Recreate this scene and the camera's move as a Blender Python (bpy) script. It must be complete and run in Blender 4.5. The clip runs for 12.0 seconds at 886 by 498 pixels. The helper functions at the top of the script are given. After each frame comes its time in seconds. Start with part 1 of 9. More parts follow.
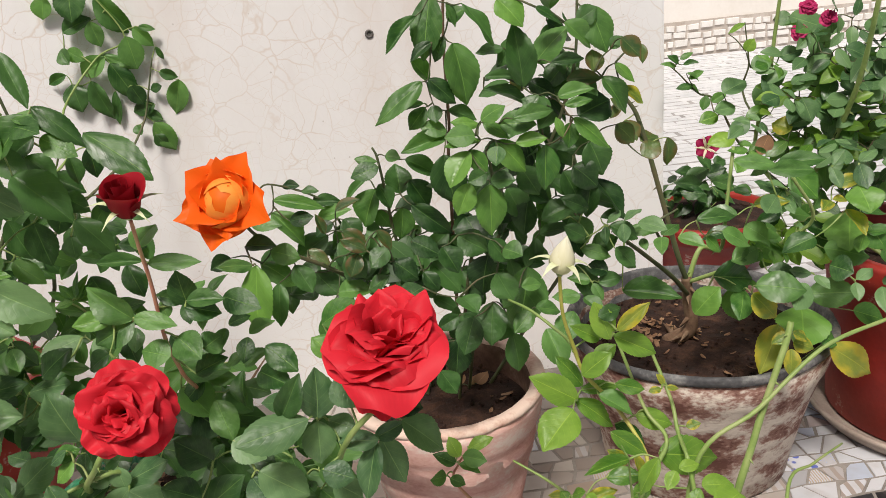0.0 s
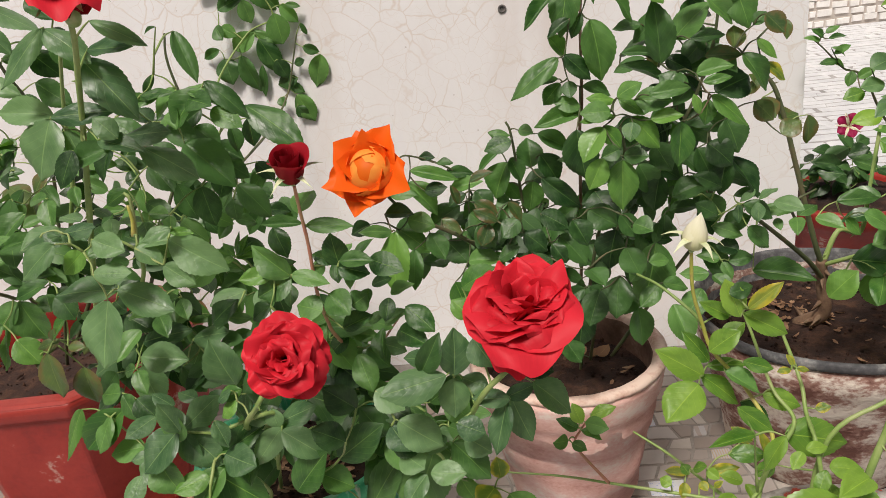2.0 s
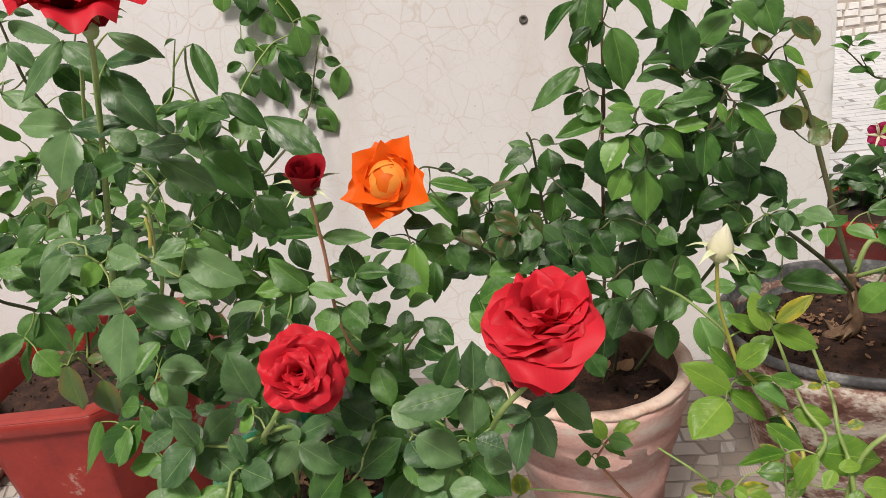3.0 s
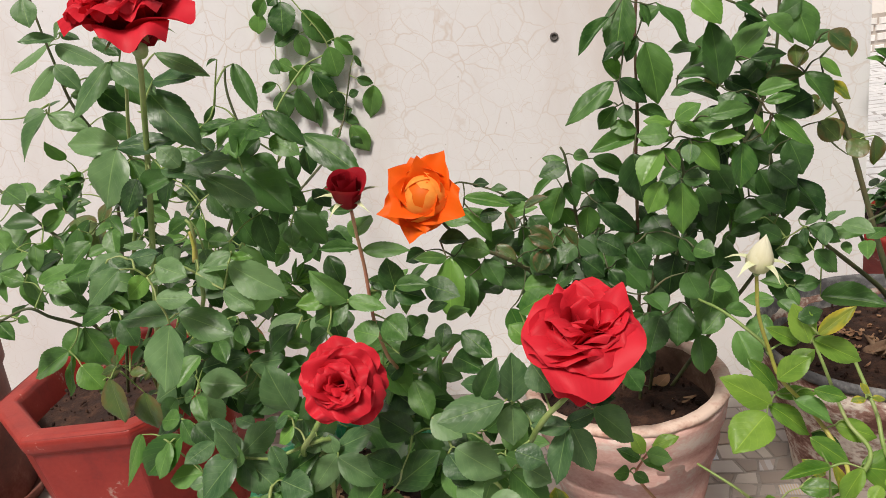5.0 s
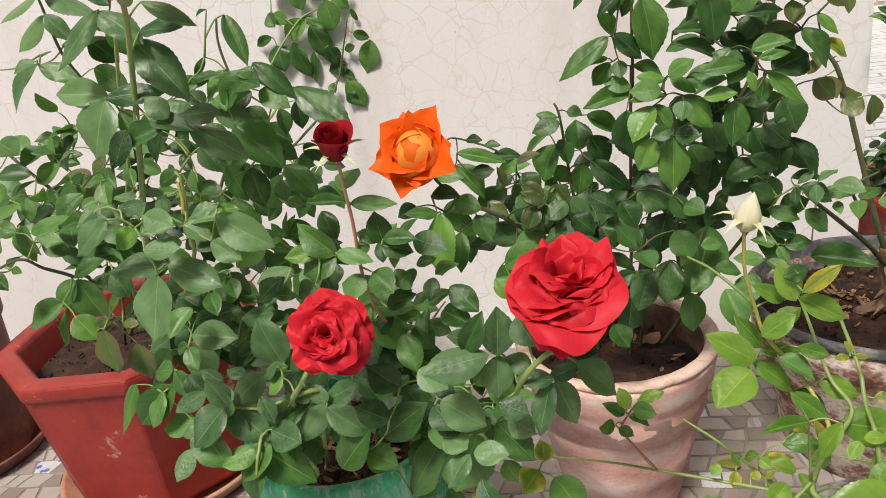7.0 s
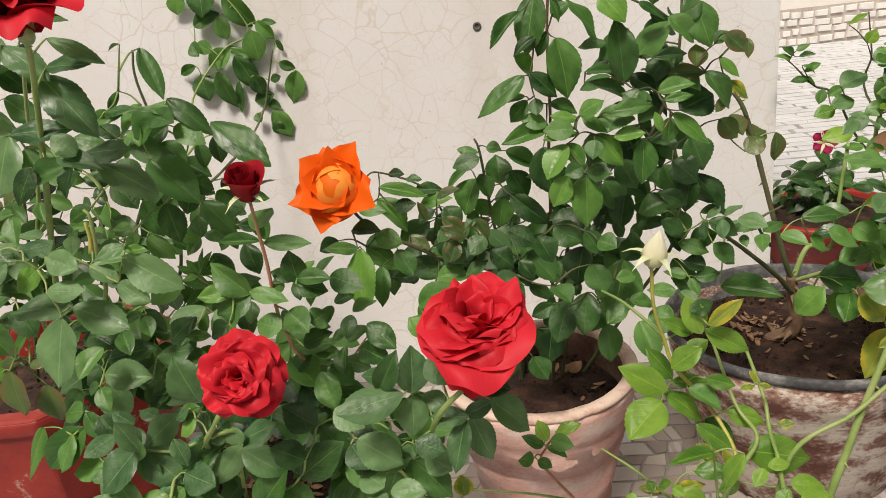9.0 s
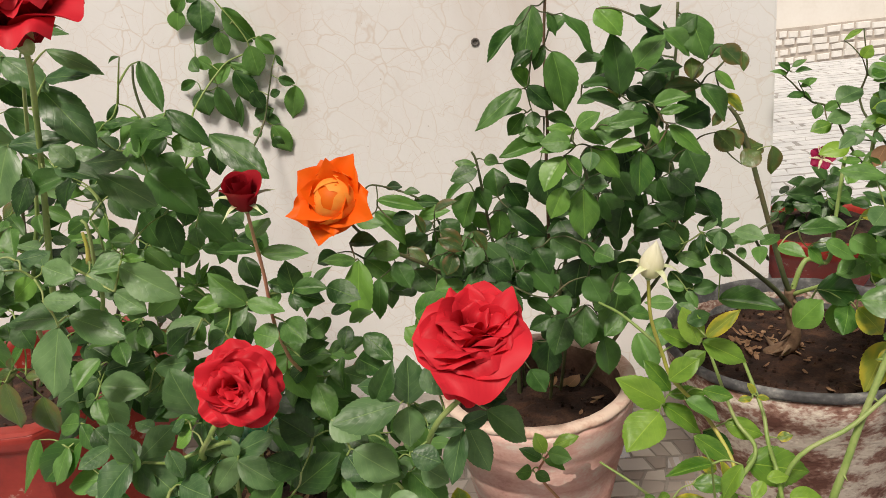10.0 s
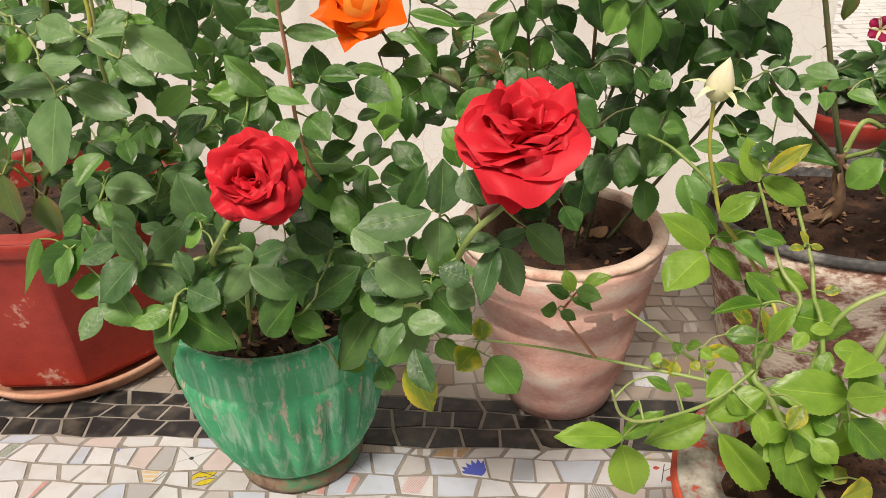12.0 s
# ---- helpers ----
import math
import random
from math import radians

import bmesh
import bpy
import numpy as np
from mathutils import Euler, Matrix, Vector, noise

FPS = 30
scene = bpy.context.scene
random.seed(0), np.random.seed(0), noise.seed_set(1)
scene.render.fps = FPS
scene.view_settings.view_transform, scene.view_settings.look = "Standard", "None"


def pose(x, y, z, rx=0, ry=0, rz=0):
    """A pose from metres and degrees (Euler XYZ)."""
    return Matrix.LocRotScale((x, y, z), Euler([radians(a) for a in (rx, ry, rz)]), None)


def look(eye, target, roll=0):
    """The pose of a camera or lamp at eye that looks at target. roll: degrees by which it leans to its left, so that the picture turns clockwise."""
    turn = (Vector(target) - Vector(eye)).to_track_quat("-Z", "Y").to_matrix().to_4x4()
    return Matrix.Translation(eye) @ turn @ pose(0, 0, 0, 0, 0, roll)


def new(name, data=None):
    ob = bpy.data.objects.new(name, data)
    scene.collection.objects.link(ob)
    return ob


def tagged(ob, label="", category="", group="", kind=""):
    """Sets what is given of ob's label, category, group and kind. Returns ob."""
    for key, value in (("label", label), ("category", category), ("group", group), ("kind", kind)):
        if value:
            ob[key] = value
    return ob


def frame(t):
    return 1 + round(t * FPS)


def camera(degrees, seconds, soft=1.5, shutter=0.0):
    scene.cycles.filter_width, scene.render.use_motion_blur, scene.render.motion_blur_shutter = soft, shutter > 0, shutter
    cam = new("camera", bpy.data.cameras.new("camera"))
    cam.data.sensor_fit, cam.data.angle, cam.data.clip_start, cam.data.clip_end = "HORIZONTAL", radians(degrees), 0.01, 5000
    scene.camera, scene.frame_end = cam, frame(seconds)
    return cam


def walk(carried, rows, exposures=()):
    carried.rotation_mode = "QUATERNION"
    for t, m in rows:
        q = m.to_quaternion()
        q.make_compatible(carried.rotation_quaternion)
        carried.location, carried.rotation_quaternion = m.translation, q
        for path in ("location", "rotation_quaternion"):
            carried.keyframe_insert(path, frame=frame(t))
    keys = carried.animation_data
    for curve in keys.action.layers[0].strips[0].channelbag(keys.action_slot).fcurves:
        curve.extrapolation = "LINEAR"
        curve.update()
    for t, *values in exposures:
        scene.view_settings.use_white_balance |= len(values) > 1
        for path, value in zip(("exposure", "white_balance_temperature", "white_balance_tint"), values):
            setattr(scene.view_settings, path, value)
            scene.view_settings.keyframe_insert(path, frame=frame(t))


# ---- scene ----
cam = camera(60.3, 12.0, soft=0.5)
PATH = [
    (0, (0.177, 0.084, 1.023), (0.259, 1.949, 0.306), -6.0),
    (0.5, (0.171, 0.071, 1.039), (0.114, 1.925, 0.293), -7.2),
    (1, (0.166, 0.07, 1.029), (0.045, 1.909, 0.252), -7.3),
    (1.5, (0.153, 0.056, 1.038), (0.006, 1.891, 0.256), -7.0),
    (2, (0.153, 0.043, 1.038), (-0.066, 1.884, 0.288), -7.4),
    (2.5, (0.146, 0.05, 1.033), (-0.106, 1.893, 0.299), -7.7),
    (3, (0.157, 0.056, 1.032), (-0.121, 1.904, 0.319), -8.1),
    (5, (0.145, 0.045, 1.029), (-0.197, 1.903, 0.374), -9.0),
    (5.5, (0.138, 0.047, 1.025), (-0.223, 1.902, 0.372), -8.9),
    (6, (0.148, 0.072, 1.019), (-0.227, 1.901, 0.303), -8.8),
    (6.5, (0.152, 0.05, 1.01), (-0.224, 1.873, 0.278), -9.0),
    (6.7, (0.154, 0.041, 1.014), (-0.219, 1.861, 0.274), -8.9),
    (8.3, (0.195, 0.055, 1.034), (-0.03, 1.884, 0.259), -7.6),
    (8.5, (0.191, 0.052, 1.034), (-0.02, 1.89, 0.275), -7.4),
    (9, (0.189, 0.046, 1.037), (-0.005, 1.903, 0.319), -7.1),
    (9.5, (0.189, 0.042, 1.036), (-0.002, 1.909, 0.345), -7.0),
    (10, (0.192, 0.042, 1.029), (0.002, 1.916, 0.355), -7.0),
    (10.5, (0.185, 0.066, 1.027), (-0.002, 1.942, 0.359), -7.0),
    (11, (0.159, 0.097, 0.999), (-0.034, 1.973, 0.334), -7.1),
    (11.5, (0.133, 0.099, 0.97), (-0.072, 1.927, 0.185), -6.3),
    (11.7, (0.134, 0.092, 0.956), (-0.078, 1.887, 0.101), -4.9),
    (11.8, (0.129, 0.092, 0.952), (-0.078, 1.864, 0.048), -4.3),
    (12, (0.147, 0.083, 0.93), (-0.07, 1.825, -0.028), -3.3),
]
EXPOSURES = [(0, 0.0, 6500, 13), (1, 0.0, 6500, 13), (2, -0.09, 6550, 14), (5.5, -0.05, 6550, 14), (6.7, 0.02, 6550, 13), (9, -0.11, 6850, 12), (10.5, -0.11, 6900, 12), (11.3, 0.0, 6900, 12), (12, 0.12, 7150, 13)]
walk(cam, [(t, look(eye, target, roll)) for t, eye, target, roll in PATH], EXPOSURES)


# ---- world, sun, exposure ----
SUN_EL, SUN_AZ = radians(58), radians(197)
world = bpy.data.worlds.new("sky")
scene.world = world
world.use_nodes = True
wt = world.node_tree
sky = wt.nodes.new("ShaderNodeTexSky")
sky.sky_type = "NISHITA"
sky.sun_disc = False
sky.sun_elevation, sky.sun_rotation = SUN_EL, SUN_AZ
sky.dust_density, sky.air_density, sky.ozone_density = 8.0, 0.4, 0.4
wt.links.new(sky.outputs[0], wt.nodes["Background"].inputs[0])
wt.nodes["Background"].inputs[1].default_value = 0.043
# a hazy sun from the front, over the camera's shoulder
sun = new("sun", bpy.data.lights.new("sun", "SUN"))
sun.data.energy, sun.data.angle, sun.data.color = 3.7, radians(13), (1.0, 0.95, 0.85)
d = Vector((math.sin(SUN_AZ) * math.cos(SUN_EL), math.cos(SUN_AZ) * math.cos(SUN_EL), math.sin(SUN_EL)))
sun.matrix_world = look((0.5 + d.x * 8, 1.5 + d.y * 8, d.z * 8), (0.5, 1.5, 0))


# ---- helpers of this scene ----
RNG = random.Random(11)


def thing(name, at=(0, 0, 0), label="", category="", group="", kind=""):
    """An Empty at the base of a thing; its parts are its children."""
    ob = new(name)
    ob.location = at
    ob.empty_display_size = 0.05
    return tagged(ob, label, category, group, kind)


def place_of(ob):
    """The place of an object in the world, by its chain of unturned parents."""
    v = Vector(ob.location)
    while ob.parent:
        ob = ob.parent
        v += ob.location
    return v


def part(name, bm, material, parent=None, label="", smooth=True):
    """Links a bmesh, in world coordinates, as one mesh object under a thing or a part."""
    me = bpy.data.meshes.new(name)
    bm.normal_update()
    bm.to_mesh(me)
    bm.free()
    for p in me.polygons:
        p.use_smooth = smooth
    for m in (material if isinstance(material, (list, tuple)) else [material]):
        me.materials.append(m)
    ob = new(name, me)
    if parent:
        me.transform(Matrix.Translation(-place_of(parent)))
        ob.parent = parent
    return tagged(ob, label)


def mesh_ob(name, bm, material, label="", category="", group="", kind="", smooth=True):
    return tagged(part(name, bm, material, None, "", smooth), label, category, group, kind)


def box(bm, lo, hi, bevel=0.0):
    r = bmesh.ops.create_cube(bm, size=1)
    for v in r["verts"]:
        v.co = Vector([lo[i] + (v.co[i] + 0.5) * (hi[i] - lo[i]) for i in range(3)])
    if bevel:
        edges = {e for v in r["verts"] for e in v.link_edges}
        bmesh.ops.bevel(bm, geom=list(edges), offset=bevel, segments=2, affect="EDGES", profile=0.7)
    return bm


def lathe(profile, at, sides=64, radius=None, turn=0.0, open_foot=False):
    """Turns (r, z) pairs round an upright axis; radius(r, angle, z) may shape it further."""
    bm = bmesh.new()
    rings = []
    for r, z in profile:
        ring = []
        for i in range(sides):
            a = 2 * math.pi * i / sides + turn
            rr, dz = radius(r, a, z) if radius else (r, 0.0)
            ring.append(bm.verts.new((at[0] + rr * math.cos(a), at[1] + rr * math.sin(a), at[2] + z + dz)))
        rings.append(ring)
    for a, b in zip(rings, rings[1:]):
        for i in range(sides):
            j = (i + 1) % sides
            bm.faces.new((a[i], a[j], b[j], b[i]))
    bm.faces.new(rings[-1])
    if not open_foot:
        bm.faces.new(list(reversed(rings[0])))
    return bm


def smooth_line(points, steps=5):
    """A Catmull-Rom line through the points."""
    p = [Vector(q) for q in points]
    p = [2 * p[0] - p[1]] + p + [2 * p[-1] - p[-2]]
    out = []
    for i in range(1, len(p) - 2):
        for k in range(steps):
            t = k / steps
            a, b, c, d4 = p[i - 1], p[i], p[i + 1], p[i + 2]
            out.append(0.5 * (2 * b + (c - a) * t + (2 * a - 5 * b + 4 * c - d4) * t * t + (3 * b - a - 3 * c + d4) * t ** 3))
    out.append(p[-2])
    return out


def tube(bm, line, r0, r1, sides=8, knots=0.0):
    """A tapering round stem along a line."""
    rings = []
    up = Vector((0.3, 0.8, 0.2))
    n = len(line)
    for i, c in enumerate(line):
        t = (line[min(i + 1, n - 1)] - line[max(i - 1, 0)]).normalized()
        s = t.cross(up).normalized()
        u = s.cross(t)
        r = r0 + (r1 - r0) * i / max(n - 1, 1)
        r *= 1 + knots * (RNG.random() - 0.4)
        rings.append([bm.verts.new(c + r * (math.cos(a) * s + math.sin(a) * u)) for a in (2 * math.pi * k / sides for k in range(sides))])
    for a, b in zip(rings, rings[1:]):
        for k in range(sides):
            bm.faces.new((a[k], a[(k + 1) % sides], b[(k + 1) % sides], b[k]))
    bm.faces.new(list(reversed(rings[0])))
    bm.faces.new(rings[-1])
    return bm


# ---- materials ----
def nodes_of(name):
    m = bpy.data.materials.new(name)
    m.use_nodes = True
    nt = m.node_tree
    return m, nt, nt.nodes["Principled BSDF"]


def mottled(name, colours, rough=0.7, scale=20.0, fine=180.0, bump=0.15, stops=None, metal=0.0, random_hue=0.0, detail=6.0, spec=0.5, dist=0.002, stretch=(1, 1, 1)):
    """A surface of two to four colours mixed by a coarse and a fine noise, with relief."""
    m, nt, bsdf = nodes_of(name)
    tc = nt.nodes.new("ShaderNodeTexCoord")
    n1 = nt.nodes.new("ShaderNodeTexNoise")
    n1.inputs["Scale"].default_value, n1.inputs["Detail"].default_value, n1.inputs["Roughness"].default_value = scale, detail, 0.62
    n2 = nt.nodes.new("ShaderNodeTexNoise")
    n2.inputs["Scale"].default_value, n2.inputs["Detail"].default_value = fine, 3.0
    mp = nt.nodes.new("ShaderNodeMapping")
    mp.inputs["Scale"].default_value = stretch
    nt.links.new(tc.outputs["Object"], mp.inputs[0])
    nt.links.new(mp.outputs[0], n1.inputs[0])
    nt.links.new(mp.outputs[0], n2.inputs[0])
    add = nt.nodes.new("ShaderNodeMath")
    add.operation = "MULTIPLY_ADD"
    add.inputs[1].default_value = 0.25
    nt.links.new(n2.outputs["Fac"], add.inputs[0])
    nt.links.new(n1.outputs["Fac"], add.inputs[2])
    sub = nt.nodes.new("ShaderNodeMath")
    sub.operation = "SUBTRACT"
    sub.inputs[1].default_value = 0.125
    nt.links.new(add.outputs[0], sub.inputs[0])
    ramp = nt.nodes.new("ShaderNodeValToRGB")
    stops = stops or [0.3 + 0.4 * i / (len(colours) - 1) for i in range(len(colours))]
    while len(ramp.color_ramp.elements) < len(colours):
        ramp.color_ramp.elements.new(0.5)
    for e, c, s in zip(ramp.color_ramp.elements, colours, stops):
        e.position, e.color = s, (*c, 1)
    nt.links.new(sub.outputs[0], ramp.inputs[0])
    out = ramp.outputs[0]
    if random_hue:
        info = nt.nodes.new("ShaderNodeObjectInfo")
        hsv = nt.nodes.new("ShaderNodeHueSaturation")
        mr = nt.nodes.new("ShaderNodeMapRange")
        mr.inputs[3].default_value, mr.inputs[4].default_value = 1 - random_hue, 1 + random_hue
        nt.links.new(info.outputs["Random"], mr.inputs[0])
        nt.links.new(mr.outputs[0], hsv.inputs["Value"])
        nt.links.new(out, hsv.inputs["Color"])
        out = hsv.outputs[0]
    nt.links.new(out, bsdf.inputs["Base Color"])
    bsdf.inputs["Roughness"].default_value, bsdf.inputs["Metallic"].default_value = rough, metal
    bsdf.inputs["Specular IOR Level"].default_value = spec
    b = nt.nodes.new("ShaderNodeBump")
    b.inputs["Strength"].default_value, b.inputs["Distance"].default_value = bump, dist
    nt.links.new(sub.outputs[0], b.inputs["Height"])
    nt.links.new(b.outputs[0], bsdf.inputs["Normal"])
    return m


def plaster_material():
    """Old white limewash with a net of hairline cracks and faint yellowish runs."""
    m, nt, bsdf = nodes_of("cracked_limewash")
    L = nt.links.new
    tc = nt.nodes.new("ShaderNodeTexCoord")
    warp = nt.nodes.new("ShaderNodeTexNoise")
    warp.inputs["Scale"].default_value, warp.inputs["Detail"].default_value = 9.0, 4.0
    L(tc.outputs["Object"], warp.inputs[0])
    mix = nt.nodes.new("ShaderNodeMix")
    mix.data_type = "VECTOR"
    mix.inputs[0].default_value = 0.055
    L(tc.outputs["Object"], mix.inputs[4])
    L(warp.outputs["Color"], mix.inputs[5])
    cracks = []
    for scale, width in ((19.0, 0.034), (33.0, 0.018)):
        v = nt.nodes.new("ShaderNodeTexVoronoi")
        v.feature = "DISTANCE_TO_EDGE"
        v.inputs["Scale"].default_value = scale
        L(mix.outputs[1], v.inputs[0])
        r = nt.nodes.new("ShaderNodeMapRange")
        r.inputs[1].default_value, r.inputs[2].default_value = 0.0, width
        r.inputs[3].default_value, r.inputs[4].default_value = 1.0, 0.0
        L(v.outputs["Distance"], r.inputs[0])
        patch = nt.nodes.new("ShaderNodeTexNoise")
        patch.inputs["Scale"].default_value, patch.inputs["Detail"].default_value = scale * 0.3, 3.0
        L(tc.outputs["Object"], patch.inputs[0])
        pr = nt.nodes.new("ShaderNodeMapRange")
        pr.inputs[1].default_value, pr.inputs[2].default_value = 0.40, 0.60
        L(patch.outputs["Fac"], pr.inputs[0])
        mul = nt.nodes.new("ShaderNodeMath")
        mul.operation = "MULTIPLY"
        L(r.outputs[0], mul.inputs[0])
        L(pr.outputs[0], mul.inputs[1])
        cracks.append(mul)
    mx = nt.nodes.new("ShaderNodeMath")
    mx.operation = "MAXIMUM"
    L(cracks[0].outputs[0], mx.inputs[0])
    L(cracks[1].outputs[0], mx.inputs[1])
    stain = nt.nodes.new("ShaderNodeTexNoise")
    stain.inputs["Scale"].default_value, stain.inputs["Detail"].default_value = 3.0, 6.0
    mp = nt.nodes.new("ShaderNodeMapping")
    mp.inputs["Scale"].default_value = (1.6, 1.6, 0.45)
    L(tc.outputs["Object"], mp.inputs[0])
    L(mp.outputs[0], stain.inputs[0])
    ramp = nt.nodes.new("ShaderNodeValToRGB")
    ramp.color_ramp.elements.new(0.62)
    for e, s, c in zip(ramp.color_ramp.elements, (0.36, 0.56, 0.74), ((0.83, 0.83, 0.845), (0.805, 0.795, 0.80), (0.72, 0.675, 0.655))):
        e.position, e.color = s, (*c, 1)
    L(stain.outputs["Fac"], ramp.inputs[0])
    cm = nt.nodes.new("ShaderNodeMix")
    cm.data_type = "RGBA"
    L(mx.outputs[0], cm.inputs[0])
    L(ramp.outputs[0], cm.inputs[6])
    cm.inputs[7].default_value = (0.715, 0.655, 0.615, 1)
    # a few grey specks
    sp = nt.nodes.new("ShaderNodeTexVoronoi")
    sp.inputs["Scale"].default_value = 26.0
    L(tc.outputs["Object"], sp.inputs[0])
    sr = nt.nodes.new("ShaderNodeMapRange")
    sr.inputs[1].default_value, sr.inputs[2].default_value, sr.inputs[3].default_value, sr.inputs[4].default_value = 0.04, 0.06, 0.55, 0.0
    L(sp.outputs["Distance"], sr.inputs[0])
    cm2 = nt.nodes.new("ShaderNodeMix")
    cm2.data_type = "RGBA"
    L(sr.outputs[0], cm2.inputs[0])
    L(cm.outputs[2], cm2.inputs[6])
    cm2.inputs[7].default_value = (0.45, 0.40, 0.37, 1)
    L(cm2.outputs[2], bsdf.inputs["Base Color"])
    bsdf.inputs["Roughness"].default_value = 0.85
    b = nt.nodes.new("ShaderNodeBump")
    b.invert = True
    b.inputs["Strength"].default_value, b.inputs["Distance"].default_value = 0.14, 0.001
    L(mx.outputs[0], b.inputs["Height"])
    b2 = nt.nodes.new("ShaderNodeBump")
    b2.inputs["Strength"].default_value, b2.inputs["Distance"].default_value = 0.25, 0.004
    n = nt.nodes.new("ShaderNodeTexNoise")
    n.inputs["Scale"].default_value, n.inputs["Detail"].default_value = 30.0, 8.0
    L(tc.outputs["Object"], n.inputs[0])
    L(n.outputs["Fac"], b2.inputs["Height"])
    L(b.outputs[0], b2.inputs["Normal"])
    L(b2.outputs[0], bsdf.inputs["Normal"])
    return m


def leaf_material(name, dark, light, edge=None, rough=0.36, young=0.0):
    """A rose leaf: paler midrib and side veins from its own coordinates, hue varied leaf by leaf, some light passing through."""
    m, nt, bsdf = nodes_of(name)
    L = nt.links.new
    uv = nt.nodes.new("ShaderNodeUVMap")
    uv.uv_map = "leaf"
    sep = nt.nodes.new("ShaderNodeSeparateXYZ")
    L(uv.outputs[0], sep.inputs[0])
    info = nt.nodes.new("ShaderNodeObjectInfo")

    def math_node(op, a, b=None, c=None):
        n = nt.nodes.new("ShaderNodeMath")
        n.operation = op
        for i, v in enumerate((a, b, c)):
            if v is None:
                continue
            if isinstance(v, (int, float)):
                n.inputs[i].default_value = v
            else:
                L(v, n.inputs[i])
        return n.outputs[0]
    across = math_node("ABSOLUTE", math_node("SUBTRACT", sep.outputs[0], 0.5))
    midrib = nt.nodes.new("ShaderNodeMapRange")
    midrib.inputs[1].default_value, midrib.inputs[2].default_value, midrib.inputs[3].default_value, midrib.inputs[4].default_value = 0.006, 0.020, 1.0, 0.0
    L(across, midrib.inputs[0])
    # side veins sweep forward from the midrib
    ph = math_node("SUBTRACT", math_node("MULTIPLY", sep.outputs[1], 6.5), math_node("MULTIPLY", across, 5.0))
    tri = math_node("ABSOLUTE", math_node("SUBTRACT", math_node("FRACT", ph), 0.5))
    vein = nt.nodes.new("ShaderNodeMapRange")
    vein.inputs[1].default_value, vein.inputs[2].default_value, vein.inputs[3].default_value, vein.inputs[4].default_value = 0.0, 0.07, 1.0, 0.0
    L(tri, vein.inputs[0])
    veins = math_node("MAXIMUM", midrib.outputs[0], math_node("MULTIPLY", vein.outputs[0], 0.30))
    tc = nt.nodes.new("ShaderNodeTexCoord")
    noise1 = nt.nodes.new("ShaderNodeTexNoise")
    noise1.noise_dimensions = "4D"
    noise1.inputs["Scale"].default_value, noise1.inputs["Detail"].default_value = 3.0, 6.0
    L(tc.outputs["Object"], noise1.inputs["Vector"])
    L(math_node("MULTIPLY", info.outputs["Random"], 40.0), noise1.inputs["W"])
    geo = nt.nodes.new("ShaderNodeNewGeometry")
    each = math_node("FRACT", math_node("ADD", info.outputs["Random"], geo.outputs["Random Per Island"]))
    fac = math_node("ADD", math_node("MULTIPLY", each, 0.95), math_node("MULTIPLY", math_node("SUBTRACT", noise1.outputs["Fac"], 0.45), 1.3))
    mix = nt.nodes.new("ShaderNodeMix")
    mix.data_type = "RGBA"
    mix.clamp_factor = True
    L(fac, mix.inputs[0])
    mix.inputs[6].default_value, mix.inputs[7].default_value = (*dark, 1), (*light, 1)
    vm = nt.nodes.new("ShaderNodeMix")
    vm.data_type = "RGBA"
    L(math_node("MULTIPLY", veins, 0.42), vm.inputs[0])
    L(mix.outputs[2], vm.inputs[6])
    vm.inputs[7].default_value = (light[0] * 1.9 + 0.02, light[1] * 1.6 + 0.02, light[2] * 1.5 + 0.01, 1)
    col = vm.outputs[2]
    if edge:
        er = nt.nodes.new("ShaderNodeMapRange")
        er.inputs[1].default_value, er.inputs[2].default_value = 0.2, 0.62
        L(math_node("ADD", across, math_node("MULTIPLY", math_node("SUBTRACT", noise1.outputs["Fac"], 0.5), 1.4)), er.inputs[0])
        em = nt.nodes.new("ShaderNodeMix")
        em.data_type = "RGBA"
        L(er.outputs[0], em.inputs[0])
        L(col, em.inputs[6])
        em.inputs[7].default_value = (*edge, 1)
        col = em.outputs[2]
    L(col, bsdf.inputs["Base Color"])
    # pale dust on some leaves dulls the gloss
    rr = nt.nodes.new("ShaderNodeMapRange")
    rr.inputs[1].default_value, rr.inputs[2].default_value = 0.35, 0.7
    rr.inputs[3].default_value, rr.inputs[4].default_value = rough - 0.05, rough + 0.16
    L(noise1.outputs["Fac"], rr.inputs[0])
    L(rr.outputs[0], bsdf.inputs["Roughness"])
    bsdf.inputs["Specular IOR Level"].default_value = 0.55
    b = nt.nodes.new("ShaderNodeBump")
    b.invert = True
    b.inputs["Strength"].default_value, b.inputs["Distance"].default_value = 0.36, 0.0014
    quilt = nt.nodes.new("ShaderNodeTexNoise")
    quilt.inputs["Scale"].default_value, quilt.inputs["Detail"].default_value = 11.0, 3.0
    L(tc.outputs["Object"], quilt.inputs["Vector"])
    L(math_node("SUBTRACT", math_node("MULTIPLY", veins, 0.55), math_node("MULTIPLY", quilt.outputs["Fac"], 0.9)), b.inputs["Height"])
    L(b.outputs[0], bsdf.inputs["Normal"])
    tr = nt.nodes.new("ShaderNodeBsdfTranslucent")
    tm = nt.nodes.new("ShaderNodeMix")
    tm.data_type = "RGBA"
    tm.blend_type = "MULTIPLY"
    tm.inputs[0].default_value = 1.0
    L(col, tm.inputs[6])
    tm.inputs[7].default_value = (1.6, 2.0, 0.6, 1)
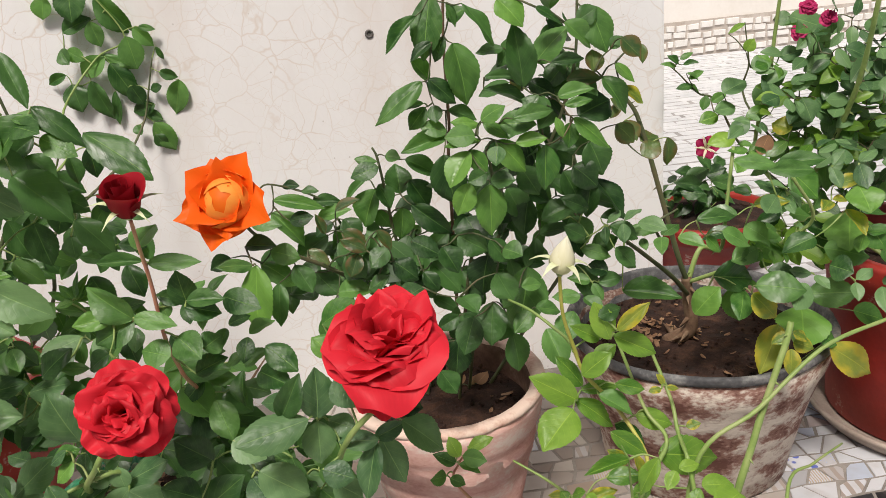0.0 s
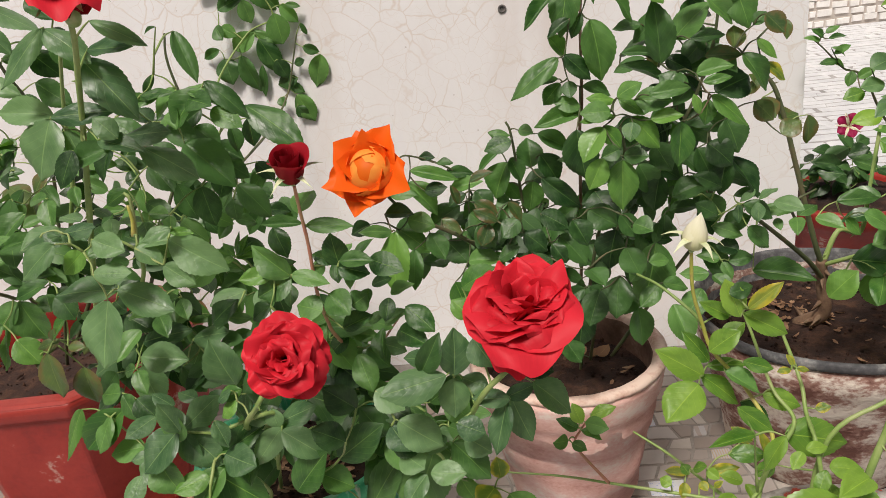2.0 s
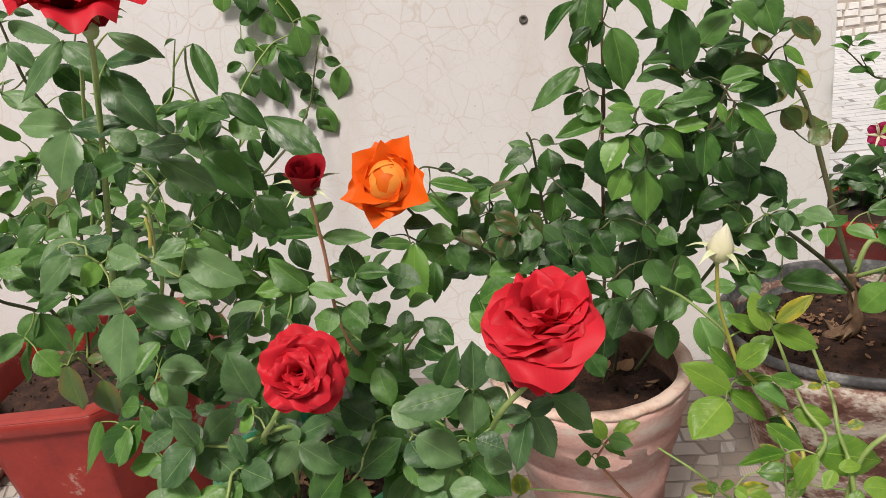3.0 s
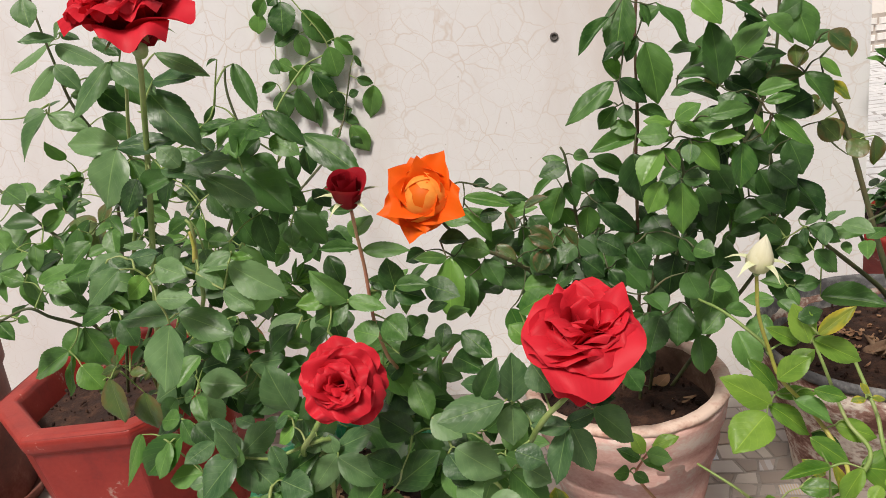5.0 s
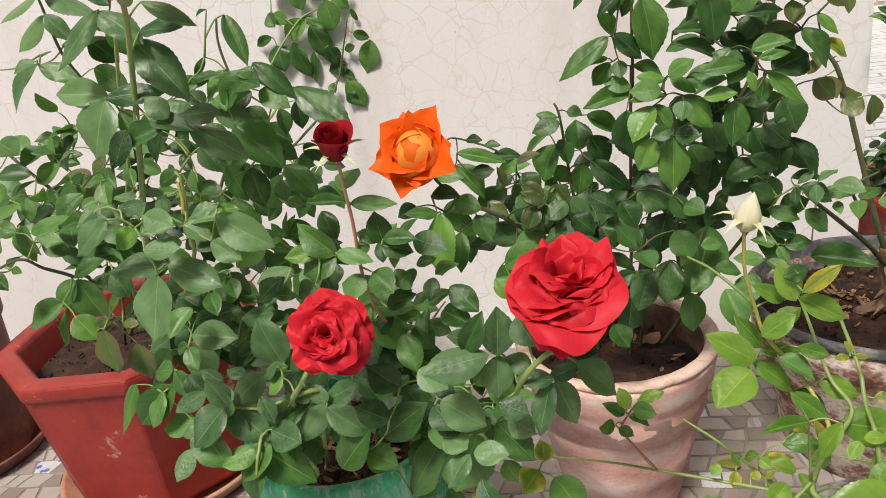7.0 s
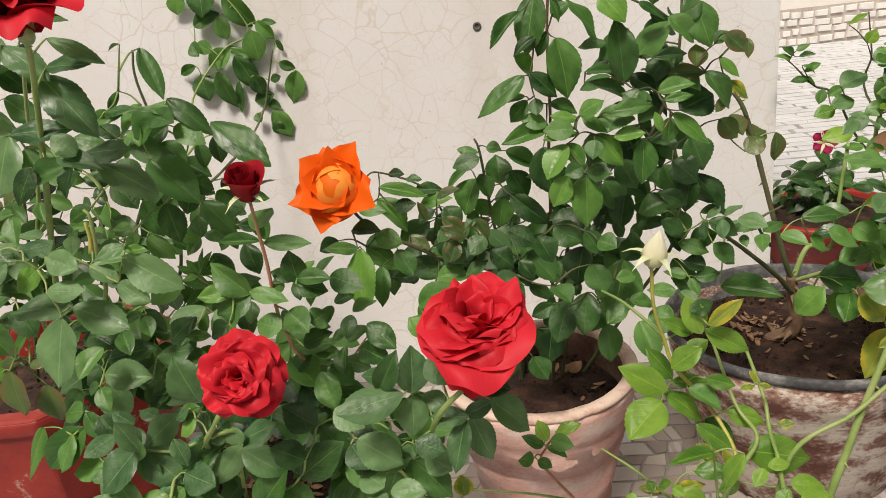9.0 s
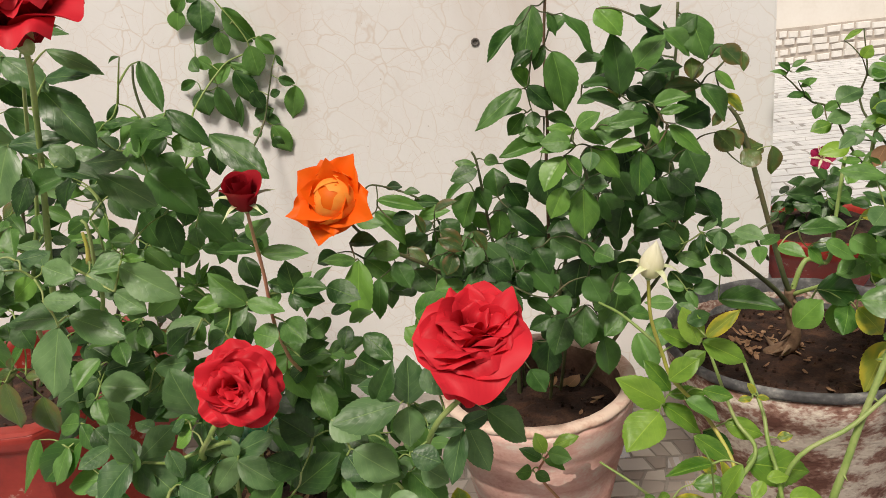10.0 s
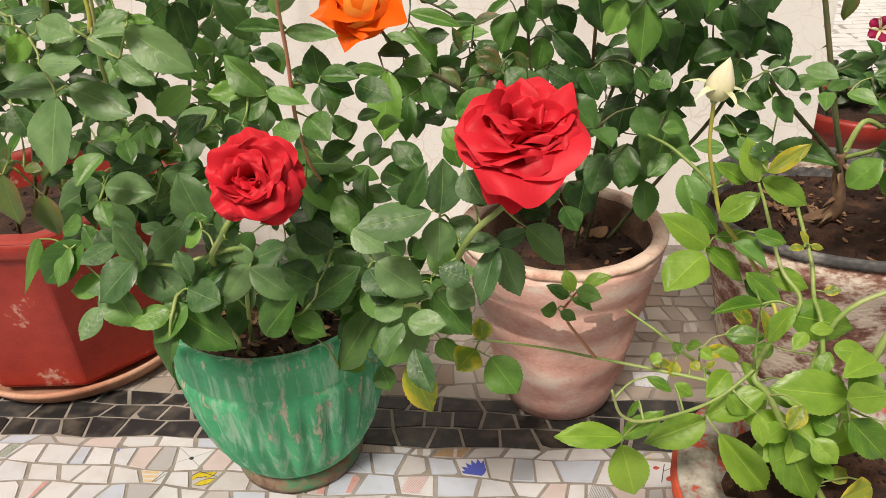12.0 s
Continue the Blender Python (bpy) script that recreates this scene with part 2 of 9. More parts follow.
    L(tm.outputs[2], tr.inputs[0])
    ms = nt.nodes.new("ShaderNodeMixShader")
    ms.inputs[0].default_value = 0.2 + young
    L(bsdf.outputs[0], ms.inputs[1])
    L(tr.outputs[0], ms.inputs[2])
    L(ms.outputs[0], nt.nodes["Material Output"].inputs[0])
    return m


def petal_material(name, deep, bright, base=None, rough=0.55):
    """Velvety petal: deeper colour towards its foot, brighter lip, fine lengthwise streaks."""
    m, nt, bsdf = nodes_of(name)
    L = nt.links.new
    uv = nt.nodes.new("ShaderNodeUVMap")
    uv.uv_map = "leaf"
    sep = nt.nodes.new("ShaderNodeSeparateXYZ")
    L(uv.outputs[0], sep.inputs[0])
    mp = nt.nodes.new("ShaderNodeMapping")
    mp.inputs["Scale"].default_value = (26.0, 2.5, 1.0)
    L(uv.outputs[0], mp.inputs[0])
    n = nt.nodes.new("ShaderNodeTexNoise")
    n.inputs["Scale"].default_value, n.inputs["Detail"].default_value = 1.0, 4.0
    L(mp.outputs[0], n.inputs[0])
    info = nt.nodes.new("ShaderNodeObjectInfo")
    add = nt.nodes.new("ShaderNodeMath")
    add.operation = "MULTIPLY_ADD"
    add.inputs[1].default_value = 0.35
    L(n.outputs["Fac"], add.inputs[0])
    L(sep.outputs[1], add.inputs[2])
    add2 = nt.nodes.new("ShaderNodeMath")
    add2.operation = "MULTIPLY_ADD"
    add2.inputs[1].default_value = 0.3
    L(info.outputs["Random"], add2.inputs[0])
    L(add.outputs[0], add2.inputs[2])
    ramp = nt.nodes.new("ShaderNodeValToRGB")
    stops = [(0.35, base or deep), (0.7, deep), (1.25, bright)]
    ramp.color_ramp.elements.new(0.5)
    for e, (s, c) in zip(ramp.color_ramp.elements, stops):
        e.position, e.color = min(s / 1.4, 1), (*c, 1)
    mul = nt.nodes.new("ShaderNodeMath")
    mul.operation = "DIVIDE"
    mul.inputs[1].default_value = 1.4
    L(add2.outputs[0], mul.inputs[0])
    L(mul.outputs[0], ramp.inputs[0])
    L(ramp.outputs[0], bsdf.inputs["Base Color"])
    bsdf.inputs["Roughness"].default_value = rough
    bsdf.inputs["Specular IOR Level"].default_value = 0.25
    b = nt.nodes.new("ShaderNodeBump")
    b.inputs["Strength"].default_value, b.inputs["Distance"].default_value = 0.12, 0.001
    L(n.outputs["Fac"], b.inputs["Height"])
    L(b.outputs[0], bsdf.inputs["Normal"])
    tr = nt.nodes.new("ShaderNodeBsdfTranslucent")
    L(ramp.outputs[0], tr.inputs[0])
    ms = nt.nodes.new("ShaderNodeMixShader")
    ms.inputs[0].default_value = 0.25
    L(bsdf.outputs[0], ms.inputs[1])
    L(tr.outputs[0], ms.inputs[2])
    L(ms.outputs[0], nt.nodes["Material Output"].inputs[0])
    return m


def worn_green_material():
    """Green pot paint rubbed thin in upright streaks, with chalky scuffs and chips down to the clay."""
    m, nt, bsdf = nodes_of("worn_green_paint")
    L = nt.links.new
    tc = nt.nodes.new("ShaderNodeTexCoord")
    facs = []
    for scale, stretch, lo, hi in ((9.0, (1, 1, 1), 0.35, 0.62), (70.0, (1, 1, 0.10), 0.50, 0.64), (34.0, (1, 1, 0.30), 0.585, 0.635), (160.0, (1, 1, 0.5), 0.60, 0.72)):
        mp = nt.nodes.new("ShaderNodeMapping")
        mp.inputs["Scale"].default_value = stretch
        L(tc.outputs["Object"], mp.inputs[0])
        n = nt.nodes.new("ShaderNodeTexNoise")
        n.inputs["Scale"].default_value, n.inputs["Detail"].default_value, n.inputs["Roughness"].default_value = scale, 7.0, 0.62
        L(mp.outputs[0], n.inputs[0])
        r = nt.nodes.new("ShaderNodeMapRange")
        r.inputs[1].default_value, r.inputs[2].default_value = lo, hi
        L(n.outputs["Fac"], r.inputs[0])
        facs.append(r.outputs[0])
    col = None
    for fac, amount, colour in zip(facs, (1.0, 0.72, 0.9, 0.5), ((0.060, 0.45, 0.215), (0.38, 0.60, 0.46), (0.52, 0.42, 0.34), (0.30, 0.20, 0.14))):
        mul = nt.nodes.new("ShaderNodeMath")
        mul.operation = "MULTIPLY"
        L(fac, mul.inputs[0])
        mul.inputs[1].default_value = amount
        mix = nt.nodes.new("ShaderNodeMix")
        mix.data_type = "RGBA"
        L(mul.outputs[0], mix.inputs[0])
        if col is None:
            mix.inputs[6].default_value = (0.022, 0.27, 0.125, 1)
        else:
            L(col, mix.inputs[6])
        mix.inputs[7].default_value = (*colour, 1)
        col = mix.outputs[2]
    L(col, bsdf.inputs["Base Color"])
    bsdf.inputs["Roughness"].default_value = 0.6
    b = nt.nodes.new("ShaderNodeBump")
    b.invert = True
    b.inputs["Strength"].default_value, b.inputs["Distance"].default_value = 0.5, 0.002
    L(facs[2], b.inputs["Height"])
    L(b.outputs[0], bsdf.inputs["Normal"])
    return m


PLASTER = plaster_material()
SOIL = mottled("dry_soil", [(0.010, 0.0035, 0.002), (0.028, 0.0105, 0.0055), (0.080, 0.035, 0.018)], 0.95, 26, 240, 0.9, dist=0.006)
PINK = mottled("faded_pink_paint", [(0.50, 0.235, 0.20), (0.67, 0.375, 0.325), (0.75, 0.475, 0.425), (0.80, 0.66, 0.60)], 0.8, 10, 150, 0.5, [0.28, 0.42, 0.53, 0.65], stretch=(1, 1, 1.8), detail=11.0)
PINK_RIM = mottled("chalky_pink_lip", [(0.42, 0.23, 0.18), (0.58, 0.38, 0.31), (0.70, 0.54, 0.46)], 0.85, 22, 150, 0.5, [0.30, 0.42, 0.55], detail=9.0)
# dark brown for the pot's inside, with the shadow in there put into the colour
SHADED_CLAY = mottled("soil_stained_clay", [(0.085, 0.042, 0.030), (0.15, 0.080, 0.056), (0.26, 0.155, 0.115)], 0.9, 18, 200, 0.4, [0.32, 0.5, 0.68])
GREEN = worn_green_material()
FOOT = mottled("dirty_green_foot", [(0.13, 0.075, 0.05), (0.24, 0.16, 0.11), (0.06, 0.24, 0.12)], 0.8, 24, 160, 0.5, [0.35, 0.5, 0.62], detail=9.0)
RED = mottled("red_paint", [(0.20, 0.014, 0.010), (0.29, 0.022, 0.014), (0.34, 0.032, 0.02), (0.48, 0.30, 0.25)], 0.5, 14, 130, 0.5, [0.25, 0.46, 0.63, 0.70], detail=12.0)
BROWN = mottled("brown_red_paint", [(0.09, 0.03, 0.022), (0.15, 0.045, 0.03), (0.25, 0.12, 0.09)], 0.7, 10, 120, 0.3)
TERRA = mottled("terracotta", [(0.34, 0.15, 0.09), (0.46, 0.23, 0.15), (0.52, 0.32, 0.23)], 0.85, 12, 180, 0.25)
DRUM = mottled("flaking_whitewashed_drum", [(0.13, 0.055, 0.042), (0.27, 0.155, 0.125), (0.46, 0.38, 0.33), (0.61, 0.55, 0.48)], 0.9, 13, 110, 1.0, [0.38, 0.47, 0.525, 0.585], detail=15.0, stretch=(1, 1, 1.5), dist=0.005)
RUBBER = mottled("weathered_black_rim", [(0.03, 0.03, 0.034), (0.085, 0.085, 0.09), (0.20, 0.20, 0.20), (0.40, 0.36, 0.32)], 0.75, 18, 110, 0.6, [0.3, 0.48, 0.6, 0.72], detail=9.0)
GROUT = mottled("grey_cement", [(0.17, 0.152, 0.137), (0.245, 0.222, 0.20), (0.31, 0.285, 0.26)], 0.9, 16, 200, 0.4)
PAVE = mottled("pale_stone_paving", [(0.50, 0.51, 0.535), (0.60, 0.61, 0.63), (0.68, 0.685, 0.70)], 0.85, 6, 90, 0.25)
CREAM = mottled("cream_wall_paint", [(0.72, 0.685, 0.635), (0.78, 0.75, 0.71), (0.82, 0.80, 0.765)], 0.85, 1.5, 40, 0.15)
BARK = mottled("woody_bark", [(0.09, 0.05, 0.03), (0.17, 0.10, 0.06), (0.24, 0.17, 0.11)], 0.85, 30, 220, 0.5)
CANE = mottled("green_cane", [(0.15, 0.24, 0.06), (0.23, 0.33, 0.09), (0.32, 0.37, 0.15)], 0.5, 14, 150, 0.2)
CANE_DARK = mottled("dark_cane", [(0.045, 0.06, 0.025), (0.08, 0.10, 0.04), (0.15, 0.11, 0.06)], 0.6, 16, 150, 0.3)
CANE_RED = mottled("reddish_cane", [(0.40, 0.14, 0.09), (0.50, 0.22, 0.14), (0.42, 0.32, 0.15)], 0.5, 12, 150, 0.2)
# deep green that also carries the shade between leaves, near black at its darkest
LEAF_DEEP_SHADE = leaf_material("deep_green_leaf", (0.007, 0.034, 0.006), (0.064, 0.158, 0.038), rough=0.40)
LEAF_MID = leaf_material("mid_green_leaf", (0.017, 0.070, 0.011), (0.115, 0.250, 0.060), rough=0.40)
LEAF_DUSTY = leaf_material("dusty_grey_green_leaf", (0.033, 0.094, 0.033), (0.146, 0.264, 0.108), rough=0.40)
LEAF_FRESH = leaf_material("fresh_green_leaf", (0.068, 0.175, 0.024), (0.225, 0.375, 0.055), young=0.1)
LEAF_BRIGHT = leaf_material("bright_green_leaf", (0.036, 0.122, 0.020), (0.140, 0.295, 0.052), rough=0.40)
LEAF_YELLOW = leaf_material("yellowing_leaf", (0.10, 0.19, 0.03), (0.26, 0.30, 0.045), edge=(0.50, 0.40, 0.04), young=0.1)
LEAF_RUSTY = leaf_material("rust_edged_leaf", (0.035, 0.080, 0.022), (0.10, 0.155, 0.042), edge=(0.14, 0.085, 0.03))
LEAF_DRY = leaf_material("dry_curled_leaf", (0.24, 0.12, 0.06), (0.34, 0.19, 0.10), rough=0.7)
# the red's dark foot and bright lip paint in crevice shade and lip light
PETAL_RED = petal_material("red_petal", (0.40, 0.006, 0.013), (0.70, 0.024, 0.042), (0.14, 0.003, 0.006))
PETAL_DARK = petal_material("dark_red_petal", (0.24, 0.006, 0.012), (0.36, 0.010, 0.02), (0.12, 0.003, 0.006))
PETAL_ORANGE = petal_material("orange_petal", (0.84, 0.105, 0.004), (0.90, 0.135, 0.006), (0.90, 0.26, 0.02))
PETAL_PEACH = petal_material("pale_orange_petal", (0.90, 0.24, 0.018), (0.95, 0.40, 0.07), (0.88, 0.17, 0.01))
PETAL_WHITE = petal_material("cream_petal", (0.80, 0.78, 0.54), (0.88, 0.87, 0.70), (0.72, 0.74, 0.42))
PETAL_PINK = petal_material("magenta_petal", (0.42, 0.015, 0.10), (0.55, 0.04, 0.16))
PETAL_PETUNIA = petal_material("dark_magenta_petal", (0.26, 0.006, 0.05), (0.34, 0.012, 0.075))
SEPAL_PALE = mottled("pale_sepal", [(0.42, 0.50, 0.22), (0.58, 0.63, 0.38), (0.68, 0.70, 0.50)], 0.5, 40, 200, 0.1)
SEPAL = mottled("green_sepal", [(0.16, 0.26, 0.07), (0.26, 0.36, 0.13), (0.42, 0.48, 0.27)], 0.5, 40, 200, 0.1)


# ---- the setting ----
WALL_Y, WALL_END = 1.80, 0.795
bm = box(bmesh.new(), (-4.0, WALL_Y, -0.05), (WALL_END, WALL_Y + 0.16, 2.35), 0.006)
mesh_ob("wall_north", bm, PLASTER, "white limewashed wall with a net of hairline cracks", "wall", kind="structure", smooth=False)
bm = bmesh.new()
bmesh.ops.create_grid(bm, x_segments=2, y_segments=2, size=300)
bmesh.ops.translate(bm, verts=bm.verts, vec=(0, 0, -0.012))
GROUND = mesh_ob("ground", bm, PAVE, "pale stone paving of the sunlit yard", "ground", kind="structure", smooth=False)
# ---- far side of the yard ----
bm = box(bmesh.new(), (-6, 6.7, -0.05), (14, 7.0, 2.6), 0.01)
FAR_WALL = mesh_ob("wall_far", bm, CREAM, "cream painted wall across the yard", "wall", kind="structure", smooth=False)
# added wall behind the camera, never in view; it bounces light back
bm = box(bmesh.new(), (-12, -9.3, -0.05), (9, -9.0, 2.6), 0.01)
mesh_ob("wall_south", bm, CREAM, "added cream wall behind the camera, out of view", "wall", kind="structure", smooth=False)
bm = box(bmesh.new(), (-5, -4.5, -0.06), (2.1, 1.97, -0.0018), 0.0)
FLOOR = mesh_ob("floor", bm, GROUT, "cement bed of the broken-tile floor", "floor", kind="structure", smooth=False)


# ---- pots ----
def soil(parent, at, r, z, sides=48, turn=0.0, hump=0.012, seed=1):
    """Lumpy dry earth in a pot."""
    rg = random.Random(seed)
    bm = bmesh.new()
    rings = [[bm.verts.new((at[0], at[1], z + hump))]]
    for k in range(1, 13):
        rr = r * k / 12
        rings.append([bm.verts.new((at[0] + rr * math.cos(a + turn), at[1] + rr * math.sin(a + turn),
                                    z + hump * (1 - (k / 12) ** 2) + (0.005 * noise.noise(Vector((30 * rr * math.cos(a), 30 * rr * math.sin(a), seed))) + rg.uniform(-0.002, 0.002) if k < 12 else -0.004)))
                      for a in (2 * math.pi * i / sides for i in range(sides))])
    for i in range(sides):
        bm.faces.new((rings[0][0], rings[1][i], rings[1][(i + 1) % sides]))
    for a, b in zip(rings[1:], rings[2:]):
        for i in range(sides):
            bm.faces.new((a[i], b[i], b[(i + 1) % sides], a[(i + 1) % sides]))
    return part("soil", bm, SOIL, parent, "dry brown earth")


def crumbs(parent, at, r, z, n, seed):
    """Clods and bits of dead leaf on the earth."""
    rg = random.Random(seed)
    bm = bmesh.new()
    for _ in range(n * 3):
        a, q = rg.uniform(0, 6.283), r * math.sqrt(rg.random()) * 0.96
        s = 0.0009 + 0.0036 * rg.random() ** 2
        m = Matrix.Translation((at[0] + q * math.cos(a), at[1] + q * math.sin(a), z + s * 0.4)) @ Euler((rg.random() * 3, rg.random() * 3, rg.random() * 3)).to_matrix().to_4x4() @ Matrix.Diagonal((s * 1.5, s, s * 0.7, 1))
        bmesh.ops.create_icosphere(bm, subdivisions=1, radius=1, matrix=m)
    return tagged(part("clod", bm, SOIL, parent), kind="stuff")



def litter(parent, at, r, z, n, seed):
    """Curled scraps of dead leaf lying on the earth."""
    rg = random.Random(seed)
    bm = bmesh.new()
    for _ in range(n):
        a, q = rg.uniform(0, 6.283), r * math.sqrt(rg.random()) * 0.9
        L, w = rg.uniform(0.008, 0.026), rg.uniform(0.004, 0.011)
        m = Matrix.Translation((at[0] + q * math.cos(a), at[1] + q * math.sin(a), z + rg.uniform(0.001, 0.006))) @ Euler((rg.uniform(-0.5, 0.5), rg.uniform(-0.5, 0.5), rg.uniform(0, 6.3))).to_matrix().to_4x4()
        row = [[bm.verts.new(m @ Vector((L * (i / 3 - 0.5), s * w * math.sin(math.pi * (0.12 + 0.76 * i / 3)) * 0.5, 0.2 * w * abs(s) + 0.25 * L * (i / 3 - 0.5) ** 2 * 4 * 0.3))) for s in (-1, 0, 1)] for i in range(4)]
        for p, q2 in zip(row, row[1:]):
            for k in range(2):
                bm.faces.new((p[k], p[k + 1], q2[k + 1], q2[k]))
    return tagged(part("leaf_litter", bm, LITTER, parent), kind="stuff")


LITTER = mottled("dead_leaf", [(0.13, 0.06, 0.03), (0.24, 0.13, 0.07), (0.33, 0.21, 0.12)], 0.75, 60, 300, 0.2)
PINK_AT, GREEN_AT, RED_AT, DRUM_AT, FRONT_AT = (0.206, 1.232, 0.0), (-0.24, 1.05, 0.0), (-0.79, 1.36, 0.0), (0.718, 1.402, 0.0), (0.556, 0.80, 0.0)

# pink clay pot with a twisted relief
pot = thing("flower_pot", PINK_AT, "faded pink clay pot with twisted swags, holding a tall rose", "flower pot", "pots")


def swag(r, a, z):
    k = min(1.0, max(0.0, z - 0.03) / 0.03) * min(1.0, max(0.0, 0.25 - z) / 0.02)
    ridge = (0.5 + 0.5 * math.sin(3 * a - 62 * z + 0.7 * math.sin(2 * a))) ** 1.4
    return r + k * (0.0042 * ridge + 0.0025 * math.sin(5 * a + 40 * z) + 0.002 * noise.noise(Vector((6 * math.cos(a), 6 * math.sin(a), 18 * z)))), 0.0


bm = lathe([(0.088, 0.0), (0.096, 0.004), (0.104, 0.03), *[(0.106 + 0.001125 * i, 0.04 + 0.005 * i) for i in range(41)], (0.153, 0.25), (0.158, 0.258), (0.164, 0.27), (0.169, 0.30),
            (0.172, 0.315), (0.160, 0.316), (0.152, 0.27), (0.146, 0.2)], PINK_AT, 96, swag)
bmesh.ops.scale(bm, vec=(1, 1, 1.07), verts=bm.verts)
part("body", bm, PINK, pot)
bm = lathe([(0.1695, 0.3135), (0.1735, 0.3155), (0.1735, 0.3205), (0.170, 0.3238), (0.164, 0.3245), (0.152, 0.3228), (0.148, 0.316), (0.145, 0.27), (0.139, 0.2)], PINK_AT, 96,
           lambda r, a, z: (r + 0.0012 * noise.noise(Vector((9 * math.cos(a), 9 * math.sin(a), 40 * z))), 0.0012 * noise.noise(Vector((7 * math.cos(a), 7 * math.sin(a), 3.0)))), open_foot=True)
bmesh.ops.scale(bm, vec=(1, 1, 1.07), verts=bm.verts)
part("rim", bm, PINK_RIM, pot, "chalky pale lip")
# inner wall, coloured dark for the shadow inside the pot
bm = lathe([(0.1490, 0.3150), (0.1460, 0.3115), (0.1432, 0.27), (0.137, 0.2)], PINK_AT, 64, open_foot=True)
bmesh.ops.scale(bm, vec=(1, 1, 1.07), verts=bm.verts)
part("inner_wall", bm, SHADED_CLAY, pot, "brown clay inside of the pot, its shade painted in")
soil(pot, PINK_AT, 0.147, 0.286, seed=2)
crumbs(pot, PINK_AT, 0.14, 0.294, 110, 3)
litter(pot, PINK_AT, 0.13, 0.297, 9, 51)

# green fluted pot
pot = thing("flower_pot", GREEN_AT, "chipped green painted fluted pot on the tiled floor", "flower pot", "pots")


def flute(r, a, z):
    k = min(1.0, max(0.0, (0.205 - z) / 0.02)) * min(1.0, max(0.0, (z - 0.04) / 0.02))
    return r - 0.010 * k * (1 - abs(math.sin(14 * a))), 0.0


bm = lathe([(0.094, 0.0), (0.105, 0.003), (0.108, 0.014), (0.105, 0.026), (0.103, 0.033), (0.09, 0.034)], GREEN_AT, 64)
part("foot", bm, FOOT, pot, "dirt-stained foot ring")
bm = lathe([(0.100, 0.031), (0.110, 0.037), (0.122, 0.050), (0.136, 0.074), (0.148, 0.104), (0.157, 0.135), (0.163, 0.165), (0.166, 0.190), (0.167, 0.204), (0.164, 0.211),
            (0.162, 0.215), (0.165, 0.219), (0.165, 0.25), (0.167, 0.258), (0.1705, 0.266), (0.1705, 0.276), (0.167, 0.282), (0.155, 0.281), (0.151, 0.274), (0.148, 0.23), (0.137, 0.17)], GREEN_AT, 224, flute)
bmesh.ops.scale(bm, vec=(1, 1, 1.11), verts=bm.verts)
part("body", bm, GREEN, pot)
soil(pot, GREEN_AT, 0.149, 0.276, seed=4)
crumbs(pot, GREEN_AT, 0.14, 0.286, 120, 5)
litter(pot, GREEN_AT, 0.135, 0.288, 110, 52)


def sided_pot(at, label, material, r_base, r_rim, h, sides, turn, drop=0.062, soft=0.0035):
    pot = thing("flower_pot", at, label, "flower pot", "pots")
    bm = lathe([(r_base, 0.03), (r_base + 0.004, 0.034), (r_base + (r_rim - r_base) * 0.55, h * 0.6), (r_rim * 0.955, h - 0.042), (r_rim * 0.995, h - 0.034), (r_rim + 0.004, h - 0.012), (r_rim, h - 0.003), (r_rim - 0.006, h),
                (r_rim - 0.04, h), (r_rim - 0.047, h - 0.008), (r_rim * 0.77, h - 0.07), (r_rim * 0.7, h - 0.15)], at, sides, None, turn)
    bmesh.ops.bevel(bm, geom=[e for e in bm.edges], offset=soft, segments=3 if soft > 0.005 else 2, affect="EDGES", profile=0.6)
    part("body", bm, material, pot, smooth=False)
    soil(pot, at, r_rim * 0.79, h - drop, sides, turn, seed=6)
    crumbs(pot, at, r_rim * 0.7, h - drop + 0.012, 90, 7)
    return pot


def saucer(at, r, material, label):
    bm = lathe([(r * 0.82, 0.0), (r * 0.9, 0.004), (r * 0.98, 0.028), (r, 0.036), (r * 0.985, 0.041), (r * 0.95, 0.038), (r * 0.88, 0.014), (r * 0.5, 0.012)], at, 64)
    return mesh_ob("saucer", bm, material, label, "saucer", "saucers")


sided_pot(RED_AT, "red painted eight-sided flared pot standing in a saucer", RED, 0.21, 0.268, 0.37, 8, radians(27), soft=0.007)
saucer(RED_AT, 0.238, TERRA, "terracotta saucer under the red pot")
BROWN_AT = (-1.37, 1.42, 0.0)
pot = thing("flower_pot", BROWN_AT, "dark brown-red round pot beside the wall", "flower pot", "pots")
bm = lathe([(0.15, 0.012), (0.155, 0.02), (0.162, 0.2), (0.168, 0.33), (0.178, 0.345), (0.182, 0.40), (0.178, 0.41), (0.16, 0.41), (0.156, 0.40), (0.15, 0.3)], BROWN_AT, 64)
part("body", bm, BROWN, pot)
soil(pot, BROWN_AT, 0.157, 0.375, seed=8)
saucer(BROWN_AT, 0.195, BROWN, "dark brown saucer under the round pot")

# drum-like pot with a black rim
pot = thing("flower_pot", DRUM_AT, "whitewash-flaked drum pot with a black weathered rim", "flower pot", "pots")


def dent(r, a, z):
    bump = noise.noise(Vector((3.5 * math.cos(a), 3.5 * math.sin(a), 22 * z))) + 0.6 * noise.noise(Vector((11 * math.cos(a), 11 * math.sin(a), 60 * z)))
    return 1.08 * r * (1 + 0.012 * math.sin(2 * a + 5 * z) + 0.006 * math.sin(7 * a + 20 * z)) + 0.0022 * bump, (0.002 * bump if z > 0.2 else 0.0)


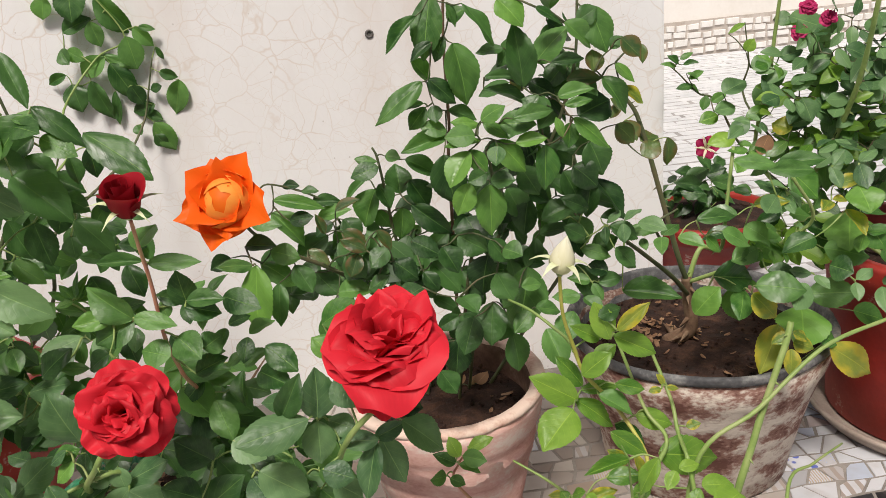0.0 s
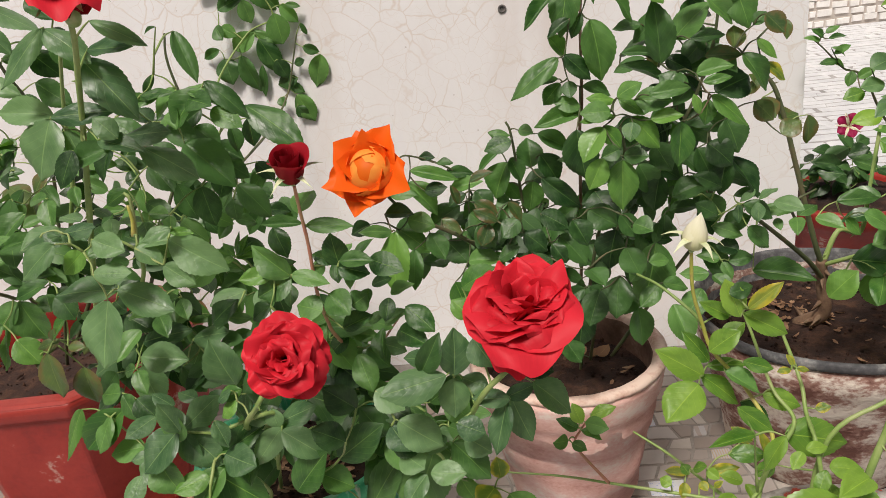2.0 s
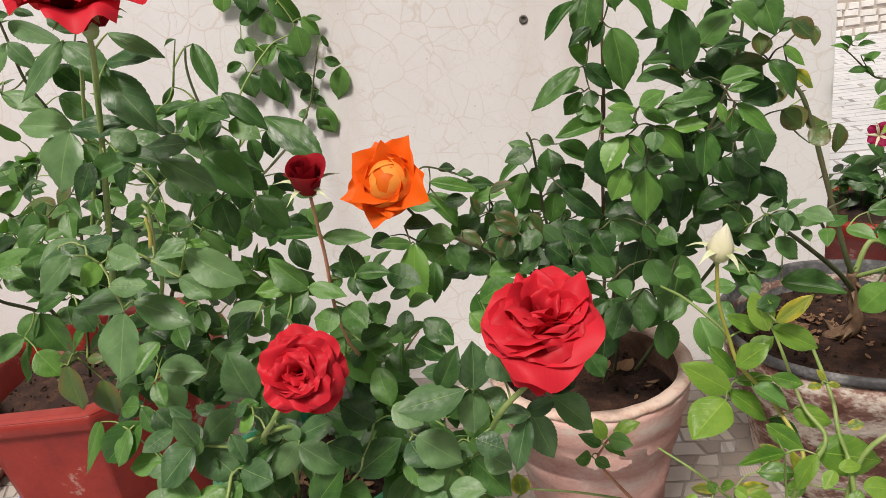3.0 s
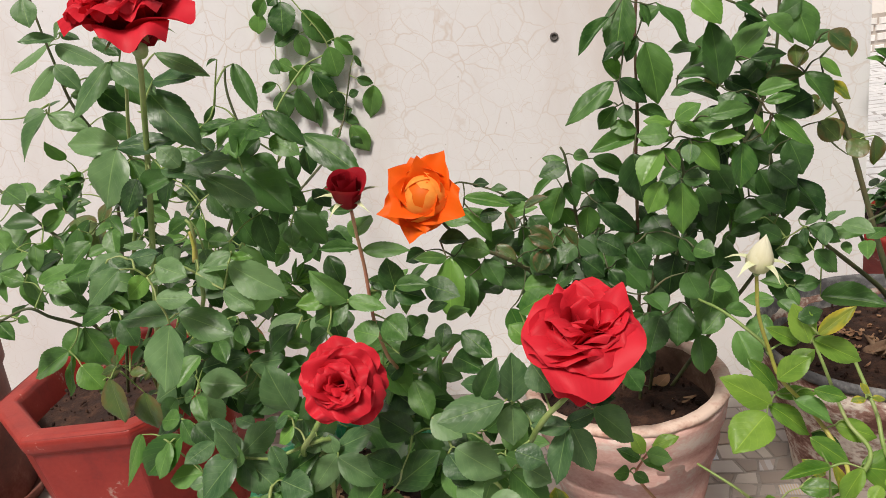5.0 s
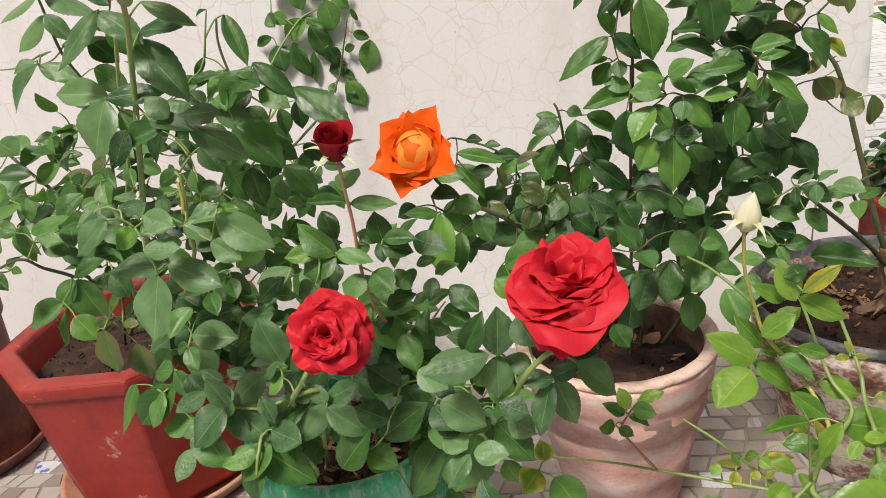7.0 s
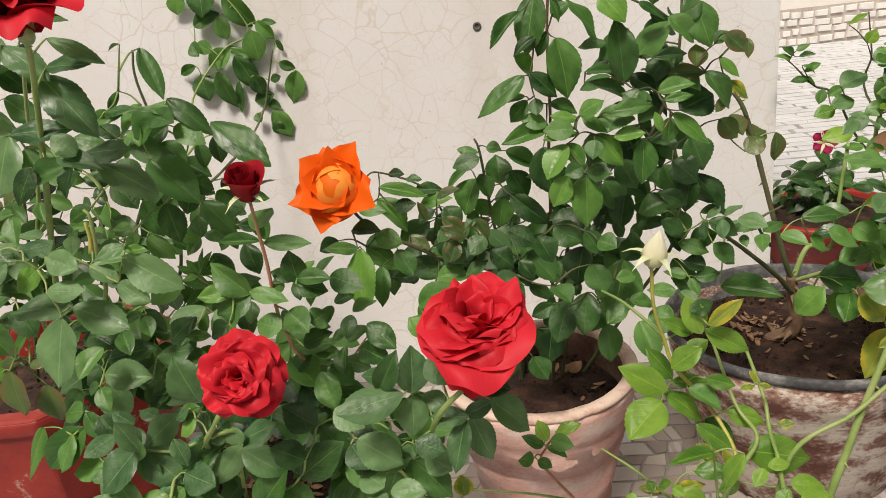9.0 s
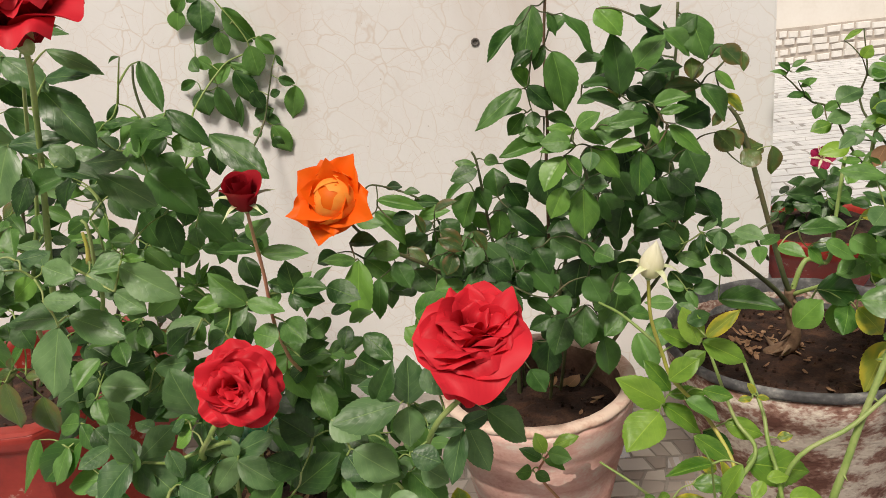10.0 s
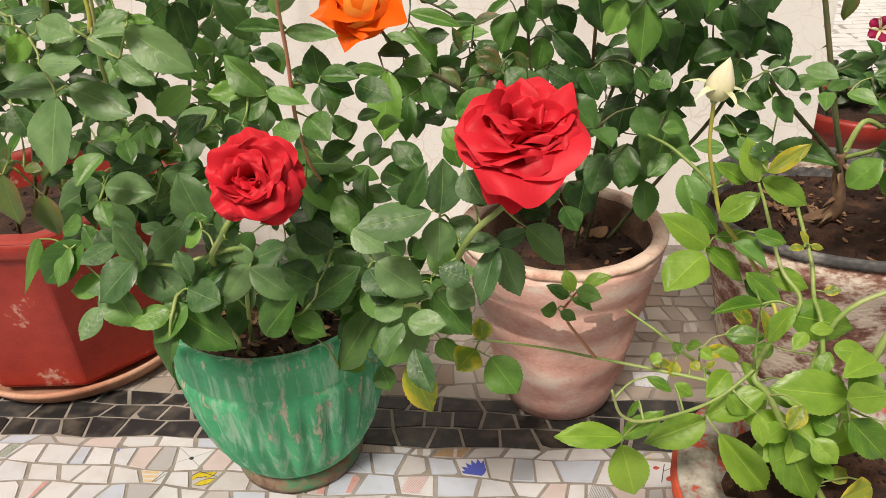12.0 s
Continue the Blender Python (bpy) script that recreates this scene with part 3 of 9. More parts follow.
bm = lathe([(0.165, 0.0), (0.17, 0.006), (0.178, 0.06), (0.19, 0.12), (0.203, 0.18), (0.214, 0.225), (0.219, 0.24), (0.222, 0.25), (0.2295, 0.304), (0.222, 0.304), (0.214, 0.285), (0.205, 0.2)], DRUM_AT, 80, dent)
part("body", bm, DRUM, pot)
bm = lathe([(0.2290, 0.298), (0.232, 0.300), (0.2335, 0.306), (0.2335, 0.313), (0.231, 0.317), (0.225, 0.317), (0.221, 0.311), (0.212, 0.27), (0.20, 0.2)], DRUM_AT, 80, dent, open_foot=True)
part("rim", bm, RUBBER, pot, "weathered black rim")
soil(pot, DRUM_AT, 0.228, 0.262, seed=9)
crumbs(pot, DRUM_AT, 0.216, 0.27, 170, 10)
litter(pot, (DRUM_AT[0] - 0.05, DRUM_AT[1] + 0.02, 0), 0.075, 0.277, 60, 53)
litter(pot, (DRUM_AT[0], DRUM_AT[1], 0), 0.18, 0.272, 25, 54)

pot = sided_pot(FRONT_AT, "orange-red painted low pot with a grey worn lip", mottled("orange_red_paint", [(0.44, 0.05, 0.025), (0.52, 0.085, 0.04), (0.40, 0.32, 0.28)], 0.6, 9, 120, 0.3, [0.3, 0.55, 0.66]), 0.17, 0.222, 0.20, 40, 0.0, 0.022)
bm = lathe([(0.217, 0.196), (0.2185, 0.2005), (0.2165, 0.2035), (0.205, 0.2045), (0.180, 0.203), (0.1725, 0.199), (0.168, 0.18)], FRONT_AT, 64,
           lambda r, a, z: (r + 0.002 * noise.noise(Vector((12 * math.cos(a), 12 * math.sin(a), 50 * z))), 0.001 * noise.noise(Vector((9 * math.cos(a), 9 * math.sin(a), 1.0)))), open_foot=True)
part("rim", bm, mottled("worn_grey_lip", [(0.42, 0.06, 0.035), (0.24, 0.20, 0.18), (0.36, 0.33, 0.30), (0.50, 0.47, 0.44)], 0.8, 24, 140, 0.7, [0.40, 0.44, 0.54, 0.68], detail=10.0), pot, "worn grey lip with flaking red paint")
BIGRED_AT = (1.25, 1.43, 0.0)
pot = thing("flower_pot", BIGRED_AT, "large red painted round pot standing in a saucer", "flower pot", "pots")
bm = lathe([(0.195, 0.015), (0.2, 0.02), (0.21, 0.2), (0.22, 0.33), (0.232, 0.34), (0.238, 0.39), (0.234, 0.40), (0.212, 0.40), (0.207, 0.39), (0.2, 0.3)], BIGRED_AT, 64)
part("body", bm, RED, pot)
soil(pot, BIGRED_AT, 0.206, 0.355, seed=12)
saucer(BIGRED_AT, 0.25, mottled("grey_brown_clay", [(0.30, 0.24, 0.20), (0.40, 0.33, 0.28), (0.48, 0.42, 0.36)], 0.85, 12, 180, 0.25), "grey-brown saucer under the large red pot")
PLANTER_AT = (1.13, 2.34, -0.008)
pot = thing("flower_pot", PLANTER_AT, "red painted bowl pot in the sun behind the wall", "flower pot", "pots")
bm = lathe([(0.13, 0.0), (0.135, 0.006), (0.17, 0.08), (0.20, 0.13), (0.21, 0.14), (0.218, 0.18), (0.214, 0.19), (0.195, 0.19), (0.19, 0.18), (0.18, 0.1)], PLANTER_AT, 64)
part("body", bm, RED, pot)
soil(pot, PLANTER_AT, 0.19, 0.165, seed=13)


# ---- roses: leaves, canes, blooms ----
def leaf_mesh(seed, nv=36, nu=8):
    """One leaflet, one unit long and one wide: oval, saw-toothed, folded along its midrib, quilted between the side veins, curling towards the tip."""
    rg = random.Random(seed)
    fold, arch, twist, bend = rg.uniform(0.02, 0.34), rg.uniform(-0.02, 0.26), rg.uniform(-0.35, 0.35), rg.uniform(-0.07, 0.07)
    droop, belly, wave = rg.uniform(0.0, 0.16), rg.uniform(0.80, 0.98), rg.uniform(0.0, 0.045)
    bm = bmesh.new()
    uv = bm.loops.layers.uv.new("leaf")
    rows = []
    for i in range(nv + 1):
        t = i / nv
        half = 0.5 * math.sin(math.pi * t ** belly) ** 0.72 * (1 - 0.42 * max(0.0, (t - 0.76) / 0.24) ** 1.6) if 0 < i < nv else 0.006
        row = []
        for j in range(nu + 1):
            s = 2 * j / nu - 1
            h, y = half, t
            if abs(s) == 1 and 0 < i < nv:
                h *= (0.978, 1.0, 1.024)[i % 3]
                y += (-0.003, 0.0, 0.006)[i % 3]
            x = s * h
            rib = (6.5 * t - 5.0 * abs(s) * 0.5 + 0.5) % 1.0
            z = fold * abs(x) * 1.2 - droop * x * x * 2.2 - arch * t * t + wave * math.sin(9 * t + 3 * s) * abs(s) + twist * x * (t - 0.3)
            z += 0.013 * math.sin(math.pi * rib) * min(1.0, abs(s) * 4) * (1 - abs(s) ** 4) * math.sin(math.pi * t)
            row.append((bm.verts.new((x + bend * t * t, y, z)), (0.5 + s * 0.5, t)))
        rows.append(row)
    for a, b in zip(rows, rows[1:]):
        for j in range(nu):
            q = (a[j], a[j + 1], b[j + 1], b[j])
            f = bm.faces.new([v for v, _ in q])
            f.smooth = True
            for loop, (_, c) in zip(f.loops, q):
                loop[uv].uv = c
    me = bpy.data.meshes.new("leaflet")
    bm.to_mesh(me)
    bm.free()
    return me


LEAF_SHAPES, INNER_SHAPES = {}, {}
for mi, m in enumerate((LEAF_DEEP_SHADE, LEAF_MID, LEAF_DUSTY, LEAF_FRESH, LEAF_BRIGHT, LEAF_YELLOW, LEAF_RUSTY, LEAF_DRY)):
    LEAF_SHAPES[m.name], INNER_SHAPES[m.name] = [], []
    for k in range(9):
        for shapes, steps in ((LEAF_SHAPES, (36, 8)), (INNER_SHAPES, (15, 4))):
            me = leaf_mesh(100 * mi + k, *steps)
            me.materials.append(m)
            shapes[m.name].append(me)
STEMS = {}      # points of each plant's canes, where stalks may start
STALKS = {}     # feet of each plant's leaves, still without a stalk
LRNG = random.Random(77)


def plant(name, foot, label):
    ob = thing(name, foot, label, "rose" if "rose" in name else "plant", "plants in pots")
    STEMS[ob.name], STALKS[ob.name] = [Vector(foot)], []
    return ob


def cane(parent, material, points, r0, r1):
    """A cane from its foot up, with a few thorns."""
    r0, r1 = r0 * 0.82, r1 * 0.82
    line = smooth_line(points, 7)
    bm = tube(bmesh.new(), line, r0, r1, 9, 0.10)
    rg = random.Random(len(STEMS[parent.name]))
    if r0 > 0.0038:
        for i in range(2, len(line) - 2, 2):
            if rg.random() < 0.5:
                t = (line[i + 1] - line[i]).normalized()
                o = t.cross(Vector((rg.uniform(-1, 1), rg.uniform(-1, 1), rg.uniform(-1, 1)))).normalized()
                r = r0 + (r1 - r0) * i / len(line)
                m = Matrix.Translation(line[i] + o * r * 0.7) @ (o - t * 0.35).to_track_quat("Z", "Y").to_matrix().to_4x4()
                bmesh.ops.create_cone(bm, segments=5, radius1=r * 0.5, radius2=0.0002, depth=r * 2.2, cap_ends=False, matrix=m @ Matrix.Translation((0, 0, r * 1.0)))
    STEMS[parent.name] += line
    return part("cane", bm, material, parent)


def leaf(parent, material, foot, tip, width, face=None):
    """One leaflet from its foot to its tip, turned to the light."""
    b, p = Vector(foot), Vector(tip)
    y = p - b
    L = y.length * 1.08
    y.normalize()
    b -= y * L * 0.03
    width *= 1.15
    n = face or Vector((LRNG.uniform(-0.42, 0.42), -0.66 + LRNG.uniform(-0.3, 0.3), 0.70 + LRNG.uniform(-0.3, 0.3)))
    n = n - y * n.dot(y)
    n.normalize()
    x = y.cross(n)
    width = max(width, 0.30 * L)
    m = Matrix((x * width, y * L, n * L)).transposed().to_4x4()
    m.translation = b - place_of(parent)
    ob = new("leaf", LRNG.choice(LEAF_SHAPES[material.name]))
    ob.parent = parent
    ob.matrix_basis = m
    STALKS[parent.name].append(b)
    return ob


def wall_leaf(parent, material, foot, tip, width):
    """A leaflet that lies almost flat against the wall behind it."""
    return leaf(parent, material, foot, tip, width, Vector((LRNG.uniform(-0.22, 0.22), -1.0, LRNG.uniform(0.0, 0.4))))


def spray(parent, material, at, way, size, pairs=2):
    """A compound leaf: pairs of leaflets along a stalk and one at its end; at is the stalk's foot."""
    d = Vector(way).normalized()
    side = d.cross(Vector((LRNG.uniform(-0.3, 0.3), -0.6, 0.75))).normalized()
    foot = Vector(at)
    n = side.cross(d)
    if n.z < 0:
        n = -n
    for k in range(pairs):
        p = foot + d * size * (0.55 + 0.75 * k) + Vector((0, 0, 0.05 * size * k))
        STEMS[parent.name].append(p)
        for e in (-1, 1):
            L = size * LRNG.uniform(0.62, 0.82) * (0.85 + 0.2 * k)
            w = (side * e + d * LRNG.uniform(0.25, 0.6) + Vector((0, 0, LRNG.uniform(-0.35, 0.1)))).normalized()
            b = p + w * size * 0.08
            leaf(parent, material, b, b + w * L, L * LRNG.uniform(0.55, 0.66), n + Vector((LRNG.uniform(-0.3, 0.3), LRNG.uniform(-0.4, 0.1), 0.2)))
    p = foot + d * size * (0.45 + 0.75 * pairs)
    STEMS[parent.name].append(p)
    L = size * LRNG.uniform(0.9, 1.05)
    leaf(parent, material, p, p + (d + Vector((0, 0, -0.25))).normalized() * L, L * LRNG.uniform(0.56, 0.66), n + Vector((LRNG.uniform(-0.2, 0.2), -0.3, 0.2)))


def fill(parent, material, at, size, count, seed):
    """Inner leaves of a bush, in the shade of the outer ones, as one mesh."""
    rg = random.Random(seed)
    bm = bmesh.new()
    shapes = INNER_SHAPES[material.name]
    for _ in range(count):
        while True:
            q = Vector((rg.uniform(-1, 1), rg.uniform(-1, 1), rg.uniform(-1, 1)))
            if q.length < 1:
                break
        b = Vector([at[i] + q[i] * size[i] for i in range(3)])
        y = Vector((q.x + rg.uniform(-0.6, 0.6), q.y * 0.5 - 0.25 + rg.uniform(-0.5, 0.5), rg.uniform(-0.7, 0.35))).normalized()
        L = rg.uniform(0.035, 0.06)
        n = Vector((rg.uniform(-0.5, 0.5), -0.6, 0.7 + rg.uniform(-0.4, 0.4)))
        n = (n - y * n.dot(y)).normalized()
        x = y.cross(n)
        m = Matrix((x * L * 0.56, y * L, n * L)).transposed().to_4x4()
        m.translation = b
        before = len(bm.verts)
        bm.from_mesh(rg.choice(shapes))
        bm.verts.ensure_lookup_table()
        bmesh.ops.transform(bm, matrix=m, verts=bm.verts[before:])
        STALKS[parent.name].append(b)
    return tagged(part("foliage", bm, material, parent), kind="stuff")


def grow_stalks(parent, material):
    """Joins every leaf to the nearest cane, or to a stalk that already hangs on one."""
    tips = STALKS[parent.name]
    grown = list(STEMS[parent.name])
    rest = list(tips)
    bm = bmesh.new()
    best = [min(((g - b).length, i) for i, g in enumerate(grown)) for b in rest]
    while rest:
        k = min(range(len(rest)), key=lambda i: best[i][0])
        b, (d0, gi) = rest.pop(k), best.pop(k)
        g = grown[gi]
        if d0 > 0.003:
            mid = (g + b) / 2 + Vector((0, 0.004, -0.10 * d0 if b.z < g.z else 0.08 * d0))
            line = smooth_line([g, mid, b], 3)
            tube(bm, line, 0.0013 + 0.006 * min(d0, 0.12), 0.0008, 5)
            new_points = line[2:]
        else:
            new_points = [b]
        for q in new_points:
            grown.append(q)
            for i, r in enumerate(rest):
                dd = (q - r).length * 1.15 + 0.002
                if dd < best[i][0]:
                    best[i] = (dd, len(grown) - 1)
    return tagged(part("leaf_stalk", bm, material, parent), kind="stuff")


def petal_mesh(R, length, width, theta, curl, cup, tip, seed, rmin=0.5, nu=10, nv=10, point=0.11, fold=0.12, ruffle=0.075, taper=0.5):
    """One petal: a sheet that opens from the axis (z) by theta, with a rolled lip and a small point."""
    rg = random.Random(seed)
    bm = bmesh.new()
    uv = bm.loops.layers.uv.new("leaf")
    ph, freq = rg.uniform(0, 6.28), rg.uniform(3.0, 8.0)
    prof = []
    r, h = R * 0.03, 0.0
    steps = nv * 3
    for i in range(steps + 1):
        t = i / steps
        prof.append((r, h))
        a = theta * (0.25 + 0.75 * min(1.0, t * 1.35)) + (curl * max(0.0, t - 0.68) / 0.32 * 2.0)
        r += math.sin(a) * length / steps
        h += math.cos(a) * length / steps
    rows = []
    for i in range(nv + 1):
        t = i / nv
        half = width * 0.5 * (math.sin(math.pi * min(0.5, 0.10 + 0.62 * t)) ** 0.9) * (1 - taper * (max(0, t - 0.6) / 0.4) ** 2)
        row = []
        for j in range(nu + 1):
            s = 2 * j / nu - 1
            tt = t * (1 - point * s * s * t)
            f = tt * steps
            k = min(int(f), steps - 1)
            rr = prof[k][0] + (prof[k + 1][0] - prof[k][0]) * (f - k)
            hh = prof[k][1] + (prof[k + 1][1] - prof[k][1]) * (f - k)
            lat = s * half
            wr = max(rr, R * rmin)
            psi = lat / wr
            x = wr * math.sin(psi)
            back = wr * (1 - math.cos(psi))
            ruf = ruffle * R * math.sin(freq * s + ph) * t * t
            z = hh + cup * s * s * half * 0.8 * (0.4 + 0.6 * t) - max(0, abs(s) - 0.6) * max(0, t - 0.5) * length * fold * (1 if curl > 0 else 0) + ruf
            peak = tip * length * 0.10 * max(0.0, 1 - abs(s) / 0.6) ** 1.5 * max(0.0, (t - 0.75) / 0.25) ** 1.5
            rr += peak * math.sin(theta + curl)
            z += peak * math.cos(theta + curl)
            row.append((bm.verts.new((rr - back, x, z)), (0.5 + 0.5 * s, t)))
        rows.append(row)
    for a, b in zip(rows, rows[1:]):
        for j in range(nu):
            q = (a[j], a[j + 1], b[j + 1], b[j])
            f = bm.faces.new([v for v, _ in q])
            f.smooth = True
            for loop, (_, c) in zip(f.loops, q):
                loop[uv].uv = c
    return bm


def set_in(bm, at, axis, turn):
    q = Vector(axis).normalized().to_track_quat("Z", "Y").to_matrix().to_4x4()
    bmesh.ops.transform(bm, matrix=Matrix.Translation(at) @ q @ pose(0, 0, 0, 0, 0, turn), verts=bm.verts)
    return bm


def calyx(parent, at, axis, r, sepal_length, droop, material=SEPAL):
    """Green cup and five sepals under a bloom."""
    bm = bmesh.new()
    bmesh.ops.create_uvsphere(bm, u_segments=12, v_segments=8, radius=r)
    for v in bm.verts:
        v.co.z = v.co.z * 1.25 - r * 0.8
    part("calyx", set_in(bm, at, axis, 0), SEPAL, parent)
    for k in range(5):
        bm = petal_mesh(r * 2, sepal_length, r * 5.0, droop, 0.25, 0.1, 1.0, 7 * k, 0.6, 4, 6)
        for v in bm.verts:
            v.co.y *= max(0.08, 1 - (v.co - Vector((0, 0, 0))).length / (sepal_length * 1.02))
        part("sepal", set_in(bm, at, axis, 72 * k + 20), material, parent)


def bloom(parent, name, label):
    ob = new(name)
    ob.parent = parent
    ob.empty_display_size = 0.02
    return tagged(ob, label)


def turn_towards(axis, way):
    """The turn about an axis, in degrees, that brings a petal round to a way in the world."""
    v = Vector(axis).normalized().to_track_quat("Z", "Y").inverted() @ Vector(way)
    return math.degrees(math.atan2(v.y, v.x))


# of each whorl: count, lean in degrees, length, width, roll of the lip, height of the foot
FULL = ((3, 8, 0.48, 0.38, 0.5, 0.02), (5, 20, 0.66, 0.54, 0.9, 0.07), (6, 33, 0.80, 0.72, 1.15, 0.05), (6, 47, 0.89, 0.86, 1.2, 0.0), (6, 60, 0.95, 0.97, 1.1, -0.06), (6, 74, 0.98, 1.05, 0.9, -0.14), (6, 90, 1.0, 1.1, 0.65, -0.22))
LOOSE = ((3, 8, 0.52, 0.42, 0.5, 0.02), (5, 24, 0.70, 0.62, 1.1, 0.05), (6, 40, 0.80, 0.80, 1.25, 0.03), (6, 56, 0.88, 0.95, 1.2, 0.0), (6, 68, 0.96, 1.05, 1.15, -0.03), (6, 78, 1.04, 1.12, 0.8, -0.06))


def rose_head(parent, at, axis, R, material, seed, openness, hang=(), whorls=FULL):
    """A full open rose: many whorls of short petals with rolled lips round a dark cavity, flung back to points outside; hang: ways of long hanging petals."""
    rg = random.Random(seed)
    head = bloom(parent, "bloom", "fully open red rose bloom" if material is PETAL_RED else "small magenta rose bloom")
    ax = Vector(axis).normalized()
    foot = Vector(at) - ax * R * 0.62
    for w, (count, lean, length, width, roll, drop) in enumerate(whorls):
        k = w / (len(whorls) - 1)
        start = rg.uniform(0, 360)
        for i in range(count):
            theta = radians((lean + rg.uniform(-8, 8)) * openness)
            bm = petal_mesh(R, R * length * rg.uniform(0.92, 1.08), R * width * rg.uniform(0.80, 1.22), theta, roll * rg.uniform(0.25, 1.15), 0.42 - 0.34 * k, 0.1 + 0.45 * rg.random(),
                            seed * 100 + 10 * w + i, 0.16 + 0.66 * k, 12, 12, point=0.03 + 0.09 * rg.random(), fold=0.08 + 0.22 * rg.random(), ruffle=0.04 + 0.07 * rg.random(), taper=0.18 + 0.22 * rg.random())
            tilt = Vector((rg.uniform(-0.19, 0.19), rg.uniform(-0.19, 0.19), rg.uniform(-0.19, 0.19)))
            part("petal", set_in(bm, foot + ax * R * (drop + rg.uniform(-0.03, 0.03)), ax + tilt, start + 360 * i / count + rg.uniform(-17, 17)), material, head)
    for i, way in enumerate(hang):
        bm = petal_mesh(R, R * 0.80, R * 0.86, radians(122), 0.05, 0.16, 0.4, seed * 31 + i, 0.9, 12, 12, point=0.05, fold=0.2, ruffle=0.05, taper=0.35)
        part("petal", set_in(bm, foot - ax * R * 0.2, ax, turn_towards(axis, way)), material, head)
    calyx(head, foot - ax * R * 0.16, axis, R * 0.11, R * 0.55, radians(115))
    return head


def globe_petal(r, half_angle, top, flare, seed, nu=8, nv=10):
    """A petal folded over the heart of a half open rose: part of a rounded shell with a loose lip."""
    rg = random.Random(seed)
    bm = bmesh.new()
    uv = bm.loops.layers.uv.new("leaf")
    rows = []
    for i in range(nv + 1):
        t = i / nv
        row = []
        for j in range(nu + 1):
            s = 2 * j / nu - 1
            lip = top + 0.35 * s * s
            polar = radians(165) + (lip - radians(165)) * t
            rr = r * (1 + flare * max(0.0, t - 0.75) * 1.6 + 0.02 * math.sin(4 * s + seed))
            psi = s * half_angle * (1 - 0.2 * t)
            row.append((bm.verts.new((rr * math.sin(polar) * math.cos(psi), rr * math.sin(polar) * math.sin(psi), rr * math.cos(polar) * 1.02)), (0.5 + 0.5 * s, t)))
        rows.append(row)
    for a, b in zip(rows, rows[1:]):
        for j in range(nu):
            q = (a[j], a[j + 1], b[j + 1], b[j])
            f = bm.faces.new([v for v, _ in q])
            for loop, (_, c) in zip(f.loops, q):
                loop[uv].uv = c
    return bm


def orange_rose(parent, at, axis, R, seed):
    """A half open rose: a pale globe of folded petals in a collar of pointed orange ones."""
    rg = random.Random(seed)
    head = bloom(parent, "bloom", "half open orange rose bloom with a pale heart")
    ax = Vector(axis).normalized()
    foot = Vector(at) - ax * R * 0.5
    heart = foot + ax * R * 0.42
    bm = bmesh.new()
    bmesh.ops.create_uvsphere(bm, u_segments=20, v_segments=14, radius=R * 0.446)
    part("heart", set_in(bm, heart, axis, 0), PETAL_PEACH, head, "closed pale heart of the bloom")
    for i in range(9):
        k = i / 8
        bm = globe_petal(R * (0.450 + 0.13 * k ** 1.4), radians(66 + 6 * k), radians(13 + 40 * k ** 1.1), 0.38 * k * k, seed + i)
        part("petal", set_in(bm, heart - ax * R * 0.05 * k, axis, i * 137.5 + 60), PETAL_PEACH, head, "pale inner petal")
    for i in range(13):
        k = i / 12
        bm = petal_mesh(R, R * (0.86 + 0.34 * k) * rg.uniform(0.86, 1.16), R * (1.02 + 0.16 * k) * rg.uniform(0.9, 1.1), radians(28 + 56 * k) + rg.uniform(-0.12, 0.12), 0.02 + 0.30 * k * rg.random(), 0.20, 1.4, seed * 70 + i, 0.5 + 0.8 * k, 12, 12, point=0.09 + 0.16 * rg.random(), fold=0.12 + 0.36 * rg.random(), ruffle=0.03 + 0.04 * rg.random(), taper=0.12 + 0.34 * rg.random())
        part("petal", set_in(bm, foot - ax * R * 0.12 * k, ax + Vector((rg.uniform(-0.12, 0.12), 0, rg.uniform(-0.12, 0.12))), i * 137.5 + 40), PETAL_ORANGE, head)
    calyx(head, foot - ax * R * 0.15, axis, R * 0.15, R * 0.5, radians(120))
    return head


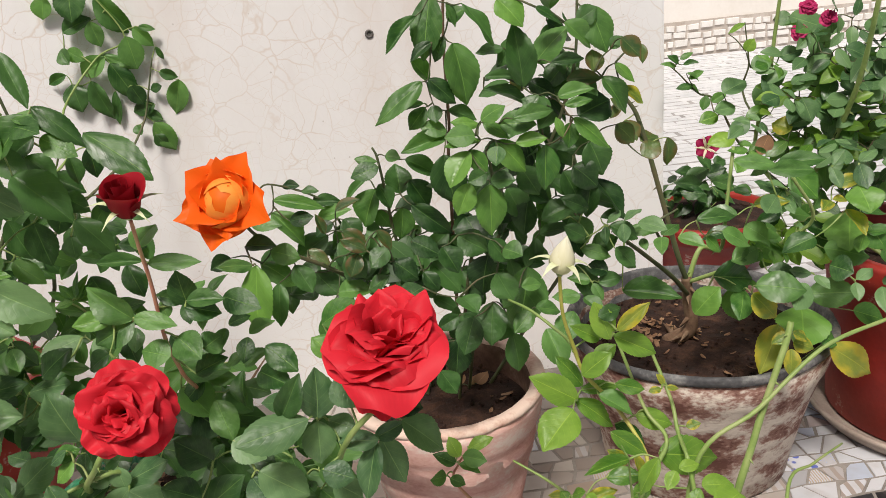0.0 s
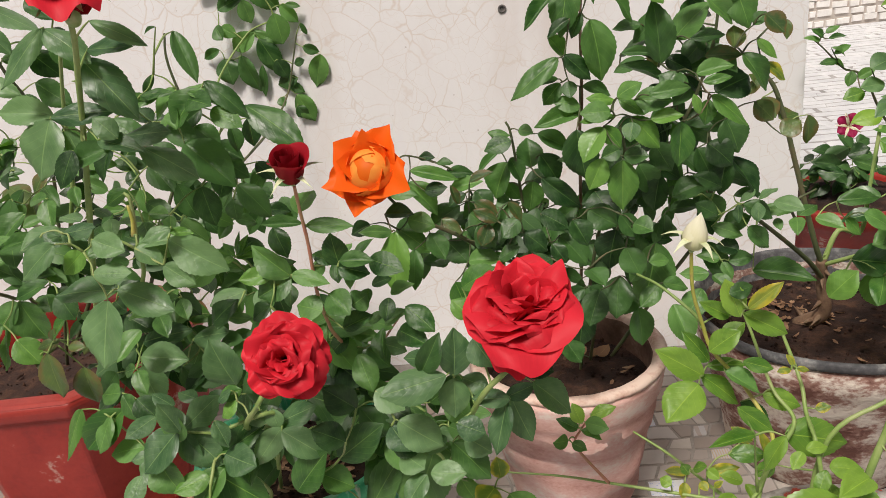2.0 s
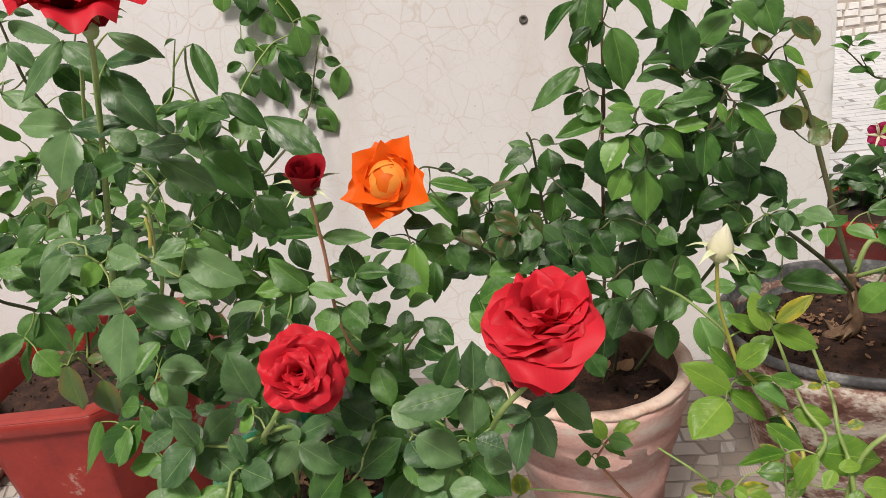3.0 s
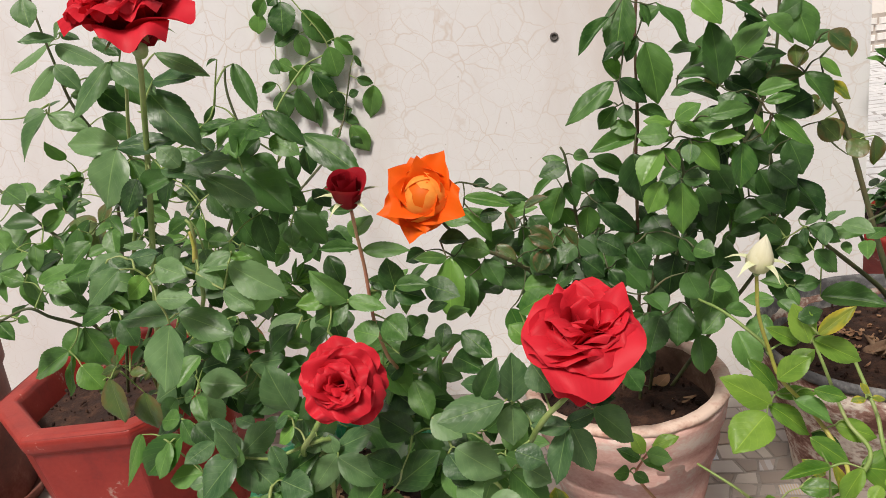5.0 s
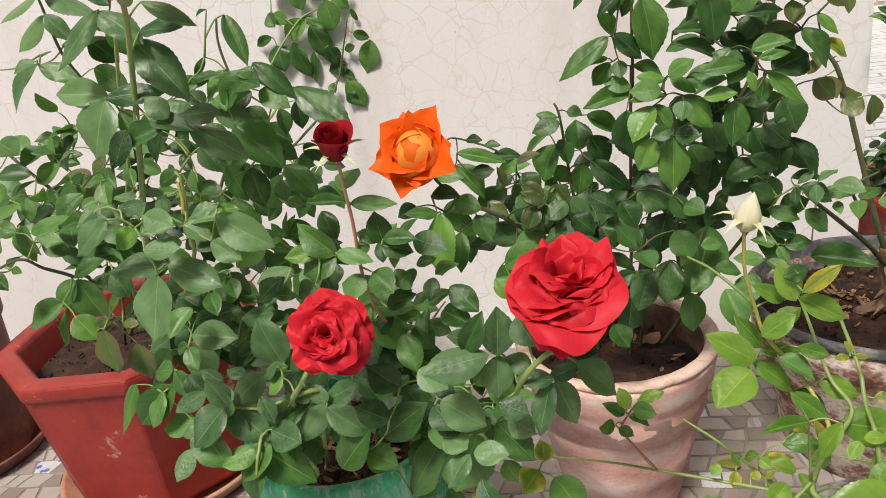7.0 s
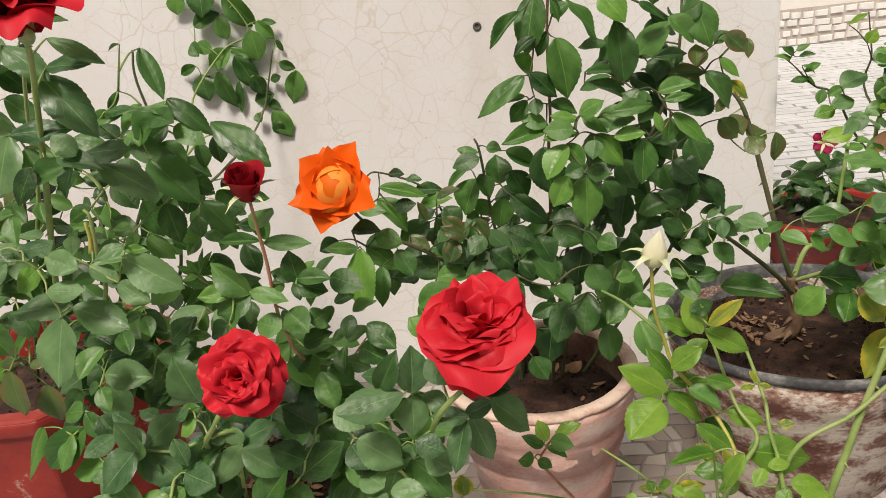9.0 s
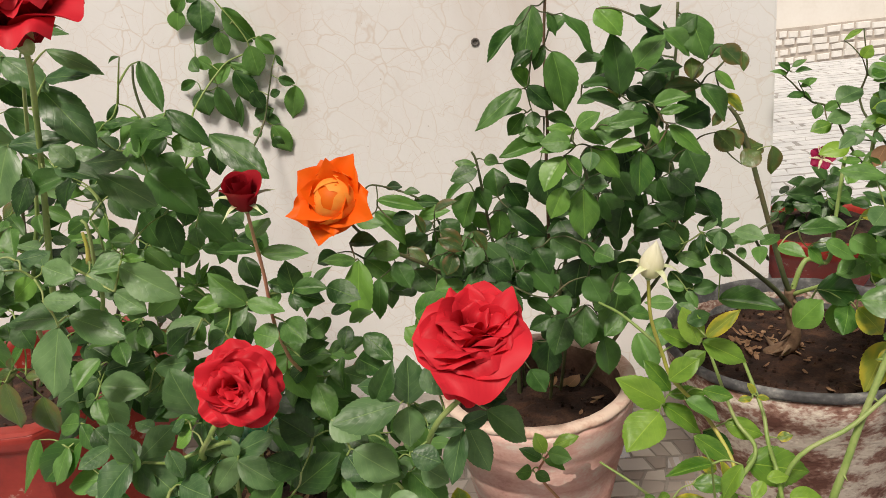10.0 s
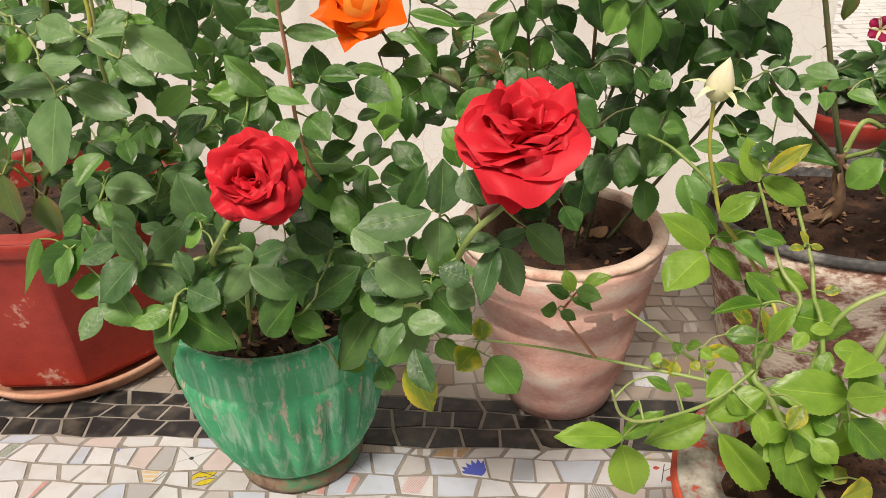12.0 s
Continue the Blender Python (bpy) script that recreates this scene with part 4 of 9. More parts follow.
def rose_bud(parent, at, axis, height, r, material, seed, open_tip):
    """A furled bud on its calyx; at is its foot."""
    rg = random.Random(seed)
    head = bloom(parent, "bud", "furled dark red rosebud" if material is PETAL_DARK else "closed creamy white rosebud with spread green sepals")
    ax = Vector(axis).normalized()
    for i in range(9):
        k = i / 8
        bm = bmesh.new()
        uv = bm.loops.layers.uv.new("leaf")
        rows = []
        for a in range(11):
            t = a / 10
            rad = r * (0.86 + 0.14 * k) * math.sin(math.pi * min(1.0, 0.13 + 0.865 * t) ** 0.74) ** 0.92
            if open_tip > 0.3:
                bowl = math.sqrt(1 - (1 - min(t / 0.55, 1.0)) ** 2)
                rad = r * (0.16 + 0.84 * k) * (0.12 + 0.88 * bowl) * (0.76 + 0.24 * t) * (1 + 0.34 * k * k * (max(0.0, t - 0.72) / 0.28) ** 1.5)
            row = []
            for b in range(13):
                s = 2 * b / 12 - 1
                top = height * (1.0 - 0.06 * k - (0.05 + 0.12 * k) * s * s)
                if open_tip > 0.3:
                    top = height * (0.95 - 0.10 * k - 0.20 * k * abs(s) ** 1.5)
                psi = s * (1.6 if open_tip > 0.3 else 1.75 - 0.35 * k) * (1 - 0.25 * max(0, t - 0.7) / 0.3)
                rr = rad * (1 + 0.03 * s)
                row.append((bm.verts.new((rr * math.cos(psi), rr * math.sin(psi), t * top)), (0.5 + s / 2, t)))
            rows.append(row)
        for p, q in zip(rows, rows[1:]):
            for b in range(12):
                ring = (p[b], p[b + 1], q[b + 1], q[b])
                f = bm.faces.new([v for v, _ in ring])
                for loop, (_, c) in zip(f.loops, ring):
                    loop[uv].uv = c
        part("petal", set_in(bm, Vector(at), axis, i * 137.5 + rg.uniform(-9, 9)), material, head)
    calyx(head, Vector(at) + ax * r * 0.1, axis, r * (0.16 if material is PETAL_DARK else 0.30), r * (2.2 if material is PETAL_DARK else 2.9), radians(98 if material is PETAL_DARK else 116), SEPAL_PALE)
    return head


def petunia_flower(parent, at, axis, R):
    """A trumpet flower of five striped lobes."""
    head = bloom(parent, "bloom", "magenta petunia flower with white stripes")
    for k in range(5):
        bm = petal_mesh(R, R * 1.1, R * 1.05, radians(72), 0.3, 0.05, 0.0, 900 + k, 0.8)
        part("petal", set_in(bm, Vector(at) - Vector(axis).normalized() * R * 0.3, axis, 72 * k), PETAL_PETUNIA, head)
        bm = petal_mesh(R, R * 1.12, R * 0.2, radians(69), 0.3, 0.05, 0.0, 950 + k, 0.8)
        part("petal", set_in(bm, Vector(at) - Vector(axis).normalized() * R * 0.29, axis, 72 * k + 36), PETAL_WHITE, head, "white stripe of the flower")
    return head


def yellow_shoot(parent, foot, tip):
    """A short yellow-green pruned shoot."""
    f, p = Vector(foot), Vector(tip)
    STEMS[parent.name] += [f, p]
    return part("shoot", tube(bmesh.new(), smooth_line([f, (f + p) / 2 + Vector((0.002, 0, 0)), p], 4), 0.0028, 0.0016, 8, 0.2), YELLOW_WOOD, parent, "yellow-green pruned shoot")


YELLOW_WOOD = mottled("yellow_green_wood", [(0.30, 0.32, 0.05), (0.42, 0.41, 0.08), (0.38, 0.30, 0.10)], 0.5, 60, 200, 0.2)



# rose in the red pot
RED_ROSE = plant("rose_bush", (-0.79, 1.335, 0.31), "tall green rose bush leaning out of the red pot")
cane(RED_ROSE, CANE, [(-0.710, 1.285, 0.290), (-0.523, 1.050, 0.525), (-0.403, 0.920, 0.730), (-0.343, 0.870, 0.867), (-0.310, 0.840, 0.942), (-0.277, 0.800, 1.003), (-0.271, 0.765, 1.041)], 0.0055, 0.0032)
cane(RED_ROSE, CANE, [(-0.740, 1.355, 0.290), (-0.611, 1.150, 0.565), (-0.537, 1.100, 0.710), (-0.502, 1.080, 0.778), (-0.464, 1.050, 0.884), (-0.413, 1.000, 0.972)], 0.0050, 0.0030)
cane(RED_ROSE, CANE_DARK, [(-0.820, 1.355, 0.290), (-0.637, 1.250, 0.772), (-0.637, 1.200, 0.938), (-0.642, 1.200, 0.984), (-0.650, 1.200, 1.056), (-0.652, 1.200, 1.107)], 0.0040, 0.0018)
cane(RED_ROSE, CANE_DARK, [(-0.690, 1.385, 0.290), (-0.484, 1.200, 0.574), (-0.413, 1.200, 0.712), (-0.356, 1.200, 0.784), (-0.369, 1.200, 0.909), (-0.363, 1.200, 0.956)], 0.0045, 0.0020)
cane(RED_ROSE, CANE_DARK, [(-0.670, 1.405, 0.290), (-0.466, 1.350, 0.507), (-0.445, 1.400, 0.628), (-0.382, 1.500, 0.686), (-0.381, 1.680, 0.702), (-0.360, 1.765, 0.754), (-0.341, 1.780, 0.815), (-0.321, 1.785, 0.878)], 0.0045, 0.0020)
cane(RED_ROSE, CANE, [(-0.441, 1.380, 0.714), (-0.414, 1.500, 0.760), (-0.486, 1.680, 0.805), (-0.430, 1.775, 0.892), (-0.364, 1.780, 0.927), (-0.417, 1.780, 1.027), (-0.443, 1.780, 1.061)], 0.0035, 0.0015)
cane(RED_ROSE, CANE_DARK, [(-0.790, 1.255, 0.290), (-0.568, 1.000, 0.604), (-0.567, 0.960, 0.645), (-0.574, 0.920, 0.677), (-0.587, 0.900, 0.700), (-0.636, 0.900, 0.685)], 0.0040, 0.0020)
cane(RED_ROSE, CANE_DARK, [(-0.840, 1.395, 0.290), (-0.683, 1.350, 0.550), (-0.863, 1.400, 0.634), (-0.946, 1.420, 0.697), (-1.025, 1.450, 0.758), (-1.089, 1.450, 0.802)], 0.0055, 0.0030)
cane(RED_ROSE, CANE, [(-0.690, 1.235, 0.290), (-0.377, 0.950, 0.640), (-0.321, 0.880, 0.731), (-0.302, 0.860, 0.796), (-0.307, 0.860, 0.810)], 0.0040, 0.0020)
leaf(RED_ROSE, LEAF_DUSTY, (-0.351, 0.865, 0.998), (-0.400, 0.840, 0.948), 0.025)
leaf(RED_ROSE, LEAF_DUSTY, (-0.350, 0.872, 0.998), (-0.301, 0.852, 0.970), 0.031)
leaf(RED_ROSE, LEAF_DUSTY, (-0.305, 0.870, 0.972), (-0.249, 0.852, 0.971), 0.022)
leaf(RED_ROSE, LEAF_DUSTY, (-0.278, 0.841, 1.002), (-0.226, 0.829, 0.979), 0.015)
leaf(RED_ROSE, LEAF_DUSTY, (-0.320, 0.878, 0.960), (-0.266, 0.854, 0.902), 0.040)
leaf(RED_ROSE, LEAF_DUSTY, (-0.374, 0.876, 0.904), (-0.435, 0.872, 0.920), 0.031)
leaf(RED_ROSE, LEAF_DUSTY, (-0.364, 0.859, 0.905), (-0.299, 0.854, 0.909), 0.024)
leaf(RED_ROSE, LEAF_DUSTY, (-0.370, 0.862, 0.901), (-0.398, 0.843, 0.841), 0.054)
leaf(RED_ROSE, LEAF_DUSTY, (-0.286, 0.841, 0.878), (-0.303, 0.838, 0.904), 0.023)
leaf(RED_ROSE, LEAF_DUSTY, (-0.313, 0.851, 0.875), (-0.262, 0.834, 0.867), 0.023)
leaf(RED_ROSE, LEAF_DUSTY, (-0.278, 0.871, 0.860), (-0.215, 0.860, 0.823), 0.034)
leaf(RED_ROSE, LEAF_DUSTY, (-0.295, 0.872, 0.872), (-0.240, 0.868, 0.876), 0.029)
leaf(RED_ROSE, LEAF_DUSTY, (-0.356, 0.865, 0.887), (-0.344, 0.860, 0.853), 0.020)
leaf(RED_ROSE, LEAF_DEEP_SHADE, (-0.341, 0.840, 0.868), (-0.360, 0.824, 0.833), 0.026)
leaf(RED_ROSE, LEAF_DEEP_SHADE, (-0.348, 0.848, 0.853), (-0.304, 0.845, 0.869), 0.026)
leaf(RED_ROSE, LEAF_DUSTY, (-0.668, 1.248, 1.033), (-0.735, 1.216, 0.997), 0.043)
leaf(RED_ROSE, LEAF_DUSTY, (-0.618, 1.179, 1.036), (-0.662, 1.157, 1.040), 0.023)
leaf(RED_ROSE, LEAF_DUSTY, (-0.631, 1.204, 1.025), (-0.549, 1.179, 0.985), 0.040)
leaf(RED_ROSE, LEAF_DUSTY, (-0.644, 1.170, 1.097), (-0.636, 1.151, 1.061), 0.034)
leaf(RED_ROSE, LEAF_DUSTY, (-0.643, 1.219, 1.038), (-0.624, 1.213, 1.062), 0.022)
leaf(RED_ROSE, LEAF_DUSTY, (-0.643, 1.239, 1.043), (-0.613, 1.234, 1.029), 0.018)
leaf(RED_ROSE, LEAF_DUSTY, (-0.637, 1.186, 0.993), (-0.692, 1.177, 0.951), 0.032)
leaf(RED_ROSE, LEAF_DUSTY, (-0.620, 1.165, 0.995), (-0.589, 1.159, 0.958), 0.026)
leaf(RED_ROSE, LEAF_DUSTY, (-0.673, 1.180, 0.923), (-0.729, 1.157, 0.867), 0.044)
leaf(RED_ROSE, LEAF_DUSTY, (-0.652, 1.150, 0.931), (-0.686, 1.138, 0.924), 0.023)
leaf(RED_ROSE, LEAF_DUSTY, (-0.670, 1.184, 0.922), (-0.610, 1.173, 0.899), 0.029)
leaf(RED_ROSE, LEAF_DUSTY, (-0.696, 1.232, 0.935), (-0.671, 1.221, 0.939), 0.015)
leaf(RED_ROSE, LEAF_DUSTY, (-0.779, 1.182, 0.927), (-0.769, 1.174, 0.898), 0.020)
leaf(RED_ROSE, LEAF_DUSTY, (-0.643, 1.220, 0.945), (-0.579, 1.217, 0.947), 0.028)
leaf(RED_ROSE, LEAF_DEEP_SHADE, (-0.612, 1.248, 0.947), (-0.574, 1.242, 0.910), 0.038)
leaf(RED_ROSE, LEAF_DEEP_SHADE, (-0.603, 1.225, 0.902), (-0.556, 1.205, 0.867), 0.038)
leaf(RED_ROSE, LEAF_DEEP_SHADE, (-0.603, 1.152, 0.888), (-0.548, 1.136, 0.876), 0.023)
leaf(RED_ROSE, LEAF_DEEP_SHADE, (-0.554, 1.187, 0.966), (-0.508, 1.181, 0.978), 0.027)
leaf(RED_ROSE, LEAF_DEEP_SHADE, (-0.507, 1.151, 0.973), (-0.490, 1.145, 0.924), 0.031)
leaf(RED_ROSE, LEAF_DEEP_SHADE, (-0.498, 1.168, 1.020), (-0.436, 1.158, 1.021), 0.022)
leaf(RED_ROSE, LEAF_DEEP_SHADE, (-0.544, 1.170, 1.027), (-0.507, 1.155, 0.998), 0.029)
leaf(RED_ROSE, LEAF_DEEP_SHADE, (-0.313, 1.119, 0.961), (-0.286, 1.090, 0.896), 0.026)
leaf(RED_ROSE, LEAF_DEEP_SHADE, (-0.295, 1.025, 0.977), (-0.311, 1.022, 0.973), 0.006)
leaf(RED_ROSE, LEAF_MID, (-0.302, 1.054, 0.892), (-0.336, 1.037, 0.862), 0.028)
leaf(RED_ROSE, LEAF_MID, (-0.241, 0.987, 0.897), (-0.284, 0.968, 0.864), 0.035)
leaf(RED_ROSE, LEAF_DEEP_SHADE, (-0.292, 1.098, 0.854), (-0.325, 1.083, 0.837), 0.026)
leaf(RED_ROSE, LEAF_MID, (-0.227, 0.976, 0.873), (-0.191, 0.961, 0.855), 0.026)
leaf(RED_ROSE, LEAF_DEEP_SHADE, (-0.230, 0.985, 0.907), (-0.181, 0.972, 0.867), 0.025)
leaf(RED_ROSE, LEAF_MID, (-0.213, 1.068, 0.857), (-0.135, 1.033, 0.810), 0.041)
leaf(RED_ROSE, LEAF_DEEP_SHADE, (-0.293, 1.024, 0.822), (-0.231, 0.995, 0.775), 0.048)
leaf(RED_ROSE, LEAF_DEEP_SHADE, (-0.334, 1.057, 0.758), (-0.316, 1.047, 0.708), 0.038)
leaf(RED_ROSE, LEAF_DEEP_SHADE, (-0.285, 1.021, 0.761), (-0.277, 1.013, 0.708), 0.033)
leaf(RED_ROSE, LEAF_DEEP_SHADE, (-0.217, 0.983, 0.770), (-0.179, 0.975, 0.729), 0.029)
leaf(RED_ROSE, LEAF_DEEP_SHADE, (-0.271, 1.080, 0.762), (-0.282, 1.066, 0.733), 0.028)
leaf(RED_ROSE, LEAF_DEEP_SHADE, (-0.234, 0.996, 0.747), (-0.232, 0.985, 0.722), 0.023)
leaf(RED_ROSE, LEAF_DEEP_SHADE, (-0.237, 1.128, 0.828), (-0.233, 1.118, 0.791), 0.024)
leaf(RED_ROSE, LEAF_DEEP_SHADE, (-0.250, 1.035, 0.790), (-0.219, 1.029, 0.772), 0.024)
leaf(RED_ROSE, LEAF_DEEP_SHADE, (-0.353, 1.065, 0.851), (-0.374, 1.074, 0.873), 0.026)
leaf(RED_ROSE, LEAF_DEEP_SHADE, (-0.410, 1.043, 0.813), (-0.438, 1.035, 0.793), 0.024)
leaf(RED_ROSE, LEAF_DEEP_SHADE, (-0.377, 0.979, 0.835), (-0.394, 0.963, 0.802), 0.021)
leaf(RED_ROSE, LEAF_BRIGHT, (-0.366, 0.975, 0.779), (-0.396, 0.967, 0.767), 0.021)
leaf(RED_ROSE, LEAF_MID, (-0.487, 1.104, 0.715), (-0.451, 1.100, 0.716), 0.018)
leaf(RED_ROSE, LEAF_DEEP_SHADE, (-0.302, 1.087, 0.832), (-0.267, 1.071, 0.807), 0.028)
leaf(RED_ROSE, LEAF_DEEP_SHADE, (-0.335, 1.071, 0.848), (-0.293, 1.053, 0.814), 0.032)
leaf(RED_ROSE, LEAF_DEEP_SHADE, (-0.319, 0.987, 0.834), (-0.290, 0.978, 0.810), 0.029)
leaf(RED_ROSE, LEAF_DEEP_SHADE, (-0.334, 0.994, 0.806), (-0.307, 0.978, 0.772), 0.031)
leaf(RED_ROSE, LEAF_DEEP_SHADE, (-0.383, 1.017, 0.866), (-0.338, 1.006, 0.840), 0.028)
leaf(RED_ROSE, LEAF_DEEP_SHADE, (-0.299, 1.130, 0.795), (-0.257, 1.114, 0.777), 0.026)
leaf(RED_ROSE, LEAF_DEEP_SHADE, (-0.265, 1.126, 0.819), (-0.257, 1.118, 0.785), 0.022)
leaf(RED_ROSE, LEAF_DEEP_SHADE, (-0.199, 1.048, 0.772), (-0.226, 1.035, 0.746), 0.024)
leaf(RED_ROSE, LEAF_DEEP_SHADE, (-0.209, 1.047, 0.782), (-0.188, 1.040, 0.757), 0.021)
leaf(RED_ROSE, LEAF_MID, (-0.370, 1.035, 0.880), (-0.328, 1.032, 0.892), 0.019)
leaf(RED_ROSE, LEAF_MID, (-0.340, 1.030, 0.893), (-0.294, 1.022, 0.897), 0.017)
leaf(RED_ROSE, LEAF_MID, (-0.333, 1.124, 0.870), (-0.283, 1.117, 0.882), 0.020)
leaf(RED_ROSE, LEAF_DEEP_SHADE, (-0.326, 1.050, 0.915), (-0.346, 1.044, 0.891), 0.011)
leaf(RED_ROSE, LEAF_MID, (-0.255, 0.984, 0.896), (-0.210, 0.976, 0.881), 0.015)
wall_leaf(RED_ROSE, LEAF_MID, (-0.511, 1.786, 1.022), (-0.518, 1.782, 0.980), 0.036)
wall_leaf(RED_ROSE, LEAF_MID, (-0.451, 1.777, 1.038), (-0.454, 1.752, 0.974), 0.060)
wall_leaf(RED_ROSE, LEAF_MID, (-0.405, 1.785, 1.013), (-0.357, 1.783, 0.933), 0.046)
wall_leaf(RED_ROSE, LEAF_MID, (-0.486, 1.783, 0.950), (-0.432, 1.787, 0.974), 0.036)
wall_leaf(RED_ROSE, LEAF_MID, (-0.427, 1.777, 0.964), (-0.415, 1.779, 0.916), 0.033)
wall_leaf(RED_ROSE, LEAF_MID, (-0.360, 1.776, 0.927), (-0.351, 1.777, 0.864), 0.048)
wall_leaf(RED_ROSE, LEAF_MID, (-0.344, 1.785, 0.943), (-0.313, 1.787, 0.905), 0.028)
wall_leaf(RED_ROSE, LEAF_MID, (-0.330, 1.776, 0.945), (-0.300, 1.779, 0.938), 0.013)
wall_leaf(RED_ROSE, LEAF_MID, (-0.307, 1.783, 0.901), (-0.298, 1.787, 0.874), 0.011)
wall_leaf(RED_ROSE, LEAF_MID, (-0.496, 1.770, 0.915), (-0.480, 1.752, 0.890), 0.031)
wall_leaf(RED_ROSE, LEAF_MID, (-0.485, 1.775, 0.913), (-0.457, 1.766, 0.892), 0.028)
wall_leaf(RED_ROSE, LEAF_MID, (-0.416, 1.779, 0.890), (-0.469, 1.780, 0.859), 0.039)
wall_leaf(RED_ROSE, LEAF_MID, (-0.422, 1.783, 0.897), (-0.360, 1.782, 0.864), 0.018)
wall_leaf(RED_ROSE, LEAF_MID, (-0.405, 1.777, 0.876), (-0.370, 1.776, 0.802), 0.044)
wall_leaf(RED_ROSE, LEAF_MID, (-0.506, 1.785, 0.863), (-0.546, 1.787, 0.848), 0.021)
wall_leaf(RED_ROSE, LEAF_DEEP_SHADE, (-0.453, 1.777, 0.844), (-0.432, 1.775, 0.763), 0.037)
wall_leaf(RED_ROSE, LEAF_DEEP_SHADE, (-0.498, 1.787, 0.841), (-0.487, 1.769, 0.791), 0.048)
wall_leaf(RED_ROSE, LEAF_DEEP_SHADE, (-0.414, 1.790, 0.817), (-0.422, 1.788, 0.750), 0.018)
wall_leaf(RED_ROSE, LEAF_DEEP_SHADE, (-0.375, 1.780, 0.827), (-0.361, 1.783, 0.786), 0.034)
wall_leaf(RED_ROSE, LEAF_DEEP_SHADE, (-0.308, 1.773, 0.851), (-0.276, 1.776, 0.835), 0.021)
wall_leaf(RED_ROSE, LEAF_MID, (-0.276, 1.789, 0.826), (-0.298, 1.788, 0.757), 0.041)
wall_leaf(RED_ROSE, LEAF_DEEP_SHADE, (-0.337, 1.784, 0.815), (-0.313, 1.780, 0.820), 0.018)
wall_leaf(RED_ROSE, LEAF_DEEP_SHADE, (-0.337, 1.785, 0.782), (-0.387, 1.788, 0.769), 0.029)
wall_leaf(RED_ROSE, LEAF_DEEP_SHADE, (-0.360, 1.786, 0.771), (-0.329, 1.788, 0.748), 0.021)
wall_leaf(RED_ROSE, LEAF_MID, (-0.344, 1.783, 0.743), (-0.316, 1.785, 0.680), 0.042)
wall_leaf(RED_ROSE, LEAF_DEEP_SHADE, (-0.348, 1.782, 0.717), (-0.331, 1.782, 0.689), 0.027)
wall_leaf(RED_ROSE, LEAF_DEEP_SHADE, (-0.385, 1.783, 0.742), (-0.378, 1.773, 0.724), 0.021)
wall_leaf(RED_ROSE, LEAF_MID, (-0.486, 1.771, 1.049), (-0.513, 1.775, 1.017), 0.030)
wall_leaf(RED_ROSE, LEAF_MID, (-0.461, 1.779, 1.052), (-0.479, 1.769, 1.037), 0.025)
leaf(RED_ROSE, LEAF_DUSTY, (-0.281, 0.723, 0.733), (-0.295, 0.702, 0.671), 0.052)
leaf(RED_ROSE, LEAF_DUSTY, (-0.284, 0.748, 0.735), (-0.346, 0.741, 0.746), 0.034)
leaf(RED_ROSE, LEAF_DUSTY, (-0.274, 0.738, 0.740), (-0.218, 0.729, 0.719), 0.031)
leaf(RED_ROSE, LEAF_DUSTY, (-0.279, 0.713, 0.770), (-0.241, 0.709, 0.769), 0.020)
leaf(RED_ROSE, LEAF_DUSTY, (-0.200, 0.729, 0.793), (-0.150, 0.720, 0.758), 0.032)
leaf(RED_ROSE, LEAF_DUSTY, (-0.209, 0.722, 0.769), (-0.182, 0.718, 0.747), 0.022)
leaf(RED_ROSE, LEAF_DUSTY, (-0.243, 0.738, 0.784), (-0.216, 0.731, 0.769), 0.019)
leaf(RED_ROSE, LEAF_DUSTY, (-0.244, 0.747, 0.784), (-0.202, 0.742, 0.792), 0.017)
leaf(RED_ROSE, LEAF_DUSTY, (-0.276, 0.724, 0.802), (-0.242, 0.712, 0.791), 0.024)
leaf(RED_ROSE, LEAF_DUSTY, (-0.310, 0.710, 0.805), (-0.352, 0.699, 0.777), 0.026)
leaf(RED_ROSE, LEAF_BRIGHT, (-0.293, 0.727, 0.789), (-0.317, 0.720, 0.771), 0.020)
leaf(RED_ROSE, LEAF_DUSTY, (-0.191, 0.717, 0.809), (-0.217, 0.706, 0.804), 0.014)
leaf(RED_ROSE, LEAF_BRIGHT, (-0.199, 0.732, 0.801), (-0.175, 0.730, 0.798), 0.009)
leaf(RED_ROSE, LEAF_DUSTY, (-0.319, 0.747, 0.804), (-0.285, 0.745, 0.808), 0.018)
leaf(RED_ROSE, LEAF_DUSTY, (-0.339, 0.743, 0.807), (-0.321, 0.738, 0.795), 0.015)
leaf(RED_ROSE, LEAF_DUSTY, (-0.369, 0.745, 0.790), (-0.323, 0.737, 0.805), 0.016)
leaf(RED_ROSE, LEAF_MID, (-0.630, 0.955, 0.716), (-0.603, 0.946, 0.683), 0.022)
leaf(RED_ROSE, LEAF_MID, (-0.650, 0.955, 0.735), (-0.672, 0.947, 0.719), 0.022)
leaf(RED_ROSE, LEAF_MID, (-0.596, 0.920, 0.732), (-0.626, 0.917, 0.746), 0.022)
leaf(RED_ROSE, LEAF_MID, (-0.602, 0.938, 0.734), (-0.585, 0.926, 0.695), 0.030)
leaf(RED_ROSE, LEAF_MID, (-0.611, 0.967, 0.714), (-0.550, 0.957, 0.738), 0.021)
leaf(RED_ROSE, LEAF_MID, (-0.576, 0.939, 0.710), (-0.537, 0.931, 0.693), 0.024)
leaf(RED_ROSE, LEAF_MID, (-0.562, 0.961, 0.716), (-0.500, 0.959, 0.741), 0.019)
